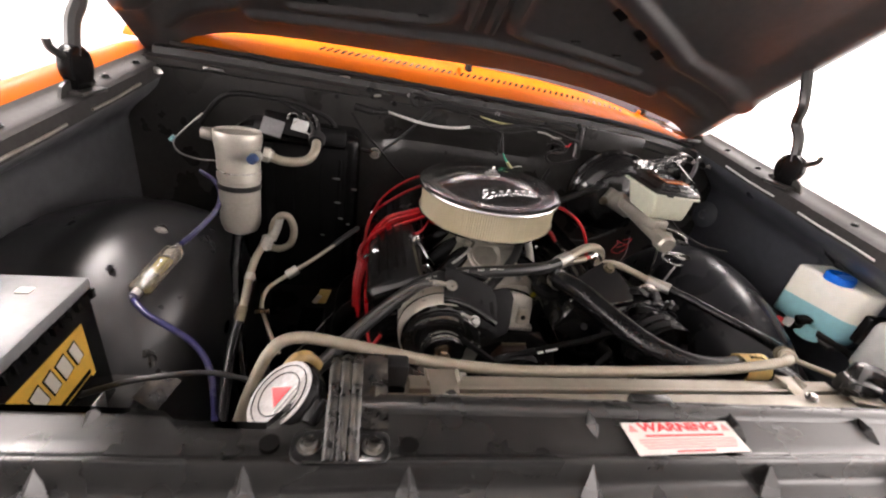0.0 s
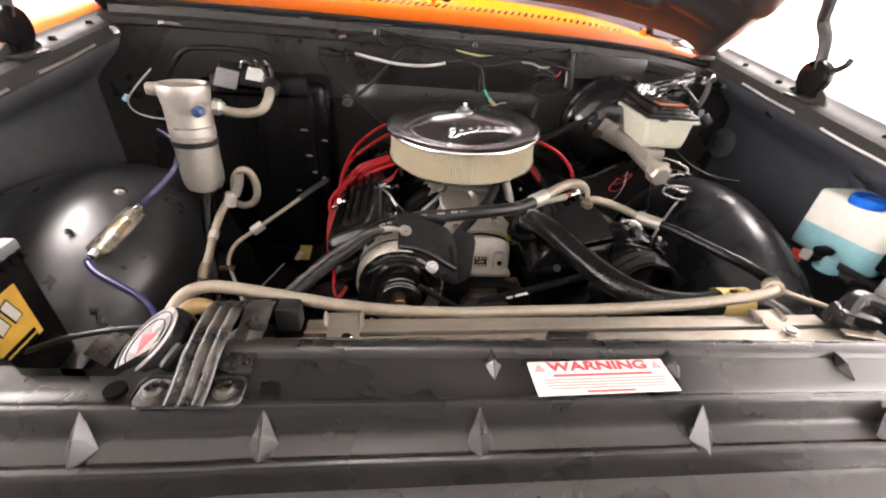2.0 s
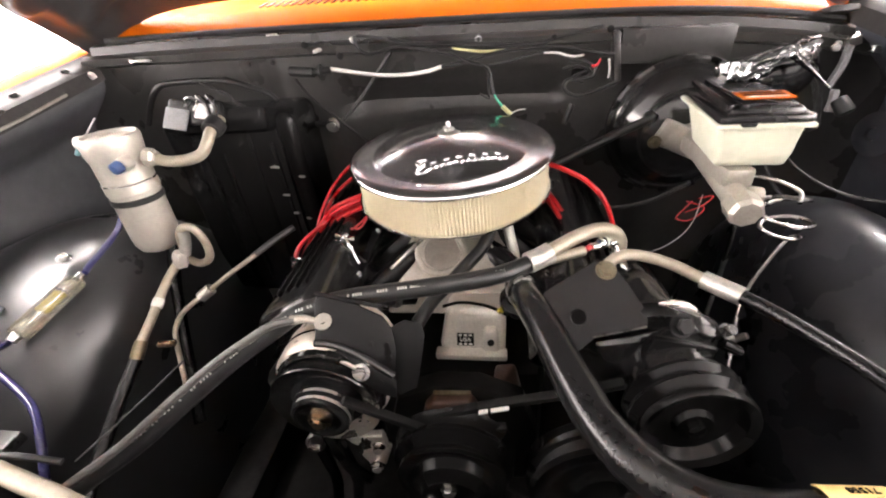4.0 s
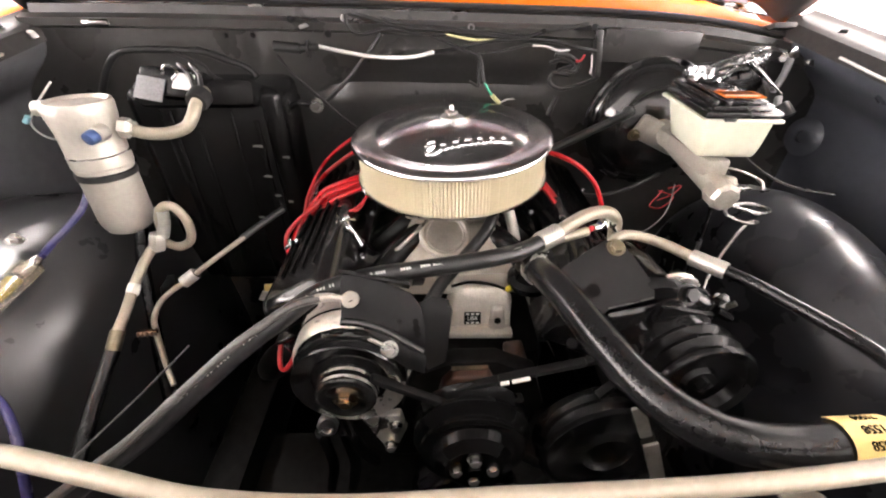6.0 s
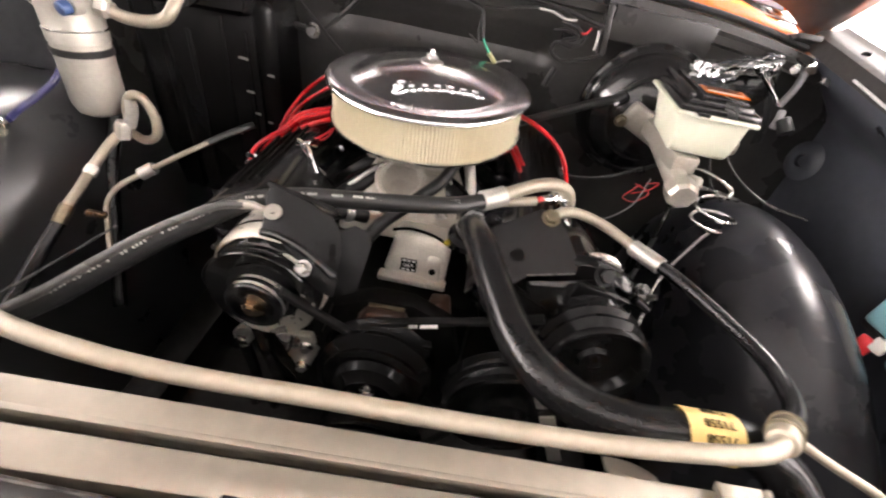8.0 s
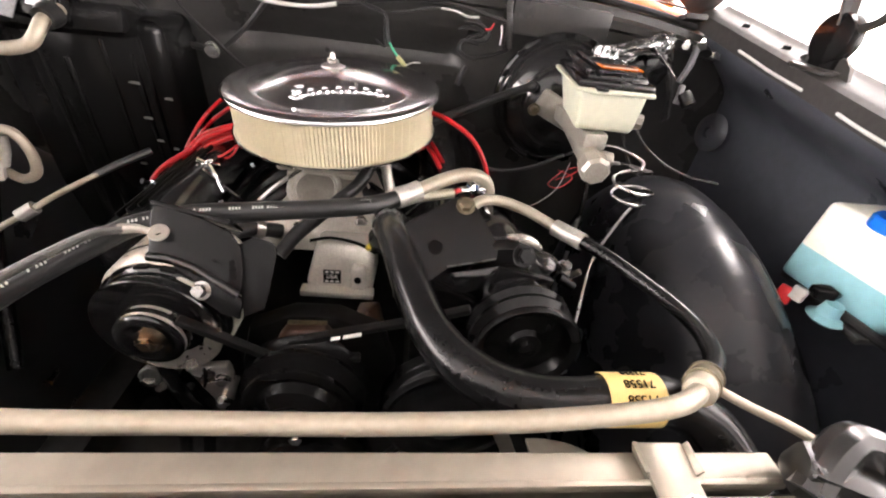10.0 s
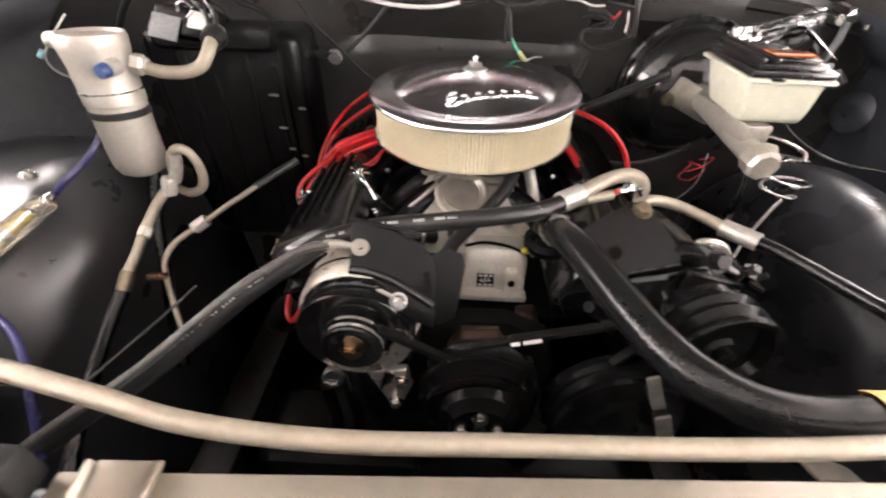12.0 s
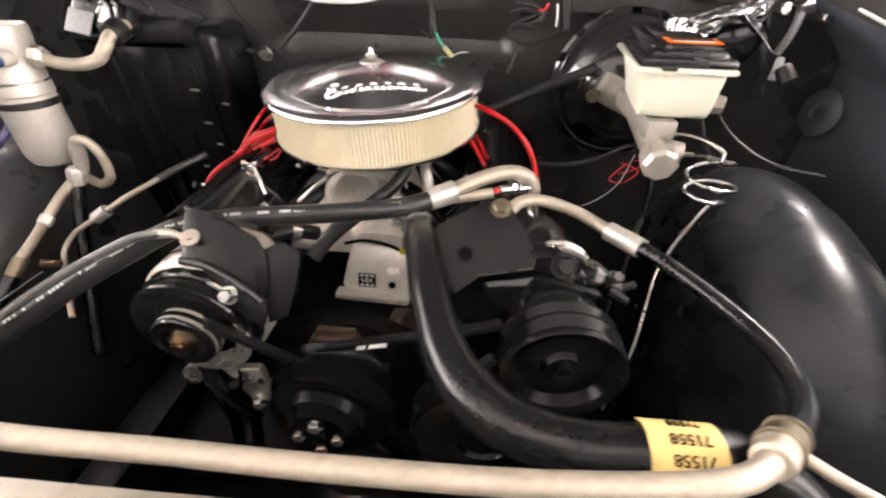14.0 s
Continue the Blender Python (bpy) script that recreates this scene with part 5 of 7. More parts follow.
tube(bm, [(-0.136, 0.629, 1.0255), (-0.165, 0.622, 1.022), (-0.195, 0.606, 1.011), (-0.235, 0.578, 0.994), (-0.278, 0.538, 0.971), (-0.320, 0.495, 0.949), (-0.368, 0.458, 0.929), (-0.42, 0.43, 0.90)], 0.0055, 10, 7)
part("cable_sheath", bm, M_CABLE, eye, "worn grey cable sheath")

# power steering pump and compressor
ps = thing("power_steering_pump", "black power steering pump with grooved pulley", "pump", (0.315, 0.60, 0.93))
bm = mesh()
PSM = along((0.322, 0.572, 0.945), (0.06, -1, 0.06))
lathe(bm, [(0.0, 0.018), (0.02, 0.018), (0.024, 0.012), (0.050, 0.010), (0.056, 0.022), (0.066, 0.026), (0.069, 0.022), (0.069, 0.019), (0.060, 0.010), (0.069, 0.002), (0.069, -0.002), (0.060, -0.008), (0.069, -0.016), (0.069, -0.02), (0.0, -0.02)], PSM @ Matrix.Diagonal((0.93, 0.93, 1, 1)), 56)
part("pulley_wheel", bm, M_BRACKET, ps)
bm = mesh()
lathe(bm, [(0.010, 0.016), (0.010, 0.024), (0.006, 0.026), (0.0, 0.026)], PSM, 16)
part("hub_nut", bm, M_BRACKET, ps)
bm = mesh()
rod(bm, (0.322, 0.592, 0.945), (0.326, 0.70, 0.940), 0.052, seg=28, bev=0.01)
rod(bm, (0.35, 0.66, 0.96), (0.36, 0.655, 1.0), 0.018, seg=18, bev=0.003)
part("pump_body", bm, M_GLOSS, ps)
bm = mesh()
box(bm, (0.325, 0.628, 0.985), (0.075, 0.012, 0.03), (0, 12, 0), 0.004)
hexbolt(bm, (0.345, 0.62, 0.985), (0.1, -1, 0.1), 0.009, 0.008)
rod(bm, (0.375, 0.64, 0.985), (0.395, 0.635, 0.975), 0.008, 0.006, 12)
part("pump_mount", bm, M_BRACKET, ps)

comp = thing("ac_compressor", "black and bright air conditioning compressor", "compressor", (0.29, 0.76, 0.96))
bm = mesh()
rod(bm, (0.308, 0.672, 0.962), (0.303, 0.80, 0.955), 0.046, seg=36, bev=0.008)
part("compressor_body", bm, M_GLOSS, comp)
bm = mesh()
lathe(bm, [(0.040, 0.0), (0.052, 0.0), (0.054, 0.006), (0.052, 0.016), (0.046, 0.022), (0.038, 0.022)], along((0.308, 0.678, 0.966), (0, -1, 0)), 40)
part("end_ring", bm, M_BRACKET, comp, "black compressor end ring")
# pale arc modelled where a highlight lies on the compressor end
bm = mesh()
tube(bm, [(0.309 + 0.050 * math.cos(a), 0.652, 0.984 + 0.050 * math.sin(a)) for a in np.linspace(0.75, 1.75, 10)], lambda q: 0.003 + 0.003 * math.sin(math.pi * q), 8, 3)
part("highlight_arc", bm, M_CASE, comp, "bright arc in place of a highlight")
bm = mesh()
rod(bm, (0.372, 0.655, 0.985), (0.392, 0.650, 0.980), 0.008, 0.0065, 12, 0.001)
rod(bm, (0.392, 0.650, 0.980), (0.402, 0.645, 0.992), 0.005, 0.004, 10)
hexbolt(bm, (0.380, 0.648, 0.995), (0.2, -0.5, 0.8), 0.007, 0.010)
part("relief_fitting", bm, M_SCUFF, comp, "small bright relief fitting")
bm = mesh()
tube(bm, [(0.285, 0.79, 1.02), (0.29, 0.765, 1.005), (0.305, 0.745, 0.985)], 0.0035, 8, 5)
part("clip_wire", bm, M_CHROME, comp, "bright bent clip wire")
bm = mesh()
box(bm, (0.275, 0.76, 0.990), (0.04, 0.05, 0.03), (0, 0, 10), 0.006)
part("port_block", bm, M_BRACKET, comp, "black port block")

rb = thing("compressor_bracket", "black steel compressor bracket plate with round hole", "bracket", (0.23, 0.68, 1.0))
RM = along((0.174, 0.660, 1.004), (-0.05, -0.62, 0.78))
bm = mesh()
prism(bm, [(-0.006, -0.008), (-0.010, 0.020), (0.002, 0.034), (0.045, 0.064), (0.060, 0.074), (0.085, 0.066), (0.100, 0.045), (0.120, 0.012), (0.118, -0.004), (0.060, -0.020), (0.034, -0.044), (0.016, -0.034)], RM @ pose(0, 0, -0.005), 0.005)
box(bm, (0, 0, 0), (0.10, 0.005, 0.035), bev=0.002, m=RM @ pose(0.070, -0.013, -0.02, 0, 0, 14))
rbp = part("plate", bm, M_BRACKET, rb)
bm = mesh()
lathe(bm, [(0.0105, -0.001), (0.0105, 0.0006), (0.0088, 0.0009), (0.0084, 0.0)], along((0.214, 0.6585, 1.0055), (-0.05, -0.62, 0.78)), 24)
part("hole_lip", bm, M_BRACKET, rbp)
bm = mesh()
lathe(bm, [(0.0, 0.0004), (0.0088, 0.0004), (0.0088, -0.001), (0.0, -0.001)], along((0.214, 0.6585, 1.0055), (-0.05, -0.62, 0.78)), 24)
part("plate_hole", bm, M_INK, rbp, "dark round hole")
bm = mesh()
tube(bm, [RM @ Vector(p) for p in [(0.056, -0.021, 0.001), (0.085, -0.013, 0.001), (0.117, -0.004, 0.001)]], 0.0011, 6, 4)
part("worn_edge", bm, M_SCUFF, rbp, "worn bright lower edge")
bm = mesh()
hull(bm, [RM @ Vector(p) for p in [(0.06, -0.026, -0.012), (0.165, 0.005, -0.008), (0.170, -0.010, -0.010), (0.16, -0.026, -0.016), (0.075, -0.050, -0.03), (0.06, -0.026, -0.03), (0.165, 0.005, -0.03), (0.16, -0.026, -0.035)]], 0.004)
part("lower_arm", bm, M_GLOSS, rb, "black cast lower arm")
bm = mesh()
hexbolt(bm, (0.318, 0.628, 1.024), (0.15, -0.8, 0.58), 0.0105, 0.009)
part("arm_bolt", bm, M_BRACKET, rb, "dark bolt head")
bm = mesh()
rod(bm, RM @ Vector((0.02, -0.060, -0.03)), RM @ Vector((0.012, -0.066, -0.012)), 0.007, seg=12)
part("spacer_bolt", bm, M_BRACKET, rb)
bm = mesh()
hexbolt(bm, (0.251, 0.704, 1.043), (0, -0.5, 0.85), 0.0095, 0.007)
part("bracket_bolt", bm, M_ZINC, rb, "dull yellow plated bolt")

# belts
def belt(pts, label, r=0.0055):
    t = thing("drive_belt", label, "belt", pts[0], "drive belts")
    bm = mesh()
    line = [Vector(p) for p in pts]
    for a, b in zip(line, line[1:]):
        m = along((a + b) / 2, b - a)
        box(bm, (0, 0, 0), (0.012, 0.009, (b - a).length), bev=0.002, m=m)
    part("belt_run", bm, M_BELT, t)
    return t


b1 = belt([(-0.075, 0.572, 0.945), (0.02, 0.585, 0.868), (0.125, 0.60, 0.86)], "black rubber alternator drive belt")
b2 = belt([(0.035, 0.598, 0.885), (0.089, 0.602, 0.899), (0.20, 0.60, 0.935), (0.26, 0.598, 0.96)], "black drive belt with white printed marks")
bm = mesh()
d = (Vector((0.20, 0.60, 0.935)) - Vector((0.089, 0.602, 0.899))).normalized()
for k, w in [(0, 0.012), (1, 0.024)]:
    p = Vector((0.092, 0.5950, 0.9005)) + d * (0.004 + 0.022 * k)
    box(bm, (0, 0, 0), (0.0095, 0.0015, w), m=along(p, d))
part("belt_print", bm, M_PAPERTAG, b2, "white printed marks")
b3 = belt([(0.125, 0.575, 0.76), (0.19, 0.575, 0.70), (0.14, 0.57, 0.62)], "black lower drive belt")
b4 = belt([(0.255, 0.60, 0.90), (0.225, 0.59, 0.875)], "short black drive belt run")

# ---- hoses and lines ----
def line_thing(name, label, category, pieces, at=None, group=""):
    """A line made of round pieces: (part name, points, radius, material, label)."""
    t = thing(name, label, category, at or pieces[0][1][0], group)
    for pn, pts, r, mt, lb in pieces:
        bm = mesh()
        tube(bm, pts, r, 14, 8)
        part(pn, bm, mt, t, lb)
    return t


liquid = line_thing("ac_hard_line", "bent bare aluminium air conditioning line over the radiator", "pipe", [
    ("tube", [(-0.404, 0.345, 0.925), (-0.396, 0.352, 0.965), (-0.385, 0.365, 1.008), (-0.374, 0.379, 1.040), (-0.364, 0.393, 1.061), (-0.352, 0.405, 1.071), (-0.334, 0.412, 1.073), (-0.309, 0.412, 1.072), (-0.234, 0.397, 1.069), (-0.159, 0.382, 1.066), (-0.063, 0.378, 1.060), (0.057, 0.383, 1.056), (0.159, 0.385, 1.057), (0.26, 0.388, 1.061), (0.337, 0.393, 1.067), (0.374, 0.399, 1.069), (0.396, 0.410, 1.065), (0.411, 0.424, 1.058)], 0.0074, M_PIPE, "")])
bm = mesh()
rod(bm, (0.404, 0.416, 1.062), (0.417, 0.429, 1.055), 0.0115, seg=20, bev=0.002)
part("flare_nut", bm, M_PIPE, liquid, "dull flare nut")
suction = line_thing("ac_hose_driver_side", "black air conditioning hose with crimped silver ends", "hose", [
    ("hose", [(0.428, 0.438, 1.046), (0.448, 0.455, 1.038), (0.468, 0.476, 1.029), (0.488, 0.508, 1.015), (0.499, 0.548, 1.004), (0.494, 0.593, 0.996), (0.472, 0.642, 0.994), (0.443, 0.685, 0.996), (0.420, 0.713, 0.996)], 0.0096, M_HOSE, "smooth black hose"),
    ("crimp", [(0.424, 0.708, 0.996), (0.404, 0.732, 0.995), (0.392, 0.745, 0.995)], 0.0125, M_ALU, "crimped aluminium sleeve"),
    ("tube", [(0.396, 0.741, 0.995), (0.358, 0.765, 1.005), (0.325, 0.772, 1.014), (0.297, 0.769, 1.020), (0.277, 0.760, 1.020), (0.266, 0.752, 1.012), (0.262, 0.748, 0.998)], 0.0080, M_PIPE, "bare aluminium tube")])
bm = mesh()
rod(bm, (0.414, 0.426, 1.056), (0.436, 0.446, 1.043), 0.0125, seg=20, bev=0.002)
for k in range(2):
    p = Vector((0.417, 0.4288, 1.0542)).lerp(Vector((0.4335, 0.4437, 1.0445)), k)
    rod(bm, p, p + Vector((0.0018, 0.0017, -0.0011)), 0.0138, seg=20)
part("end_sleeve", bm, M_ZINC, suction, "ribbed steel end sleeve")
LONG_HOSE = [(0.172, 0.755, 1.023), (0.125, 0.727, 1.021), (0.065, 0.705, 1.023), (-0.016, 0.688, 1.022), (-0.085, 0.675, 1.020), (-0.145, 0.655, 1.012), (-0.187, 0.628, 0.995), (-0.231, 0.595, 0.976), (-0.275, 0.556, 0.953), (-0.318, 0.512, 0.931), (-0.366, 0.475, 0.912), (-0.408, 0.445, 0.889)]
long_hose = line_thing("ac_hose", "thick black air conditioning hose across the engine front", "hose", [
    ("hose", LONG_HOSE, 0.0125, M_ACHOSE, "dusty black printed hose"),
    ("crimp", [(0.158, 0.747, 1.023), (0.176, 0.758, 1.025), (0.190, 0.766, 1.028)], 0.0150, M_ALU, "crimped aluminium sleeve"),
    ("tube", [(0.184, 0.763, 1.027), (0.207, 0.777, 1.033), (0.235, 0.793, 1.039), (0.262, 0.805, 1.040), (0.284, 0.811, 1.033), (0.296, 0.812, 1.018), (0.298, 0.810, 0.996), (0.296, 0.80, 0.97)], 0.0102, M_PIPE, "bare aluminium tube"),
    ("charge_tube", [(0.186, 0.760, 1.019), (0.213, 0.771, 1.019), (0.240, 0.781, 1.020)], 0.0072, M_PIPE, "short aluminium charge tube")])
for k, (x, w) in enumerate([(0.118, 0.018), (0.092, 0.022), (0.062, 0.026), (0.030, 0.022), (0.0, 0.030), (-0.036, 0.018), (-0.07, 0.02), (-0.10, 0.018), (-0.135, 0.022), (-0.16, 0.016), (-0.19, 0.026), (-0.22, 0.016), (-0.25, 0.026), (-0.28, 0.018), (-0.305, 0.024), (-0.335, 0.018), (-0.36, 0.02)]):
    path = LONG_HOSE
    xs = [p[0] for p in path][::-1]
    f = lambda q: Vector((q, float(np.interp(q, xs, [p[1] for p in path][::-1])), float(np.interp(q, xs, [p[2] for p in path][::-1]))))
    a, c = f(x - w / 2), f(x + w / 2)
    side = Vector((0, -0.55, 0.83)) * 0.01245
    bm = mesh()
    n = max(3, int(w / 0.0032))
    for j in range(n):
        if (j * 7 + k * 3) % 5 == 0:
            continue
        p = a.lerp(c, (j + 0.5) / n) + side
        box(bm, (0, 0, 0), (0.0021, 0.0036, 0.0006), m=Matrix.Translation(p) @ (c - a).to_track_quat("X", "Z").to_matrix().to_4x4() @ pose(0, 0, 0, 33, 0, 0))
    part("print_mark", bm, M_GREYINK, long_hose, "pale printed marks")
for p, mt, nm in [((0.243, 0.781, 1.022), M_REDWIRE, "red_cap"), ((0.259, 0.790, 1.023), M_BLUECAP, "blue_cap")]:
    bm = mesh()
    rod(bm, p, Vector(p) + Vector((0.006, 0.004, 0.002)), 0.0042, 0.0042, 14, 0.001)
    part(nm, bm, mt, long_hose, nm.replace("_", " ") + " on the charge port")
bm = mesh()
rod(bm, (0.250, 0.785, 1.023), (0.290, 0.803, 1.018), 0.0062, 0.0052, 14, 0.001)
rod(bm, (0.264, 0.790, 1.026), (0.276, 0.797, 1.024), 0.0095, 0.0088, 8, 0.001)
part("charge_port", bm, M_CHROME, long_hose, "bright charge port")

upper = line_thing("upper_radiator_hose", "thick black rubber upper radiator hose with yellow label", "hose", [
    ("hose", [(0.146, 0.745, 0.985), (0.150, 0.715, 1.000), (0.158, 0.675, 1.012), (0.169, 0.635, 1.017), (0.180, 0.592, 1.018), (0.192, 0.550, 1.018), (0.207, 0.508, 1.018), (0.231, 0.471, 1.017), (0.268, 0.446, 1.015), (0.315, 0.436, 1.016), (0.36, 0.436, 1.021), (0.405, 0.438, 1.020), (0.445, 0.428, 1.005), (0.466, 0.40, 0.985), (0.472, 0.37, 0.97)], 0.0205, M_HOSE, "smooth black rubber")])
bm = mesh()
HX = Matrix.Translation((0.371, 0.4365, 1.0211)) @ Matrix.Rotation(radians(90), 4, "Y") @ Matrix.Rotation(radians(-2), 4, "X")
n = 16
for k in range(n):
    a0, a1 = radians(120 + 170 * k / n), radians(120 + 170 * (k + 1) / n)
    q = [HX @ Vector((0.0222 * math.cos(a), 0.0222 * math.sin(a), z)) for a, z in ((a0, -0.024), (a1, -0.024), (a1, 0.024), (a0, 0.024))]
    bm.faces.new([bm.verts.new(p) for p in q])
bmesh.ops.remove_doubles(bm, verts=bm.verts, dist=1e-5)
bm.normal_update()
bmesh.ops.solidify(bm, geom=list(bm.faces), thickness=0.0006)
lab = part("yellow_label", bm, M_LABEL, upper, "yellow paper part label")
for k, ang in enumerate((150, 182, 214)):
    a = radians(ang)
    nrm = HX.to_3x3() @ Vector((math.cos(a), math.sin(a), 0))
    p = HX @ Vector((0.0231 * math.cos(a), 0.0231 * math.sin(a), 0.0))
    xa = -(HX.to_3x3() @ Vector((0, 0, 1)))
    ya = nrm.cross(xa)
    m = Matrix((( xa.x, ya.x, nrm.x, p.x), (xa.y, ya.y, nrm.y, p.y), (xa.z, ya.z, nrm.z, p.z), (0, 0, 0, 1)))
    letters("part_number", "71558", 0.0105 if k else 0.0085, m @ pose(-0.002, 0, 0), M_INK, lab)
bm = mesh()
lathe(bm, [(0.0207, -0.007), (0.0225, -0.007), (0.0225, 0.007), (0.0207, 0.007)], along((0.1505, 0.712, 1.001), (0.15, -0.95, 0.30)), 30)
part("hose_clamp", bm, M_STEEL, upper, "steel hose clamp")

heater = line_thing("thin_steel_line", "thin steel line along the fender", "pipe", [
    ("tube", [(0.430, 0.434, 1.048), (0.452, 0.418, 1.046), (0.48, 0.402, 1.043), (0.51, 0.385, 1.035)], 0.004, M_PIPE, "")])

# radiator end bracket beside the tank
eb = thing("radiator_end_bracket", "scuffed grey radiator end bracket and rubber mount", "bracket", (0.48, 0.35, 1.05))
bm = mesh()
tube(bm, [(0.435, 0.345, 1.063), (0.455, 0.362, 1.083), (0.475, 0.365, 1.085), (0.52, 0.34, 1.072), (0.57, 0.31, 1.05)], 0.012, 10, 6)
box(bm, (0.455, 0.352, 1.066), (0.05, 0.03, 0.03), (0, 6, -20), 0.008)
part("bracket_arm", bm, M_DUSTY, eb)
bm = mesh()
box(bm, (0.46, 0.33, 1.058), (0.06, 0.012, 0.004), (0, 4, -10), 0.001)
part("bright_tab", bm, M_TANK, eb)

# ---- accumulator on the passenger side ----
DR = Vector((-0.531, 0.880, 0.985))
UP = Vector((0.015, 0.045, 1)).normalized()
acc = thing("accumulator", "dull aluminium air conditioning accumulator can with black band", "accumulator", DR)
bm = mesh()
lathe(bm, [(0.0, -0.012), (0.022, -0.011), (0.034, -0.004), (0.039, 0.008), (0.0405, 0.02), (0.0405, 0.108), (0.0425, 0.110), (0.0425, 0.125), (0.0415, 0.128), (0.042, 0.165), (0.0455, 0.190), (0.0465, 0.202), (0.0445, 0.208), (0.040, 0.209), (0.036, 0.204), (0.0, 0.202)], along(DR, UP), 48)
can = part("can", bm, M_CAN, acc)
bm = mesh()
lathe(bm, [(0.0420, 0.1272), (0.0432, 0.1278), (0.0432, 0.1298), (0.0420, 0.1304)], along(DR, UP), 48)
part("crimp_ring", bm, M_STEEL, acc, "rolled seam ring")
bm = mesh()
lathe(bm, [(0.0407, 0.090), (0.0428, 0.091), (0.0428, 0.1005), (0.0407, 0.1015)], along(DR, UP), 48)
part("black_band", bm, M_RUBBER, acc, "black rubber band")
bm = mesh()
ps0 = Vector((-0.486, 0.842, 1.155))
rod(bm, ps0 + Vector((0.0, 0.02, 0)), ps0, 0.012, 0.012, 18, 0.002)
part("switch_boss", bm, M_CAN, acc)
bm = mesh()
rod(bm, ps0 + Vector((-0.001, 0.002, 0)), ps0 + Vector((-0.004, -0.012, -0.002)), 0.0105, 0.0095, 20, 0.002)
part("blue_cap", bm, M_BLUECAP, acc, "blue plastic port cap")
bm = mesh()
rod(bm, (-0.555, 0.90, 1.175), (-0.585, 0.895, 1.178), 0.009, 0.009, 14, 0.002)
rod(bm, (-0.578, 0.895, 1.178), (-0.598, 0.892, 1.180), 0.013, 0.011, 14, 0.002)
part("side_port", bm, M_CAN, acc, "aluminium side port")
bm = mesh()
lathe(bm, [(0.016, 0), (0.016, 0.012), (0.012, 0.016), (0.012, 0.02)], along((-0.482, 0.893, 1.150), (1, 0.1, -0.2)), 6)
part("union_nut", bm, M_CAN, acc, "aluminium union nut")
bm = mesh()
tube(bm, [(-0.475, 0.893, 1.149), (-0.450, 0.897, 1.139), (-0.420, 0.905, 1.136), (-0.395, 0.915, 1.142), (-0.383, 0.925, 1.158), (-0.382, 0.945, 1.172), (-0.384, 0.985, 1.18)], 0.0095, 14, 8)
part("suction_tube", bm, M_PIPE, acc, "bent aluminium tube")
bm = mesh()
lathe(bm, [(0.016, 0), (0.018, 0.012), (0.018, 0.024), (0.012, 0.03)], along((-0.383, 0.945, 1.172), (0, 1, 0.25)), 18)
part("grommet", bm, M_RUBBER, acc, "black rubber grommet")
bm = mesh()
tube(bm, [(-0.462, 0.853, 0.985), (-0.455, 0.852, 1.015), (-0.440, 0.852, 1.032), (-0.424, 0.855, 1.026), (-0.416, 0.858, 0.995), (-0.425, 0.860, 0.96), (-0.452, 0.862, 0.945), (-0.48, 0.866, 0.955)], 0.0075, 12, 8)
part("outlet_loop", bm, M_PIPE, acc, "looped aluminium outlet tube")
bm = mesh()
lathe(bm, [(0.013, 0), (0.013, 0.026), (0.010, 0.03)], along((-0.474, 0.842, 0.955), (0.25, 0.1, 0.95)), 6)
tube(bm, [(-0.462, 0.85, 0.975), (-0.452, 0.853, 1.0), (-0.446, 0.853, 1.025)], 0.010, 12, 4)
part("outlet_nut", bm, M_ALU, acc, "aluminium outlet nut")
bm = mesh()
tube(bm, [(-0.478, 0.845, 0.962), (-0.487, 0.815, 0.945), (-0.491, 0.775, 0.922), (-0.488, 0.735, 0.905), (-0.487, 0.700, 0.891)], 0.0078, 12, 5)
part("line_end", bm, M_PIPE, acc, "aluminium line end")
bm = mesh()
lathe(bm, [(0.0105, 0), (0.0105, 0.014), (0.009, 0.016)], along((-0.490, 0.780, 0.925), (0.02, -0.85, -0.42)), 6)
part("line_nut", bm, M_ALU, acc, "aluminium line nut")
bm = mesh()
tube(bm, [(-0.487, 0.708, 0.894), (-0.488, 0.683, 0.876)], 0.0105, 14, 4)
part("crimp", bm, M_ZINC, acc, "crimped yellowish sleeve")
bm = mesh()
tube(bm, [(-0.488, 0.690, 0.880), (-0.490, 0.64, 0.852), (-0.484, 0.581, 0.826), (-0.475, 0.52, 0.80), (-0.46, 0.46, 0.77)], 0.0105, 12, 6)
part("outlet_hose", bm, M_HOSE, acc, "black outlet hose")
bm = mesh()
box(bm, (-0.55, 0.945, 1.07), (0.05, 0.02, 0.03), bev=0.004)
part("strap_mount", bm, M_BRACKET, acc)

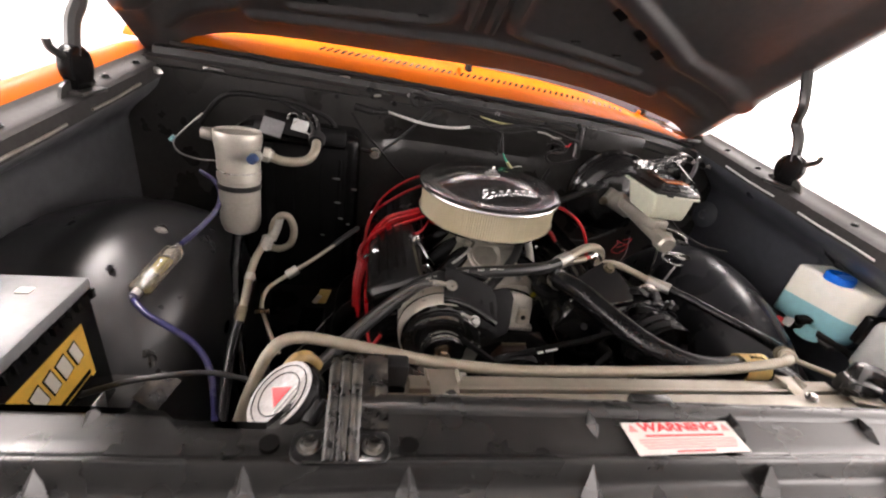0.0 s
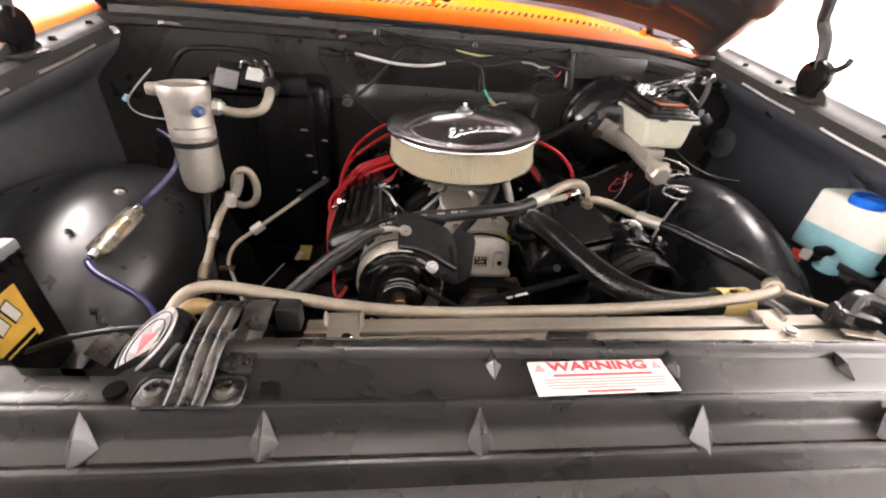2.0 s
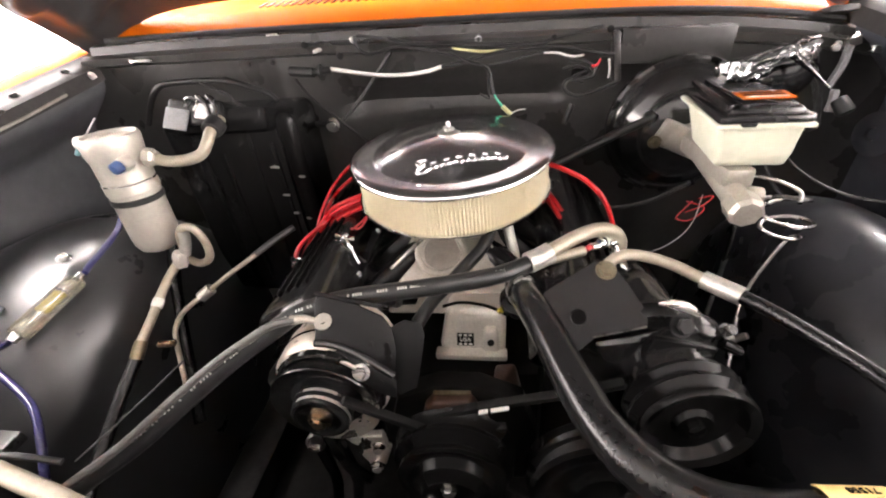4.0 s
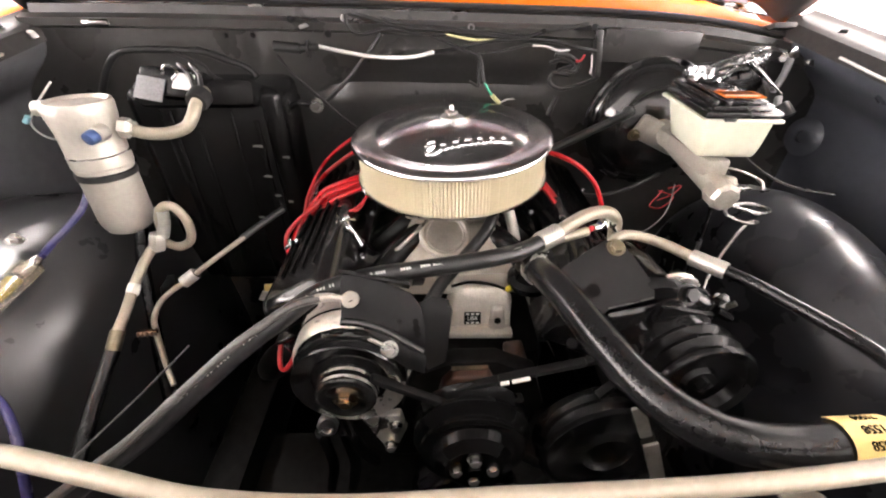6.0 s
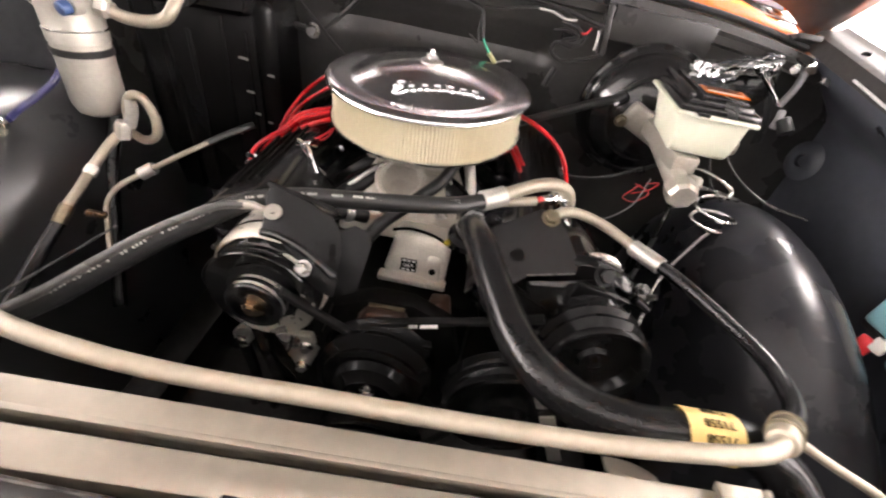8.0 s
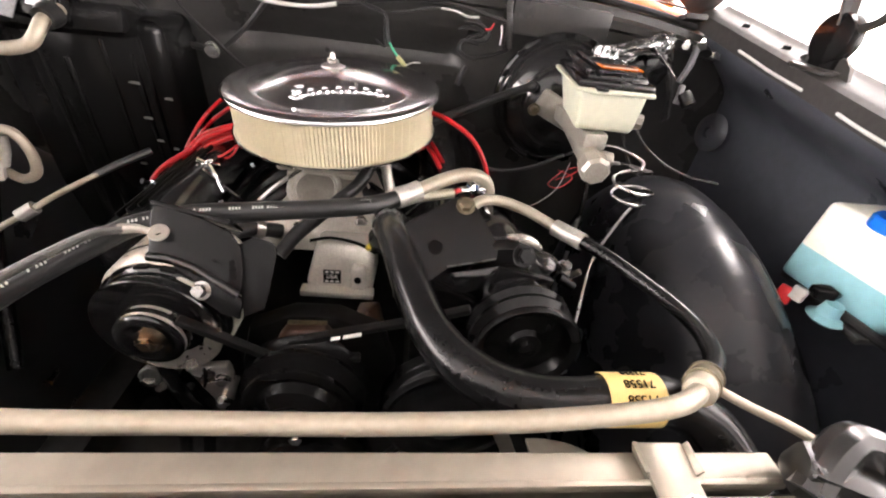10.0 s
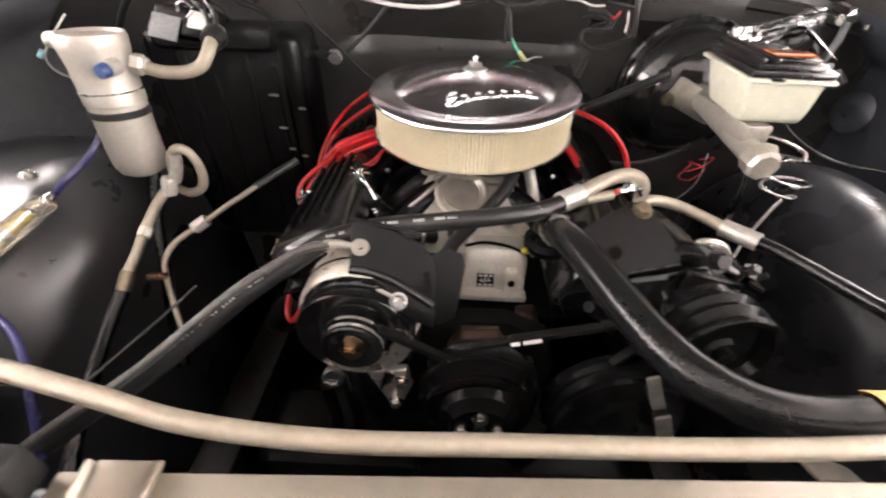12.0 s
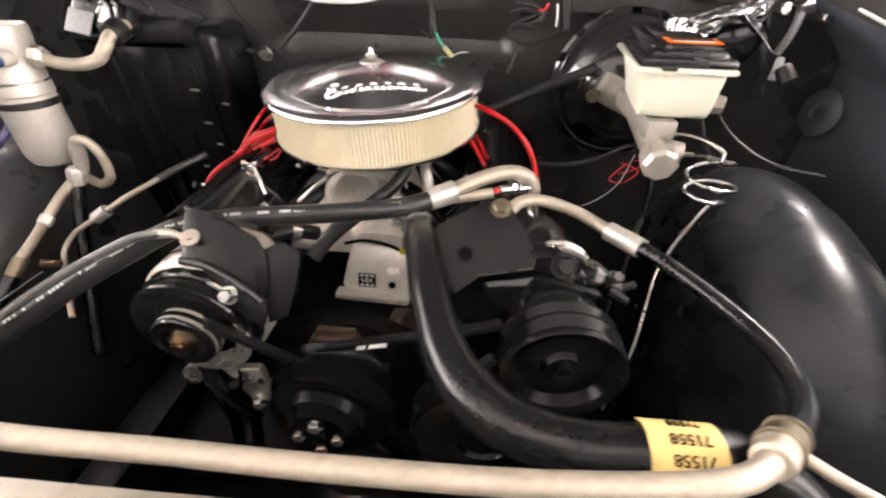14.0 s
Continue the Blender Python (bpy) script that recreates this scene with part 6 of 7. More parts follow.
line_thing("ac_liquid_line", "thin bare aluminium line with service port", "pipe", [
    ("tube", [(-0.330, 0.86, 0.965), (-0.370, 0.82, 0.947), (-0.416, 0.796, 0.920), (-0.440, 0.783, 0.907), (-0.456, 0.770, 0.894), (-0.462, 0.752, 0.878), (-0.458, 0.738, 0.862), (-0.435, 0.70, 0.831), (-0.414, 0.67, 0.809)], 0.0044, M_PIPE, ""),
    ("union", [(-0.400, 0.804, 0.930), (-0.420, 0.794, 0.918)], 0.0105, M_ALU, "aluminium union"),
    ("service_port", [(-0.441, 0.722, 0.876), (-0.455, 0.718, 0.878), (-0.467, 0.715, 0.880)], lambda q: 0.0052 + 0.0018 * math.sin(28 * q), M_BRONZE, "ribbed service port"),
    ("black_end", [(-0.334, 0.858, 0.963), (-0.31, 0.89, 0.972), (-0.28, 0.93, 0.98)], 0.006, M_WIRE, "black sleeve")], at=(-0.444, 0.822, 0.897))
line_thing("zip_tie", "black cable tie with a long free tail", "cable tie", [
    ("tail", [(-0.390, 0.49, 0.922), (-0.361, 0.53, 0.936), (-0.333, 0.57, 0.951), (-0.306, 0.61, 0.966)], 0.0014, M_DUSTY, "")])
line_thing("condenser_hose", "black hose running down beside the fender", "hose", [
    ("hose", [(-0.55, 0.92, 0.95), (-0.55, 0.87, 0.86), (-0.53, 0.80, 0.75), (-0.50, 0.72, 0.64)], 0.012, M_HOSE, "")])
line_thing("chassis_harness", "black wiring harness low beside the radiator", "cable", [
    ("thin_wire", [(-0.62, 0.45, 0.93), (-0.55, 0.46, 0.95), (-0.47, 0.48, 0.945), (-0.41, 0.49, 0.92)], 0.004, M_WIRE, "")])

# in-line fuse and violet cable lying on the wheel housing
fu = thing("inline_fuse_holder", "clear in-line fuse holder with yellow fuse", "fuse holder", (-0.615, 0.70, 0.968))
F0, F1 = Vector((-0.642, 0.655, 0.950)), Vector((-0.622, 0.783, 0.976))
FM = along((F0 + F1) / 2, F1 - F0)
bm = mesh()
box(bm, (0, 0, 0), (0.034, 0.022, 0.118), bev=0.005, m=FM)
part("housing", bm, M_CLEAR, fu, "clear plastic housing")
bm = mesh()
box(bm, (0, 0, 0), (0.016, 0.010, 0.040), bev=0.003, m=FM @ pose(0, 0.002, 0.006))
part("fuse", bm, M_YELLOW, fu, "yellow fuse")
for s in (-1, 1):
    bm = mesh()
    rod(bm, FM @ Vector((0, 0, s * 0.056)), FM @ Vector((0, 0, s * 0.070)), 0.009, 0.008, 14, 0.001)
    box(bm, (0, 0, 0), (0.014, 0.010, 0.02), bev=0.002, m=FM @ pose(0, 0.004, s * 0.042))
    part("terminal", bm, M_STEEL, fu, "bright terminal")
vc = thing("violet_power_cable", "shiny violet power cable looping into the bay", "cable", F0)
bm = mesh()
tube(bm, [F0 + Vector((-0.001, -0.008, 0.0)), (-0.622, 0.615, 0.965), (-0.595, 0.592, 0.958), (-0.555, 0.575, 0.945), (-0.515, 0.555, 0.93), (-0.485, 0.525, 0.91), (-0.47, 0.49, 0.87), (-0.465, 0.46, 0.82)], 0.0055, 12, 8)
part("cable_front", bm, M_PURPLE, vc)
bm = mesh()
tube(bm, [F1 + Vector((0.001, 0.008, 0.001)), (-0.602, 0.80, 0.995), (-0.585, 0.825, 1.012), (-0.567, 0.85, 1.035), (-0.566, 0.875, 1.06), (-0.585, 0.90, 1.078), (-0.62, 0.93, 1.085)], 0.0055, 12, 8)
part("cable_rear", bm, M_PURPLE, vc)
bm = mesh()
hexbolt(bm, (-0.655, 0.80, 1.003), (0.4, 0, 0.9), 0.009, 0.007)
tagged(part("fender_screw", bm, M_STEEL), "bright screw on the wheel housing", "screw")

# ---- battery ----
bat = thing("battery", "black car battery with grey top and amber side label", "battery", (-0.70, 0.42, 0.86))
BT = pose(-0.707, 0.399, 0.003, 0, 0, 2)
bm = mesh()
box(bm, (0, 0, 0), (0.185, 0.24, 0.19), bev=0.006, m=BT @ pose(0, 0, 0.955))
part("case", bm, M_BRACKET, bat, "black battery case")
bm = mesh()
box(bm, (0, 0, 0), (0.190, 0.245, 0.018), bev=0.005, m=BT @ pose(0, 0, 1.058))
box(bm, (0, 0, 0), (0.07, 0.22, 0.012), bev=0.004, m=BT @ pose(-0.03, 0, 1.072))
top = part("top_cover", bm, M_BATTOP, bat, "dusty grey top cover")
for k in range(2):
    bm = mesh()
    box(bm, (0, 0, 0), (0.016, 0.012, 0.003), bev=0.001, m=BT @ pose(0.045, 0.085 - 0.15 * k, 1.0675))
    part("vent_plug", bm, M_WHITE, top)
for k in range(16):
    bm = mesh()
    box(bm, (0, 0, 0), (0.006, 0.009, 0.014), bev=0.001, seg=1, m=BT @ pose(0.096, 0.115 - 0.0153 * k, 1.045))
    part("grip_tooth", bm, M_BRACKET, bat)
bm = mesh()
box(bm, (0, 0, 0), (0.0015, 0.17, 0.085), bev=0.0004, seg=1, m=BT @ pose(0.0935, 0.0, 0.975))
lbl = part("side_label", bm, M_BATLABEL, bat, "amber printed label")
for j in range(6):
    for grow, mt, lift in ((0.004, M_INK, 0.0946), (0.0, M_WHITE, 0.0952)):
        bm = mesh()
        box(bm, (0, 0, 0), (0.001, 0.013 + grow + 0.003 * (j % 2), 0.030 + grow), bev=0.0003, seg=1, m=BT @ pose(lift, 0.060 - 0.0235 * j, 0.990 - 0.002 * j, 16, 0, 0))
        part("label_print", bm, mt, lbl, "bold unreadable block print")
for k in range(2):
    bm = mesh()
    box(bm, (0, 0, 0), (0.001, 0.15, 0.006), m=BT @ pose(0.0947, 0.0, 0.945 - 0.01 * k))
    part("print_or_stripe", bm, M_INK, lbl)
bm = mesh()
rod(bm, (-0.612, 0.30, 0.86), (-0.600, 0.315, 1.0), 0.004, seg=8)
lathe(bm, [(0.012, 0), (0.012, 0.003), (0.006, 0.006), (0.0, 0.006)], Matrix.Translation((-0.611, 0.30, 0.862)), 14)
tagged(part("hold_down_rod", bm, M_STEEL), "steel battery hold-down rod", "rod")
tray = thing("battery_tray", "black battery tray beside the fender", "tray", (-0.70, 0.42, 0.84))
bm = mesh()
box(bm, (-0.70, 0.42, 0.85), (0.22, 0.28, 0.02), bev=0.004)
box(bm, (-0.70, 0.42, 0.70), (0.10, 0.10, 0.30), bev=0.01)
part("tray_pan", bm, M_SATIN, tray)
bm = mesh()
box(bm, (-0.545, 0.49, 0.90), (0.04, 0.05, 0.003), (30, 20, -20), 0.001)
tube(bm, [(-0.555, 0.51, 0.925), (-0.56, 0.52, 0.94), (-0.567, 0.515, 0.945)], 0.006, 8, 4)
part("tray_tab", bm, M_SCUFF, tray, "bare metal tab")

# ---- heater and evaporator box on the firewall ----
ev = thing("evaporator_box", "black plastic evaporator box on the firewall", "air box", (-0.43, 1.13, 0.8))
bm = mesh()
box(bm, (-0.44, 1.135, 0.935), (0.30, 0.14, 0.46), bev=0.025, seg=4)
part("box_shell", bm, M_BRACKET, ev)
bm = mesh()
box(bm, (-0.42, 1.06, 0.93), (0.20, 0.02, 0.42), bev=0.008)
part("front_panel", bm, M_BRACKET, ev)
for x, h, w in [(-0.497, 0.40, 0.007), (-0.452, 0.33, 0.010), (-0.383, 0.40, 0.006), (-0.338, 0.36, 0.009)]:
    bm = mesh()
    box(bm, (x, 1.048, 0.93), (w, 0.010, h), (0, 0.6, 0), bev=0.003)
    part("stiffening_rib", bm, M_BRACKET, ev)
bm = mesh()
box(bm, (-0.43, 1.075, 1.15), (0.22, 0.10, 0.05), (-20, 0, 0), 0.015)
part("top_duct", bm, M_BRACKET, ev)
for p, s in [((-0.345, 1.045, 1.06), 0.02), ((-0.30, 1.06, 1.03), 0.014), ((-0.34, 1.045, 0.995), 0.016), ((-0.33, 1.045, 0.95), 0.012), ((-0.375, 1.04, 0.90), 0.012), ((-0.31, 1.055, 0.93), 0.010)]:
    bm = mesh()
    box(bm, p, (s, 0.006, 0.005), (0, 6, 0), 0.001)
    part("clip", bm, M_STEEL, ev, "small worn bright clip")
bm = mesh()
lathe(bm, [(0.0, 0.0), (0.07, 0.0), (0.075, 0.01), (0.075, 0.05), (0.06, 0.07), (0.0, 0.075)], along((-0.56, 1.20, 1.08), (0.1, -1, 0.15)), 32)
part("blower_motor", bm, M_SATIN, ev, "black blower housing")
tagm = thing("relay_module", "small black relay with pale paper tag on air box", "relay", (-0.40, 1.03, 1.16))
bm = mesh()
box(bm, (-0.455, 1.035, 1.178), (0.115, 0.045, 0.052), (-28, 4, -6), 0.008)
part("relay_body", bm, M_BRACKET, tagm)
bm = mesh()
box(bm, (-0.427, 1.008, 1.1905), (0.036, 0.028, 0.002), (52, 6, -10), 0.0006)
part("paper_tag", bm, M_PAPERTAG, tagm, "pale paper tag")
bm = mesh()
box(bm, (-0.488, 1.006, 1.180), (0.048, 0.040, 0.003), (55, 10, -4), 0.001)
part("face_plate", bm, M_GREYTAPE, tagm, "dull grey metal face")
bm = mesh()
tube(bm, [(-0.412, 1.0, 1.180), (-0.400, 0.995, 1.172), (-0.392, 0.995, 1.160)], 0.0035, 8, 5)
part("relay_clip", bm, M_STEEL, tagm, "bright bent clip")
bm = mesh()
tube(bm, [(-0.453, 1.0, 1.205), (-0.447, 0.998, 1.217), (-0.434, 0.998, 1.219), (-0.428, 1.0, 1.208), (-0.440, 1.0, 1.196)], 0.0022, 8, 5)
part("bare_loop", bm, M_STEEL, tagm, "bright wire loop")
for k in range(2):
    bm = mesh()
    tube(bm, [(-0.42 + 0.02 * k, 1.01, 1.21), (-0.415 + 0.02 * k, 0.99, 1.222), (-0.40 + 0.015 * k, 0.985, 1.205), (-0.392 + 0.01 * k, 0.97, 1.185)], 0.004, 8, 5)
    part("lead", bm, M_DUSTY, tagm)

# blower hoop of wiring
line_thing("firewall_harness", "black wiring harness arched along the firewall", "cable", [
    ("loom", [(-0.70, 1.17, 1.128), (-0.666, 1.17, 1.178), (-0.632, 1.17, 1.208), (-0.589, 1.17, 1.215), (-0.514, 1.17, 1.214), (-0.463, 1.17, 1.210), (-0.422, 1.17, 1.196), (-0.381, 1.17, 1.180), (-0.359, 1.17, 1.156), (-0.337, 1.17, 1.128), (-0.318, 1.17, 1.110), (-0.290, 1.175, 1.106), (-0.256, 1.178, 1.101)], 0.0065, M_RUBBER, ""),
    ("loom_second", [(-0.471, 1.172, 1.216), (-0.430, 1.172, 1.202), (-0.391, 1.172, 1.184), (-0.364, 1.172, 1.164), (-0.334, 1.172, 1.136), (-0.312, 1.175, 1.112)], 0.0050, M_RUBBER, ""),
    ("loom_third", [(-0.494, 1.12, 1.220), (-0.443, 1.12, 1.194), (-0.433, 1.12, 1.177), (-0.394, 1.12, 1.158), (-0.349, 1.13, 1.139)], 0.0035, M_RUBBER, "")])
for p, r in [((-0.358, 1.166, 1.127), 0.012), ((-0.252, 1.176, 1.101), 0.012), ((-0.301, 1.20, 1.112), 0.007), ((-0.21, 1.20, 1.238), 0.005), ((0.231, 1.19, 1.243), 0.004), ((-0.28, 1.195, 1.265), 0.005), ((0.335, 1.19, 1.25), 0.005), ((-0.365, 1.205, 1.235), 0.004), ((-0.42, 1.205, 1.235), 0.004)]:
    bm = mesh()
    hexbolt(bm, p, (0, -1, 0.1), r, r)
    tagged(part("firewall_bolt", bm, M_BRACKET if r < 0.009 else M_STEEL), "worn steel bolt in the firewall", "bolt", "firewall bolts")
line_thing("vacuum_line", "white plastic vacuum line with black connector", "hose", [
    ("white_tube", [(-0.229, 1.175, 1.219), (-0.185, 1.175, 1.210), (-0.127, 1.175, 1.200), (-0.073, 1.175, 1.197), (-0.028, 1.175, 1.200), (0.006, 1.177, 1.207)], 0.0040, M_GREYINK, "pale plastic tube"),
    ("black_tube", [(0.004, 1.178, 1.206), (0.052, 1.18, 1.212), (0.10, 1.18, 1.222), (0.147, 1.18, 1.228), (0.202, 1.18, 1.229), (0.254, 1.18, 1.225), (0.306, 1.18, 1.213), (0.345, 1.185, 1.206)], 0.0040, M_RUBBER, "black tube"),
    ("connector", [(-0.314, 1.17, 1.221), (-0.285, 1.167, 1.218), (-0.262, 1.165, 1.216)], 0.010, M_RUBBER, "black rubber connector"),
    ("connector_flange", [(-0.248, 1.166, 1.215), (-0.244, 1.166, 1.215)], 0.017, M_RUBBER, "round rubber flange"),
    ("connector_neck", [(-0.265, 1.165, 1.216), (-0.226, 1.172, 1.218)], 0.0075, M_RUBBER, "")])
line_thing("firewall_wires", "loose black wires strung along the firewall top", "cable", [
    ("upper_wire", [(-0.162, 1.19, 1.276), (-0.113, 1.19, 1.265), (-0.066, 1.19, 1.252), (-0.001, 1.19, 1.247), (0.082, 1.19, 1.239), (0.147, 1.19, 1.233), (0.195, 1.19, 1.232), (0.232, 1.19, 1.241), (0.273, 1.19, 1.248), (0.322, 1.195, 1.255)], 0.0036, M_RUBBER, ""),
    ("second_wire", [(-0.100, 1.192, 1.268), (-0.05, 1.19, 1.256), (0.02, 1.19, 1.251), (0.09, 1.19, 1.243), (0.16, 1.19, 1.237), (0.21, 1.19, 1.234)], 0.0030, M_RUBBER, ""),
    ("looped_wire", [(-0.168, 1.185, 1.275), (-0.166, 1.185, 1.257), (-0.151, 1.185, 1.241), (-0.124, 1.185, 1.241), (-0.097, 1.185, 1.247), (-0.070, 1.185, 1.248), (-0.036, 1.185, 1.241), (0.017, 1.185, 1.239), (0.034, 1.185, 1.238)], 0.0036, M_RUBBER, ""),
    ("yellow_wire", [(0.030, 1.184, 1.239), (0.060, 1.184, 1.233), (0.095, 1.184, 1.228), (0.134, 1.184, 1.228)], 0.0026, M_STRAW, "faded straw-coloured wire"),
    ("lower_wire", [(0.101, 1.19, 1.201), (0.140, 1.19, 1.204), (0.175, 1.19, 1.212), (0.209, 1.19, 1.218), (0.239, 1.19, 1.216), (0.266, 1.19, 1.208), (0.288, 1.19, 1.209)], 0.0027, M_WIRE, ""),
    ("pale_wire", [(0.212, 1.186, 1.217), (0.239, 1.186, 1.215), (0.266, 1.186, 1.207), (0.290, 1.186, 1.208)], 0.0022, M_GREYINK, "pale worn wire"),
    ("branch", [(-0.100, 1.2, 1.238), (-0.132, 1.2, 1.202), (-0.171, 1.2, 1.160), (-0.199, 1.2, 1.133), (-0.234, 1.195, 1.103)], 0.0045, M_WIRE, ""),
    ("diagonal", [(-0.323, 1.2, 1.198), (-0.294, 1.19, 1.161), (-0.244, 1.185, 1.115), (-0.198, 1.19, 1.067), (-0.16, 1.2, 1.03)], 0.0030, M_RUBBER, ""),
    ("drop", [(0.0, 1.18, 1.236), (0.039, 1.178, 1.223), (0.069, 1.175, 1.210), (0.096, 1.172, 1.202), (0.105, 1.168, 1.189), (0.108, 1.162, 1.168), (0.112, 1.156, 1.150)], 0.0034, M_RUBBER, ""),
    ("drop_end", [(0.101, 1.175, 1.188), (0.100, 1.175, 1.155), (0.102, 1.175, 1.139), (0.082, 1.178, 1.149)], 0.0024, M_RUBBER, "")])
line_thing("green_wire", "short green wire with pale connector at the firewall", "wire", [
    ("lead", [(0.112, 1.156, 1.152), (0.120, 1.155, 1.138), (0.130, 1.153, 1.126)], 0.0022, M_GREEN, ""),
    ("plug", [(0.129, 1.152, 1.127), (0.146, 1.15, 1.110)], 0.0045, M_STRAW, "pale yellow connector"),
    ("tail", [(0.146, 1.15, 1.111), (0.161, 1.15, 1.118), (0.176, 1.15, 1.119)], 0.0012, M_GREYINK, "thin bare strand")])
line_thing("connector_bundle", "hanging bundle of black wires and connectors", "wiring", [
    ("loop", [(0.294, 1.18, 1.159), (0.262, 1.18, 1.164), (0.255, 1.18, 1.147), (0.271, 1.18, 1.134), (0.289, 1.18, 1.132), (0.327, 1.18, 1.142), (0.360, 1.185, 1.154)], 0.0040, M_RUBBER, ""),
    ("tangle", [(0.251, 1.185, 1.184), (0.277, 1.18, 1.190), (0.300, 1.178, 1.181), (0.271, 1.18, 1.169), (0.307, 1.18, 1.166), (0.318, 1.183, 1.186)], 0.0036, M_RUBBER, ""),
    ("second_tangle", [(0.262, 1.19, 1.20), (0.292, 1.185, 1.196), (0.312, 1.185, 1.178), (0.285, 1.185, 1.162)], 0.0044, M_WIRE, ""),
    ("block", [(0.270, 1.19, 1.176), (0.306, 1.19, 1.172)], 0.008, M_BRACKET, "small black connector"),
    ("red_lead", [(0.304, 1.178, 1.188), (0.314, 1.176, 1.190), (0.321, 1.178, 1.200)], 0.0024, M_REDWIRE, "thin red lead"),
    ("white_lead", [(0.336, 1.178, 1.199), (0.339, 1.176, 1.180), (0.339, 1.178, 1.163)], 0.0018, M_PAPERTAG, "thin white lead"),
    ("lower_plug", [(0.272, 1.17, 1.118), (0.263, 1.165, 1.095), (0.258, 1.162, 1.080)], 0.006, M_RUBBER, "hanging black plug")])
fb = thing("wiring_block", "flat grey-black wiring cover on the upper firewall", "wiring block", (0.46, 1.2, 1.2))
bm = mesh()
box(bm, (0.46, 1.2, 1.213), (0.205, 0.026, 0.062), (0, 2, 0), 0.003)
box(bm, (0.353, 1.198, 1.2), (0.014, 0.03, 0.095), (0, -8, 0), 0.004)
part("block_cover", bm, M_SATIN, fb)

bm = mesh()
tube(bm, [along((0.083, 1.194, 1.250), (0.1, -1, 0.2)) @ Vector((0.0056 * math.cos(a), 0.0056 * math.sin(a), 0)) for a in np.linspace(0, 2 * math.pi, 17)], 0.0018, 8, 2)
box(bm, (0.0845, 1.194, 1.240), (0.007, 0.003, 0.012), (0, 8, 0), 0.001)
tagged(part("ring_clip", bm, M_GREYTAPE), "small pale ring clip on the firewall", "clip")

# ---- brake booster and master cylinder ----
bo = thing("brake_booster", "round gloss black brake booster on the firewall", "brake booster", (0.47, 1.15, 1.06))
BO = along((0.475, 1.165, 1.065), (0.0, -1, 0.06))
bm = mesh()
lathe(bm, [(0.0, -0.02), (0.11, -0.02), (0.128, -0.004), (0.1345, 0.004), (0.1365, 0.010), (0.1345, 0.017), (0.129, 0.020), (0.1265, 0.027), (0.1225, 0.031), (0.1185, 0.030), (0.116, 0.034), (0.113, 0.045), (0.104, 0.056), (0.090, 0.062), (0.086, 0.066), (0.080, 0.067), (0.075, 0.073), (0.055, 0.079), (0.04, 0.088), (0.0, 0.09)], BO, 64)
shell = part("booster_shell", bm, M_GLOSS, bo)
for k in range(16):
    a = 2 * math.pi * k / 16
    bm = mesh()
    box(bm, (0, 0, 0), (0.003, 0.020, 0.012), bev=0.001, m=BO @ Matrix.Rotation(a, 4, "Z") @ pose(0.1352, 0, 0.02))
    part("crimp_tab", bm, M_GLOSS, shell)
bm = mesh()
rod(bm, (0.405, 1.10, 1.105), (0.40, 1.075, 1.115), 0.012, 0.009, 16, 0.002)
tube(bm, [(0.40, 1.078, 1.114), (0.385, 1.06, 1.112), (0.345, 1.05, 1.098), (0.30, 1.04, 1.08), (0.25, 1.03, 1.06), (0.2, 1.02, 1.04)], 0.008, 12, 6)
part("vacuum_pipe", bm, M_RUBBER, bo, "black rubber vacuum hose")

mc = thing("master_cylinder", "cast brake master cylinder with milky fluid reservoir", "master cylinder", (0.44, 0.95, 1.06))
A0, A1 = Vector((0.474, 1.085, 1.078)), Vector((0.457, 0.806, 1.062))
bm = mesh()
rod(bm, A0, A1 + Vector((0, 0.03, 0)), 0.020, 0.017, 24, 0.003)
lathe(bm, [(0.019, 0), (0.023, 0.004), (0.023, 0.03), (0.018, 0.036), (0.0, 0.036)], along(A1 + Vector((0, 0.033, 0)), A1 - A0), 8)
box(bm, (0.462, 1.06, 1.07), (0.11, 0.018, 0.05), (0, 25, 0), 0.008)
box(bm, (0.46, 0.94, 1.085), (0.04, 0.16, 0.03), (0, 0, 3), 0.006)
rod(bm, (0.475, 0.86, 1.06), (0.498, 0.855, 1.06), 0.015, 0.013, 16, 0.003)
rod(bm, (0.475, 0.93, 1.06), (0.495, 0.925, 1.06), 0.013, 0.011, 16, 0.003)
part("cylinder_body", bm, M_CASTDULL, mc, "cast aluminium cylinder body")
for p in ((0.405, 1.05, 1.075), (0.520, 1.05, 1.06)):
    bm = mesh()
    hexbolt(bm, p, (0, -1, 0), 0.009, 0.012)
    part("mount_nut", bm, M_ZINC, mc, "yellow plated mounting nut")
RS = pose(0.469, 0.925, 0.006, 0, 0, -3)
bm = mesh()
vs_low = [(-0.040, -0.058), (0.052, -0.058), (0.050, 0.052), (-0.036, 0.052)]
vs_high = [(-0.052, -0.070), (0.053, -0.072), (0.054, 0.072), (-0.052, 0.072)]
lo = [bm.verts.new(RS @ Vector((x, y, 1.096))) for x, y in vs_low]
mid = [bm.verts.new(RS @ Vector((x * 0.9 + X * 0.1, y * 0.5 + Y * 0.5, 1.112))) for (x, y), (X, Y) in zip(vs_low, vs_high)]
hi = [bm.verts.new(RS @ Vector((x, y, 1.166))) for x, y in vs_high]
bm.faces.new(lo[::-1])
bm.faces.new(hi)
for a, b in ((lo, mid), (mid, hi)):
    for k in range(4):
        bm.faces.new((a[k], a[(k + 1) % 4], b[(k + 1) % 4], b[k]))
bmesh.ops.bevel(bm, geom=list(bm.edges), offset=0.0075, segments=3, affect="EDGES", profile=0.5)
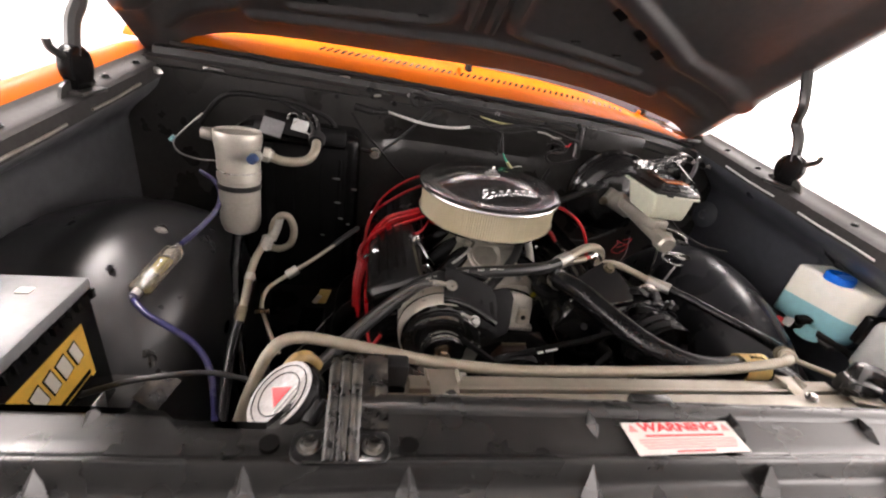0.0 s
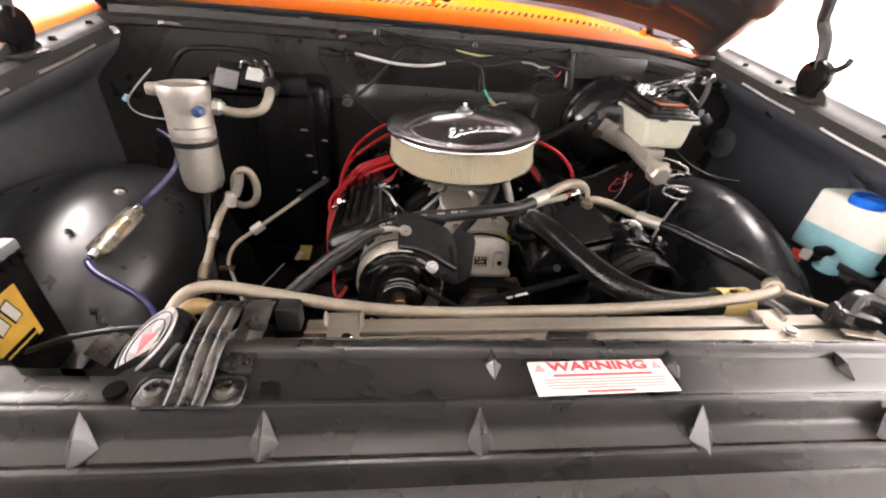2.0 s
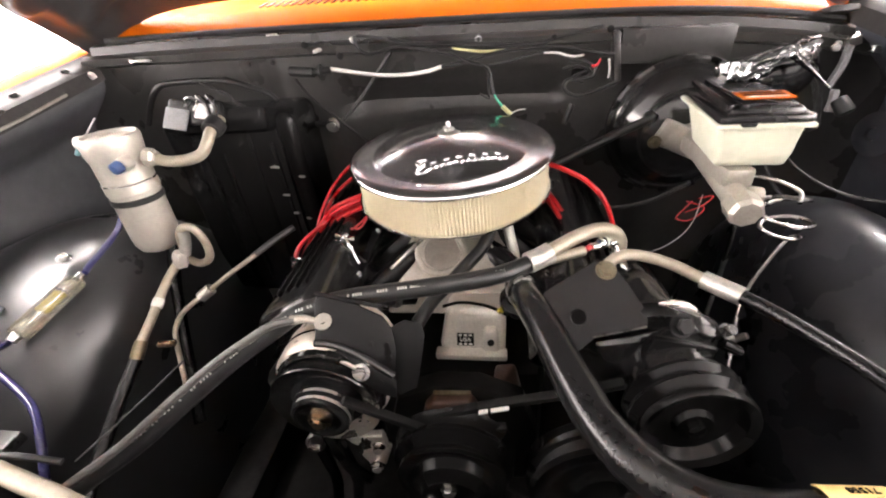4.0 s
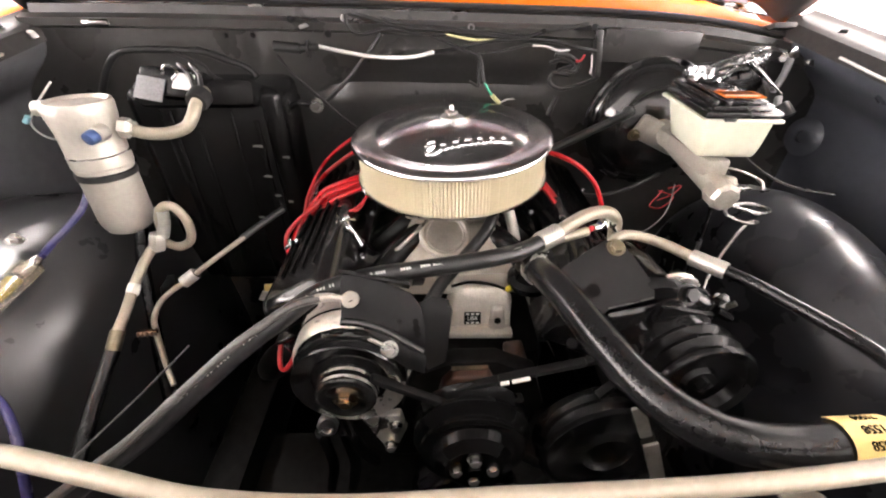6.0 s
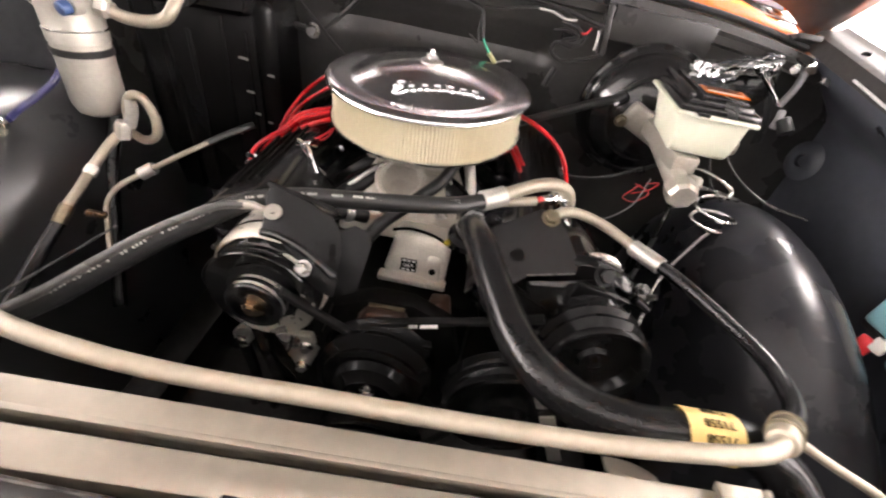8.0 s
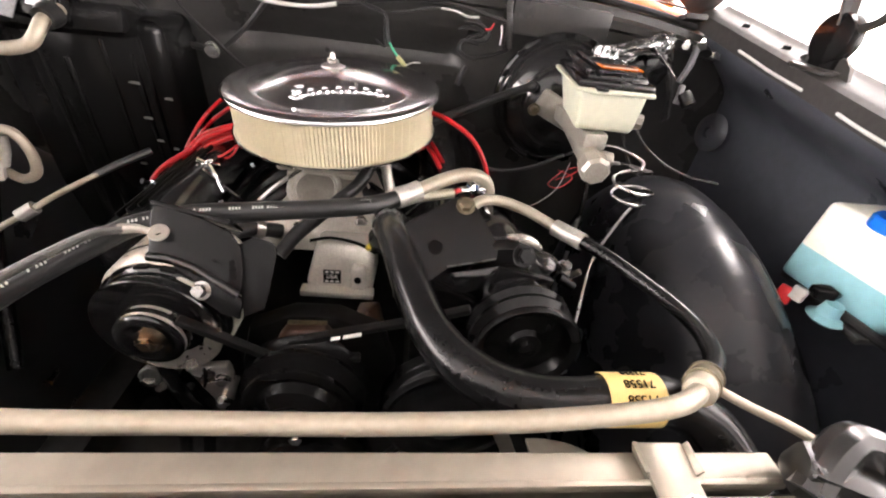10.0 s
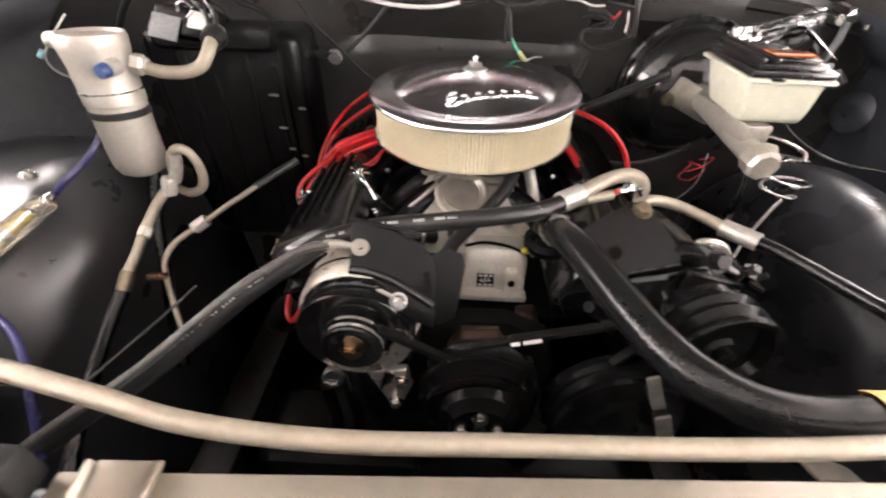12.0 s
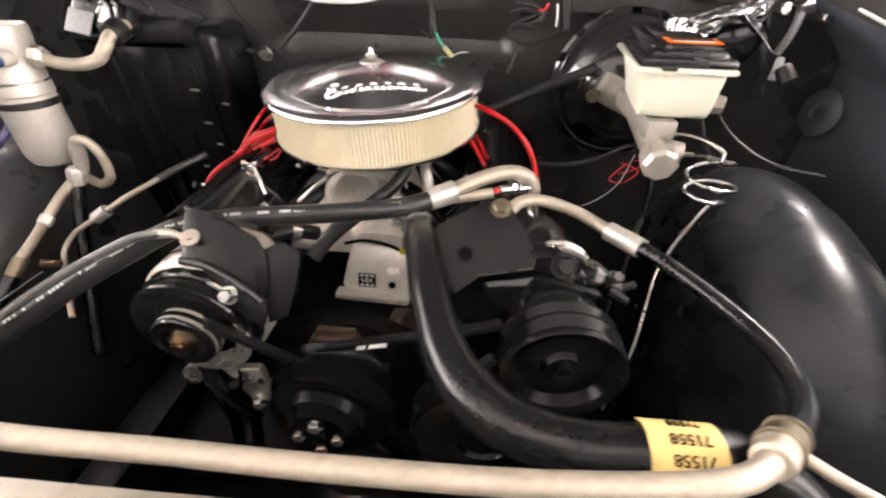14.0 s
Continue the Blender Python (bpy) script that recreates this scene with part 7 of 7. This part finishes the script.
box(bm, (0, 0, 0), (0.119, 0.156, 0.006), bev=0.0025, m=RS @ pose(0.001, 0.0, 1.160))
part("reservoir", bm, M_MILK, mc, "milky plastic fluid reservoir")
bm = mesh()
box(bm, (0, 0, 0), (0.114, 0.150, 0.012), bev=0.005, m=RS @ pose(0.001, 0.0, 1.168))
box(bm, (0, 0, 0), (0.092, 0.128, 0.014), bev=0.006, m=RS @ pose(0.003, 0.0, 1.174))
box(bm, (0, 0, 0), (0.02, 0.006, 0.008), bev=0.002, m=RS @ pose(-0.02, -0.075, 1.162))
capm = part("reservoir_cap", bm, M_GLOSS, mc, "gloss black reservoir cap")
bm = mesh()
box(bm, (0, 0, 0), (0.074, 0.11, 0.004), bev=0.0015, m=RS @ pose(0.003, 0.0, 1.1825))
part("cap_panel", bm, M_GLOSS, capm)
bm = mesh()
box(bm, (0, 0, 0), (0.070, 0.034, 0.0012), bev=0.0003, seg=1, m=RS @ pose(0.012, -0.020, 1.1852))
for k in range(2):
    b2 = mesh()
    box(b2, (0, 0, 0), (0.009, 0.142, 0.009), bev=0.003, m=RS @ pose(-0.046 + 0.019 * k, 0.0, 1.1845))
    part("cap_ridge", b2, M_GLOSS, capm)
caplabel = part("cap_label", bm, M_ORANGE, capm, "orange printed warning label")
for k in range(3):
    bm = mesh()
    box(bm, (0, 0, 0), (0.052, 0.004, 0.0006), m=RS @ pose(0.014, -0.030 + 0.010 * k, 1.1862))
    part("label_print", bm, M_INK if k else M_WHITE, caplabel)
bm = mesh()
rod(bm, (0.545, 0.95, 1.10), (0.57, 0.94, 1.10), 0.016, 0.013, 8, 0.003)
part("level_switch", bm, M_CASTDULL, mc, "grey level switch")
# coiled brake lines
line_thing("brake_line", "coiled bare steel brake line", "brake line", [
    ("tube", [(0.498, 0.858, 1.056), (0.535, 0.880, 1.046), (0.575, 0.893, 1.034), (0.600, 0.900, 1.026), (0.598, 0.920, 1.020), (0.565, 0.925, 1.014), (0.538, 0.908, 1.009), (0.540, 0.884, 1.003), (0.570, 0.868, 0.998), (0.598, 0.872, 0.996), (0.606, 0.892, 0.994), (0.588, 0.914, 0.991), (0.556, 0.914, 0.987), (0.538, 0.896, 0.983), (0.550, 0.874, 0.979), (0.575, 0.866, 0.976), (0.590, 0.876, 0.974), (0.583, 0.888, 0.966), (0.566, 0.884, 0.930), (0.540, 0.868, 0.880), (0.520, 0.84, 0.84), (0.49, 0.76, 0.75), (0.455, 0.71, 0.653)], 0.0030, M_STEEL, "")], at=(0.545, 0.845, 1.02), group="brake lines")
line_thing("brake_line", "straight bare steel brake line", "brake line", [
    ("tube", [(0.492, 0.925, 1.06), (0.53, 0.91, 1.062), (0.565, 0.885, 1.052), (0.555, 0.86, 1.045)], 0.0030, M_STEEL, ""),
    ("drop", [(0.458, 0.835, 1.04), (0.462, 0.832, 1.0), (0.463, 0.83, 0.94), (0.458, 0.82, 0.87), (0.44, 0.79, 0.78)], 0.0034, M_STEEL, "")], at=(0.458, 0.835, 1.04), group="brake lines")
line_thing("loose_red_wires", "small tangle of thin red wires under booster", "wiring", [
    ("loop_one", [(0.49, 1.03, 0.96), (0.47, 1.01, 0.955), (0.455, 1.0, 0.94), (0.48, 1.0, 0.935), (0.505, 1.01, 0.955), (0.475, 1.02, 0.965)], 0.0014, M_REDWIRE, ""),
    ("loop_two", [(0.50, 1.03, 0.965), (0.52, 1.02, 0.975), (0.50, 1.01, 0.96), (0.47, 1.005, 0.95)], 0.0014, M_REDWIRE, ""),
    ("grey_wire", [(0.48, 0.98, 1.0), (0.45, 0.93, 0.97), (0.41, 0.90, 0.95), (0.36, 0.88, 0.94)], 0.0011, M_GREYTAPE, ""),
    ("black_loop", [(0.30, 1.02, 0.96), (0.36, 1.04, 0.945), (0.43, 1.06, 0.95), (0.50, 1.08, 0.975)], 0.004, M_WIRE, "")], at=(0.49, 1.03, 0.96))
wf = thing("foil_wrapped_harness", "crumpled silver foil and tape wrapped wiring harness", "wiring", (0.64, 1.18, 1.17))
random.seed(4)
CREST = [(0.520, 1.135, 1.178), (0.562, 1.135, 1.172), (0.600, 1.135, 1.180), (0.632, 1.138, 1.198), (0.672, 1.142, 1.206)]
for k in range(4):
    jag = [[random.uniform(-1, 1) for _ in range(8)] for _ in range(30)]

    def crumple(u, v, k=k, jag=jag):
        line = spline(CREST, 8)
        p = line[min(len(line) - 1, int(round(u * (len(line) - 1))))]
        j = jag[min(29, int(u * 29.9))][min(7, int(v * 7.9))]
        wide = 0.020 * (0.5 + 0.5 * math.sin(math.pi * min(1, u + 0.15)))
        return p + Vector((0.004 * j, (k - 1.5) * 0.010 + 0.006 * j, wide * (v - 0.5) * (1.0 if k % 2 else -1.0) + 0.006 * j - 0.004 * k))
    bm = mesh()
    sheet(bm, crumple, 28, 6, 0.0008)
    part("foil_wrap", bm, M_TAPE, wf, "crumpled silver foil", smooth=12)
for k in range(9):
    bm = mesh()
    pts = [(0.525 + 0.155 * q / 9, 1.128 + 0.0035 * k - 0.016 * math.sin(math.pi * q / 9) + random.uniform(-0.006, 0.006), 1.160 + 0.006 * (k % 5) + 0.036 * q / 9 + random.uniform(-0.008, 0.008)) for q in range(10)]
    wide = [random.uniform(0.6, 1.5) for q in range(12)]
    tube(bm, pts, lambda s_, w=wide: 0.0030 * w[min(11, int(s_ * 11.9))], 6, 3)
    part("strand", bm, M_TAPE if k % 3 else M_WIRE, wf, "crumpled silver foil strand" if k % 3 else "black strand")
bm = mesh()
sheet(bm, lambda u, v: Vector((0.652, 1.16, 1.150)) + Vector(((0.052 + 0.006 * math.sin(9 * v + 5 * u)) * math.cos(6.2832 * u) * math.sin(3.1 * v + 0.02), 0.035 * math.sin(6.2832 * u) * math.sin(3.1 * v + 0.02), (0.045 + 0.005 * math.sin(25 * u)) * math.cos(3.1 * v + 0.02))), 30, 14)
part("loom_wrap", bm, M_GLOSS, wf, "glossy black wrapped bundle", smooth=25)
for pts in ([(0.745, 1.16, 1.196), (0.742, 1.155, 1.164), (0.730, 1.15, 1.130)], [(0.720, 1.115, 1.130), (0.716, 1.105, 1.115), (0.712, 1.10, 1.098)]):
    bm = mesh()
    tube(bm, pts, 0.007, 8, 5)
    part("grey_tape", bm, M_GREYTAPE, wf, "grey cloth tape wrap")
for k in range(4):
    bm = mesh()
    tube(bm, [(0.66 + 0.012 * k, 1.17, 1.20), (0.68 + 0.01 * k, 1.14, 1.17 - 0.02 * k), (0.70 + 0.006 * k, 1.12, 1.13 - 0.02 * k), (0.72, 1.14, 1.05)], 0.004, 7, 5)
    part("hanging_wire", bm, M_WIRE, wf, "black hanging wire")
for p in ((0.695, 1.12, 1.205), (0.525, 1.12, 1.165)):
    bm = mesh()
    lathe(bm, [(0.005, 0), (0.009, 0), (0.009, 0.003), (0.005, 0.003)], along(p, (0.2, -0.9, 0.1)), 16)
    part("ring_terminal", bm, M_STEEL, wf, "bright ring terminal")
bm = mesh()
rod(bm, (0.72, 1.10, 1.12), (0.730, 1.08, 1.10), 0.013, 0.014, 20, 0.003)
part("plug", bm, M_RUBBER, wf, "black round plug")
line_thing("fender_wire", "thin grey wire lying along the fender", "wire", [
    ("lead", [(0.60, 1.05, 1.08), (0.63, 1.0, 1.035), (0.68, 0.95, 1.01), (0.73, 0.90, 1.015)], 0.0025, M_DUSTY, ""),
    ("black_lead", [(0.59, 1.10, 1.10), (0.60, 1.05, 1.04), (0.62, 1.02, 0.99), (0.66, 1.0, 0.96)], 0.003, M_WIRE, "")])
bm = mesh()
lathe(bm, [(0.044, 0.0), (0.034, 0.005), (0.02, 0.008), (0.014, 0.0075), (0.012, 0.001), (0.0, 0.0)], along((0.866, 1.17, 1.024), (-1, -0.2, 0.1)), 32)
tagged(part("fender_plug", bm, M_DARKFENDER), "round black dimple plug in the fender", "plug")

# ---- washer reservoir ----
jug = thing("washer_reservoir", "translucent white washer jug half full of blue fluid", "washer reservoir", (0.78, 0.68, 0.90))
J = pose(0.85, 0.685, 0.99, 0, 0, 0)


LEVEL = -0.012


def jug_slice(z0, z1):
    bm = mesh()
    out0 = [(-0.035, 0.10), (0.07, 0.10), (0.085, -0.04), (0.03, -0.065), (-0.002, -0.048)]
    ring = []
    for z in (z0, z1):
        t = (z + 0.085) / 0.17
        ring.append([bm.verts.new(J @ Vector((x * (0.98 + 0.02 * t) + 0.01 * t, y * (0.96 + 0.04 * t), z))) for x, y in out0])
    bm.faces.new(ring[0][::-1])
    bm.faces.new(ring[1])
    n = len(out0)
    for k in range(n):
        bm.faces.new((ring[0][k], ring[0][(k + 1) % n], ring[1][(k + 1) % n], ring[1][k]))
    return bm


bm = jug_slice(-0.072, LEVEL)
bmesh.ops.bevel(bm, geom=[e for e in bm.edges if abs(e.verts[0].co.z - 0.99 - LEVEL) > 0.005 or abs(e.verts[1].co.z - 0.99 - LEVEL) > 0.005], offset=0.010, segments=3, affect="EDGES", profile=0.5)
part("filled_half", bm, M_FLUID, jug, "lower half showing blue fluid")
bm = jug_slice(LEVEL, 0.066)
bmesh.ops.bevel(bm, geom=[e for e in bm.edges if abs(e.verts[0].co.z - 0.99 - LEVEL) > 0.005 or abs(e.verts[1].co.z - 0.99 - LEVEL) > 0.005], offset=0.010, segments=3, affect="EDGES", profile=0.5)
part("empty_half", bm, M_JUG, jug, "upper half of milky plastic")
bm = mesh()
lathe(bm, [(0.03, 0.0), (0.03, 0.014), (0.027, 0.018), (0.0, 0.018)], J @ pose(-0.006, 0.012, 0.065), 28)
part("filler_cap", bm, M_BLUE, jug, "bright blue filler cap")
bm = mesh()
hull(bm, [J @ Vector(p) for p in [(-0.030, -0.006, -0.034), (-0.030, 0.016, -0.034), (-0.050, 0.006, -0.042), (-0.048, 0.024, -0.042), (-0.030, -0.006, -0.056), (-0.030, 0.016, -0.056), (-0.046, 0.006, -0.060), (-0.046, 0.024, -0.060), (-0.010, 0.0, -0.045)]], 0.003)
pump = part("pump", bm, M_BRACKET, jug, "black washer pump")
bm = mesh()
box(bm, (0, 0, 0), (0.020, 0.020, 0.024), bev=0.003, m=J @ pose(-0.052, 0.026, -0.066, 0, 20, 30))
part("pump_plug", bm, M_WHITE, pump, "white plug")
bm = mesh()
box(bm, (0, 0, 0), (0.010, 0.023, 0.028), bev=0.002, m=J @ pose(-0.065, 0.033, -0.074, 0, 20, 30))
part("red_tip", bm, M_REDINK, pump, "red plug end")
bm = mesh()
lathe(bm, [(0.0, 0), (0.022, 0), (0.026, 0.004), (0.016, 0.012), (0.012, 0.03), (0.0, 0.032)], J @ pose(-0.030, -0.012, -0.082), 18)
part("drain_cup", bm, M_FLUID, jug)
bm = mesh()
tube(bm, [J @ Vector(p) for p in [(-0.03, -0.005, -0.06), (0.0, -0.05, -0.07), (0.03, -0.09, -0.085), (0.04, -0.13, -0.12)]], 0.008, 10, 5)
part("outlet_hose", bm, M_RUBBER, jug, "black outlet hose")
bm = mesh()
box(bm, (0, 0, 0), (0.10, 0.16, 0.012), bev=0.003, m=J @ pose(0.03, 0.02, -0.080))
part("bracket_strap", bm, M_SATIN, jug, "black holding shelf")
bx = thing("coolant_bottle", "pale grey plastic bottle beside the washer jug", "bottle", (0.76, 0.54, 0.95))
bm = mesh()
box(bm, (0.88, 0.53, 0.965), (0.09, 0.12, 0.13), bev=0.02, seg=3)
part("bottle_body", bm, M_PAPERTAG, bx)
bm = mesh()
box(bm, (0.86, 0.60, 0.99), (0.05, 0.018, 0.07), (0, 0, 0), 0.006)
part("bottle_strap", bm, M_BRACKET, bx)

# ---- spark plug wires ----
def plug_wire(pts, r=0.0042):
    t = thing("spark_plug_wire", "bright red silicone spark plug wire", "plug wire", pts[0], "spark plug wires")
    bm = mesh()
    tube(bm, pts, r, 10, 7)
    part("sheath", bm, M_RED, t)


BUNDLE = [(-0.02, 1.06, 1.03), (-0.08, 1.0, 1.03), (-0.130, 0.965, 1.022), (-0.168, 0.957, 1.010), (-0.200, 0.962, 0.992), (-0.225, 0.950, 0.968), (-0.247, 0.920, 0.940), (-0.263, 0.885, 0.905), (-0.270, 0.86, 0.865), (-0.268, 0.83, 0.81)]
for k, (dx, dy, dz) in enumerate([(0.0, -0.012, 0.006), (-0.006, 0.0, 0.008), (0.004, -0.006, -0.003), (-0.009, 0.012, 0.004), (0.003, -0.018, -0.009), (-0.004, 0.018, -0.006)]):
    plug_wire([(x + dx * min(1, 0.3 + 0.2 * j), y + dy, z + dz * min(1, 0.4 + 0.15 * j)) for j, (x, y, z) in enumerate(BUNDLE)], 0.0043)
plug_wire([(-0.09, 1.10, 1.06), (-0.15, 1.06, 1.045), (-0.20, 1.05, 1.015), (-0.235, 1.045, 0.985), (-0.255, 1.03, 0.955), (-0.262, 1.0, 0.91), (-0.26, 0.98, 0.85)], 0.0038)
plug_wire([(-0.08, 1.12, 1.075), (-0.14, 1.09, 1.07), (-0.19, 1.07, 1.045), (-0.225, 1.05, 1.015), (-0.245, 1.02, 0.985), (-0.258, 0.99, 0.95), (-0.262, 0.96, 0.90)], 0.0038)
plug_wire([(-0.215, 0.94, 0.985), (-0.250, 0.915, 0.965), (-0.270, 0.90, 0.945), (-0.272, 0.885, 0.925), (-0.260, 0.87, 0.918), (-0.250, 0.865, 0.90), (-0.252, 0.86, 0.86)], 0.0040)
plug_wire([(-0.252, 0.85, 0.86), (-0.250, 0.80, 0.868), (-0.246, 0.74, 0.872), (-0.240, 0.68, 0.850), (-0.230, 0.67, 0.842), (-0.215, 0.68, 0.86)], 0.0040)
plug_wire([(-0.11, 0.93, 1.02), (-0.124, 0.90, 1.01), (-0.14, 0.89, 1.0), (-0.150, 0.895, 0.995), (-0.138, 0.90, 0.992), (-0.128, 0.905, 0.998), (-0.120, 0.91, 1.01)], 0.0018)
plug_wire([(0.15, 1.08, 1.05), (0.195, 0.97, 1.078), (0.226, 0.93, 1.081), (0.262, 0.92, 1.064), (0.291, 0.91, 1.035), (0.309, 0.90, 0.994), (0.316, 0.89, 0.95)])
plug_wire([(0.16, 1.05, 1.04), (0.195, 0.96, 1.025), (0.216, 0.925, 1.008), (0.236, 0.90, 0.98), (0.248, 0.885, 0.955), (0.252, 0.87, 0.93)])
plug_wire([(0.17, 1.07, 1.035), (0.205, 0.98, 1.02), (0.228, 0.94, 1.0), (0.248, 0.915, 0.975), (0.262, 0.90, 0.945)])
sep = thing("wire_separator", "small black wire separator on the red leads", "clip", (-0.225, 0.85, 0.93), "")
bm = mesh()
box(bm, (-0.226, 0.846, 0.925), (0.045, 0.014, 0.012), (0, 10, 20), 0.003)
part("clip_body", bm, M_BRACKET, sep)
dist = thing("distributor_cap", "black distributor cap behind the air cleaner", "distributor", (0.04, 1.16, 1.0))
bm = mesh()
lathe(bm, [(0.06, 0), (0.062, 0.04), (0.05, 0.06), (0.0, 0.065)], Matrix.Translation((0.04, 1.165, 0.98)), 28)
part("cap_body", bm, M_GLOSS, dist)
bm = mesh()
rod(bm, (0.04, 1.165, 0.86), (0.04, 1.165, 0.99), 0.03, seg=20)
part("shaft_housing", bm, M_CAST, dist)

# chrome T-bar bolts on the valve cover
def wing_bolt(at, turn, legs=()):
    t = thing("wing_bolt", "small chrome T-bar bolt on the valve cover", "bolt", at, "valve cover bolts")
    m = pose(*at, 0, 27, turn)
    bm = mesh()
    tube(bm, [m @ Vector((q * 0.017, 0, 0.002 * abs(q))) for q in (-1, -0.5, 0, 0.5, 1)], lambda q: 0.0024 + 0.0022 * abs(2 * q - 1), 8, 3)
    part("wing", bm, M_CHROME, t)
    bm = mesh()
    lathe(bm, [(0.0, 0.006), (0.0045, 0.005), (0.0055, 0.0), (0.0045, -0.006), (0.0032, -0.008), (0.0032, -0.026), (0.0075, -0.028), (0.0075, -0.032), (0.0, -0.032)], m, 14)
    part("stem", bm, M_CHROME, t)
    # legs are modelled bright streaks in place of reflections on the gloss cover
    for leg in legs:
        bm = mesh()
        tube(bm, [at, Vector(at).lerp(Vector(leg), 0.5) + Vector((0, 0, 0.003)), leg], 0.0042, 8, 4)
        part("reflection_leg", bm, M_CHROME, t, "bright leg shaped after a reflection on the cover")


wing_bolt((-0.149, 0.856, 1.0), 25, [(-0.118, 0.825, 0.968), (-0.178, 0.792, 0.965)])
wing_bolt((-0.232, 0.838, 0.968), 60)
wing_bolt((-0.244, 1.055, 0.967), 75)

# exhaust manifold glimpses and frame below
ex = thing("exhaust_header", "near-black steel exhaust header pipes beside the block", "exhaust", (-0.28, 0.9, 0.6))
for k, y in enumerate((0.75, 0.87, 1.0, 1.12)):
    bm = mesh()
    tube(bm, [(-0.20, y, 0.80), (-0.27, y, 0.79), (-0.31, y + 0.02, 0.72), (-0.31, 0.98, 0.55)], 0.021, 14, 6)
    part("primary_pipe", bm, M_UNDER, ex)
ex2 = thing("exhaust_header", "near-black steel exhaust header pipes beside the block", "exhaust", (0.36, 0.9, 0.6))
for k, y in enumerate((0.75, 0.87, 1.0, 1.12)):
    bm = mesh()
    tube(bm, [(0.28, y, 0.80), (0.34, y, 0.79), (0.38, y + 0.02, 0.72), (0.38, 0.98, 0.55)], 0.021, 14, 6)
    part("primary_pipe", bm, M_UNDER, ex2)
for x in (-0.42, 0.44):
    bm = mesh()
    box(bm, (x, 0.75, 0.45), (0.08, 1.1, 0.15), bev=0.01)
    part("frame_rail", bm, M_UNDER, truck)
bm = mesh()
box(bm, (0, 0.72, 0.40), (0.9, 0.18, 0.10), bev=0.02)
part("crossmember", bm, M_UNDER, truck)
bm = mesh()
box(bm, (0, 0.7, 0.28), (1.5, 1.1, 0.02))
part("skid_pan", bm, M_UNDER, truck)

# small bits round the firewall
line_thing("speaker_wire", "thin grey wire with a pale blue connector beside the accumulator", "wire", [
    ("lead", [(-0.62, 0.97, 1.20), (-0.655, 0.96, 1.165), (-0.680, 0.96, 1.135), (-0.672, 0.965, 1.11), (-0.64, 0.98, 1.095), (-0.60, 1.0, 1.09)], 0.0016, M_GREYINK, ""),
    ("blue_tip", [(-0.676, 0.958, 1.148), (-0.684, 0.955, 1.138)], 0.0045, M_FLUID, "pale blue connector")])
# irregular scuffs along the firewall edge, built as small raised chips
for at, size, turn in [((-0.800, 1.185, 1.243), (0.05, 0.012, 0.014), (10, 6, -30)), ((-0.842, 1.14, 1.237), (0.05, 0.03, 0.006), (6, 10, 40)), ((-0.662, 1.194, 1.262), (0.055, 0.012, 0.008), (12, 2, 4)), ((-0.342, 1.194, 1.290), (0.03, 0.008, 0.005), (10, 0, 0)), ((-0.256, 1.2, 1.2535), (0.022, 0.010, 0.008), (10, -16, 0)), ((-0.172, 1.19, 1.268), (0.012, 0.008, 0.014), (10, 20, 0)), ((0.80, 1.17, 1.185), (0.04, 0.012, 0.012), (10, 12, 30)), ((0.765, 1.185, 1.20), (0.03, 0.014, 0.02), (10, -20, 10))]:
    bm = mesh()
    hull(bm, [pose(*at, *turn) @ Vector((size[0] * a, size[1] * b, size[2] * c)) for a, b, c in [(-0.5, -0.5, -0.4), (0.42, -0.5, -0.5), (0.5, 0.5, -0.3), (-0.4, 0.5, -0.5), (-0.45, -0.35, 0.5), (0.3, -0.4, 0.3), (0.38, 0.4, 0.5), (-0.5, 0.3, 0.25)]], 0.001)
    tagged(part("bare_metal_scuff", bm, M_STEEL), "small bare metal scuff on the firewall edge", "tab", "bare metal tabs")
tg = thing("hanging_tag", "small yellow and white tag low beside engine", "tag", (-0.36, 0.95, 0.76))
bm = mesh()
box(bm, (-0.36, 0.95, 0.76), (0.03, 0.003, 0.05), (10, 15, 20), 0.001)
part("paper", bm, M_LABEL, tg)
bm = mesh()
box(bm, (-0.375, 0.943, 0.755), (0.014, 0.003, 0.03), (10, 30, 20), 0.001)
part("white_flap", bm, M_WHITE, tg, "white flap")
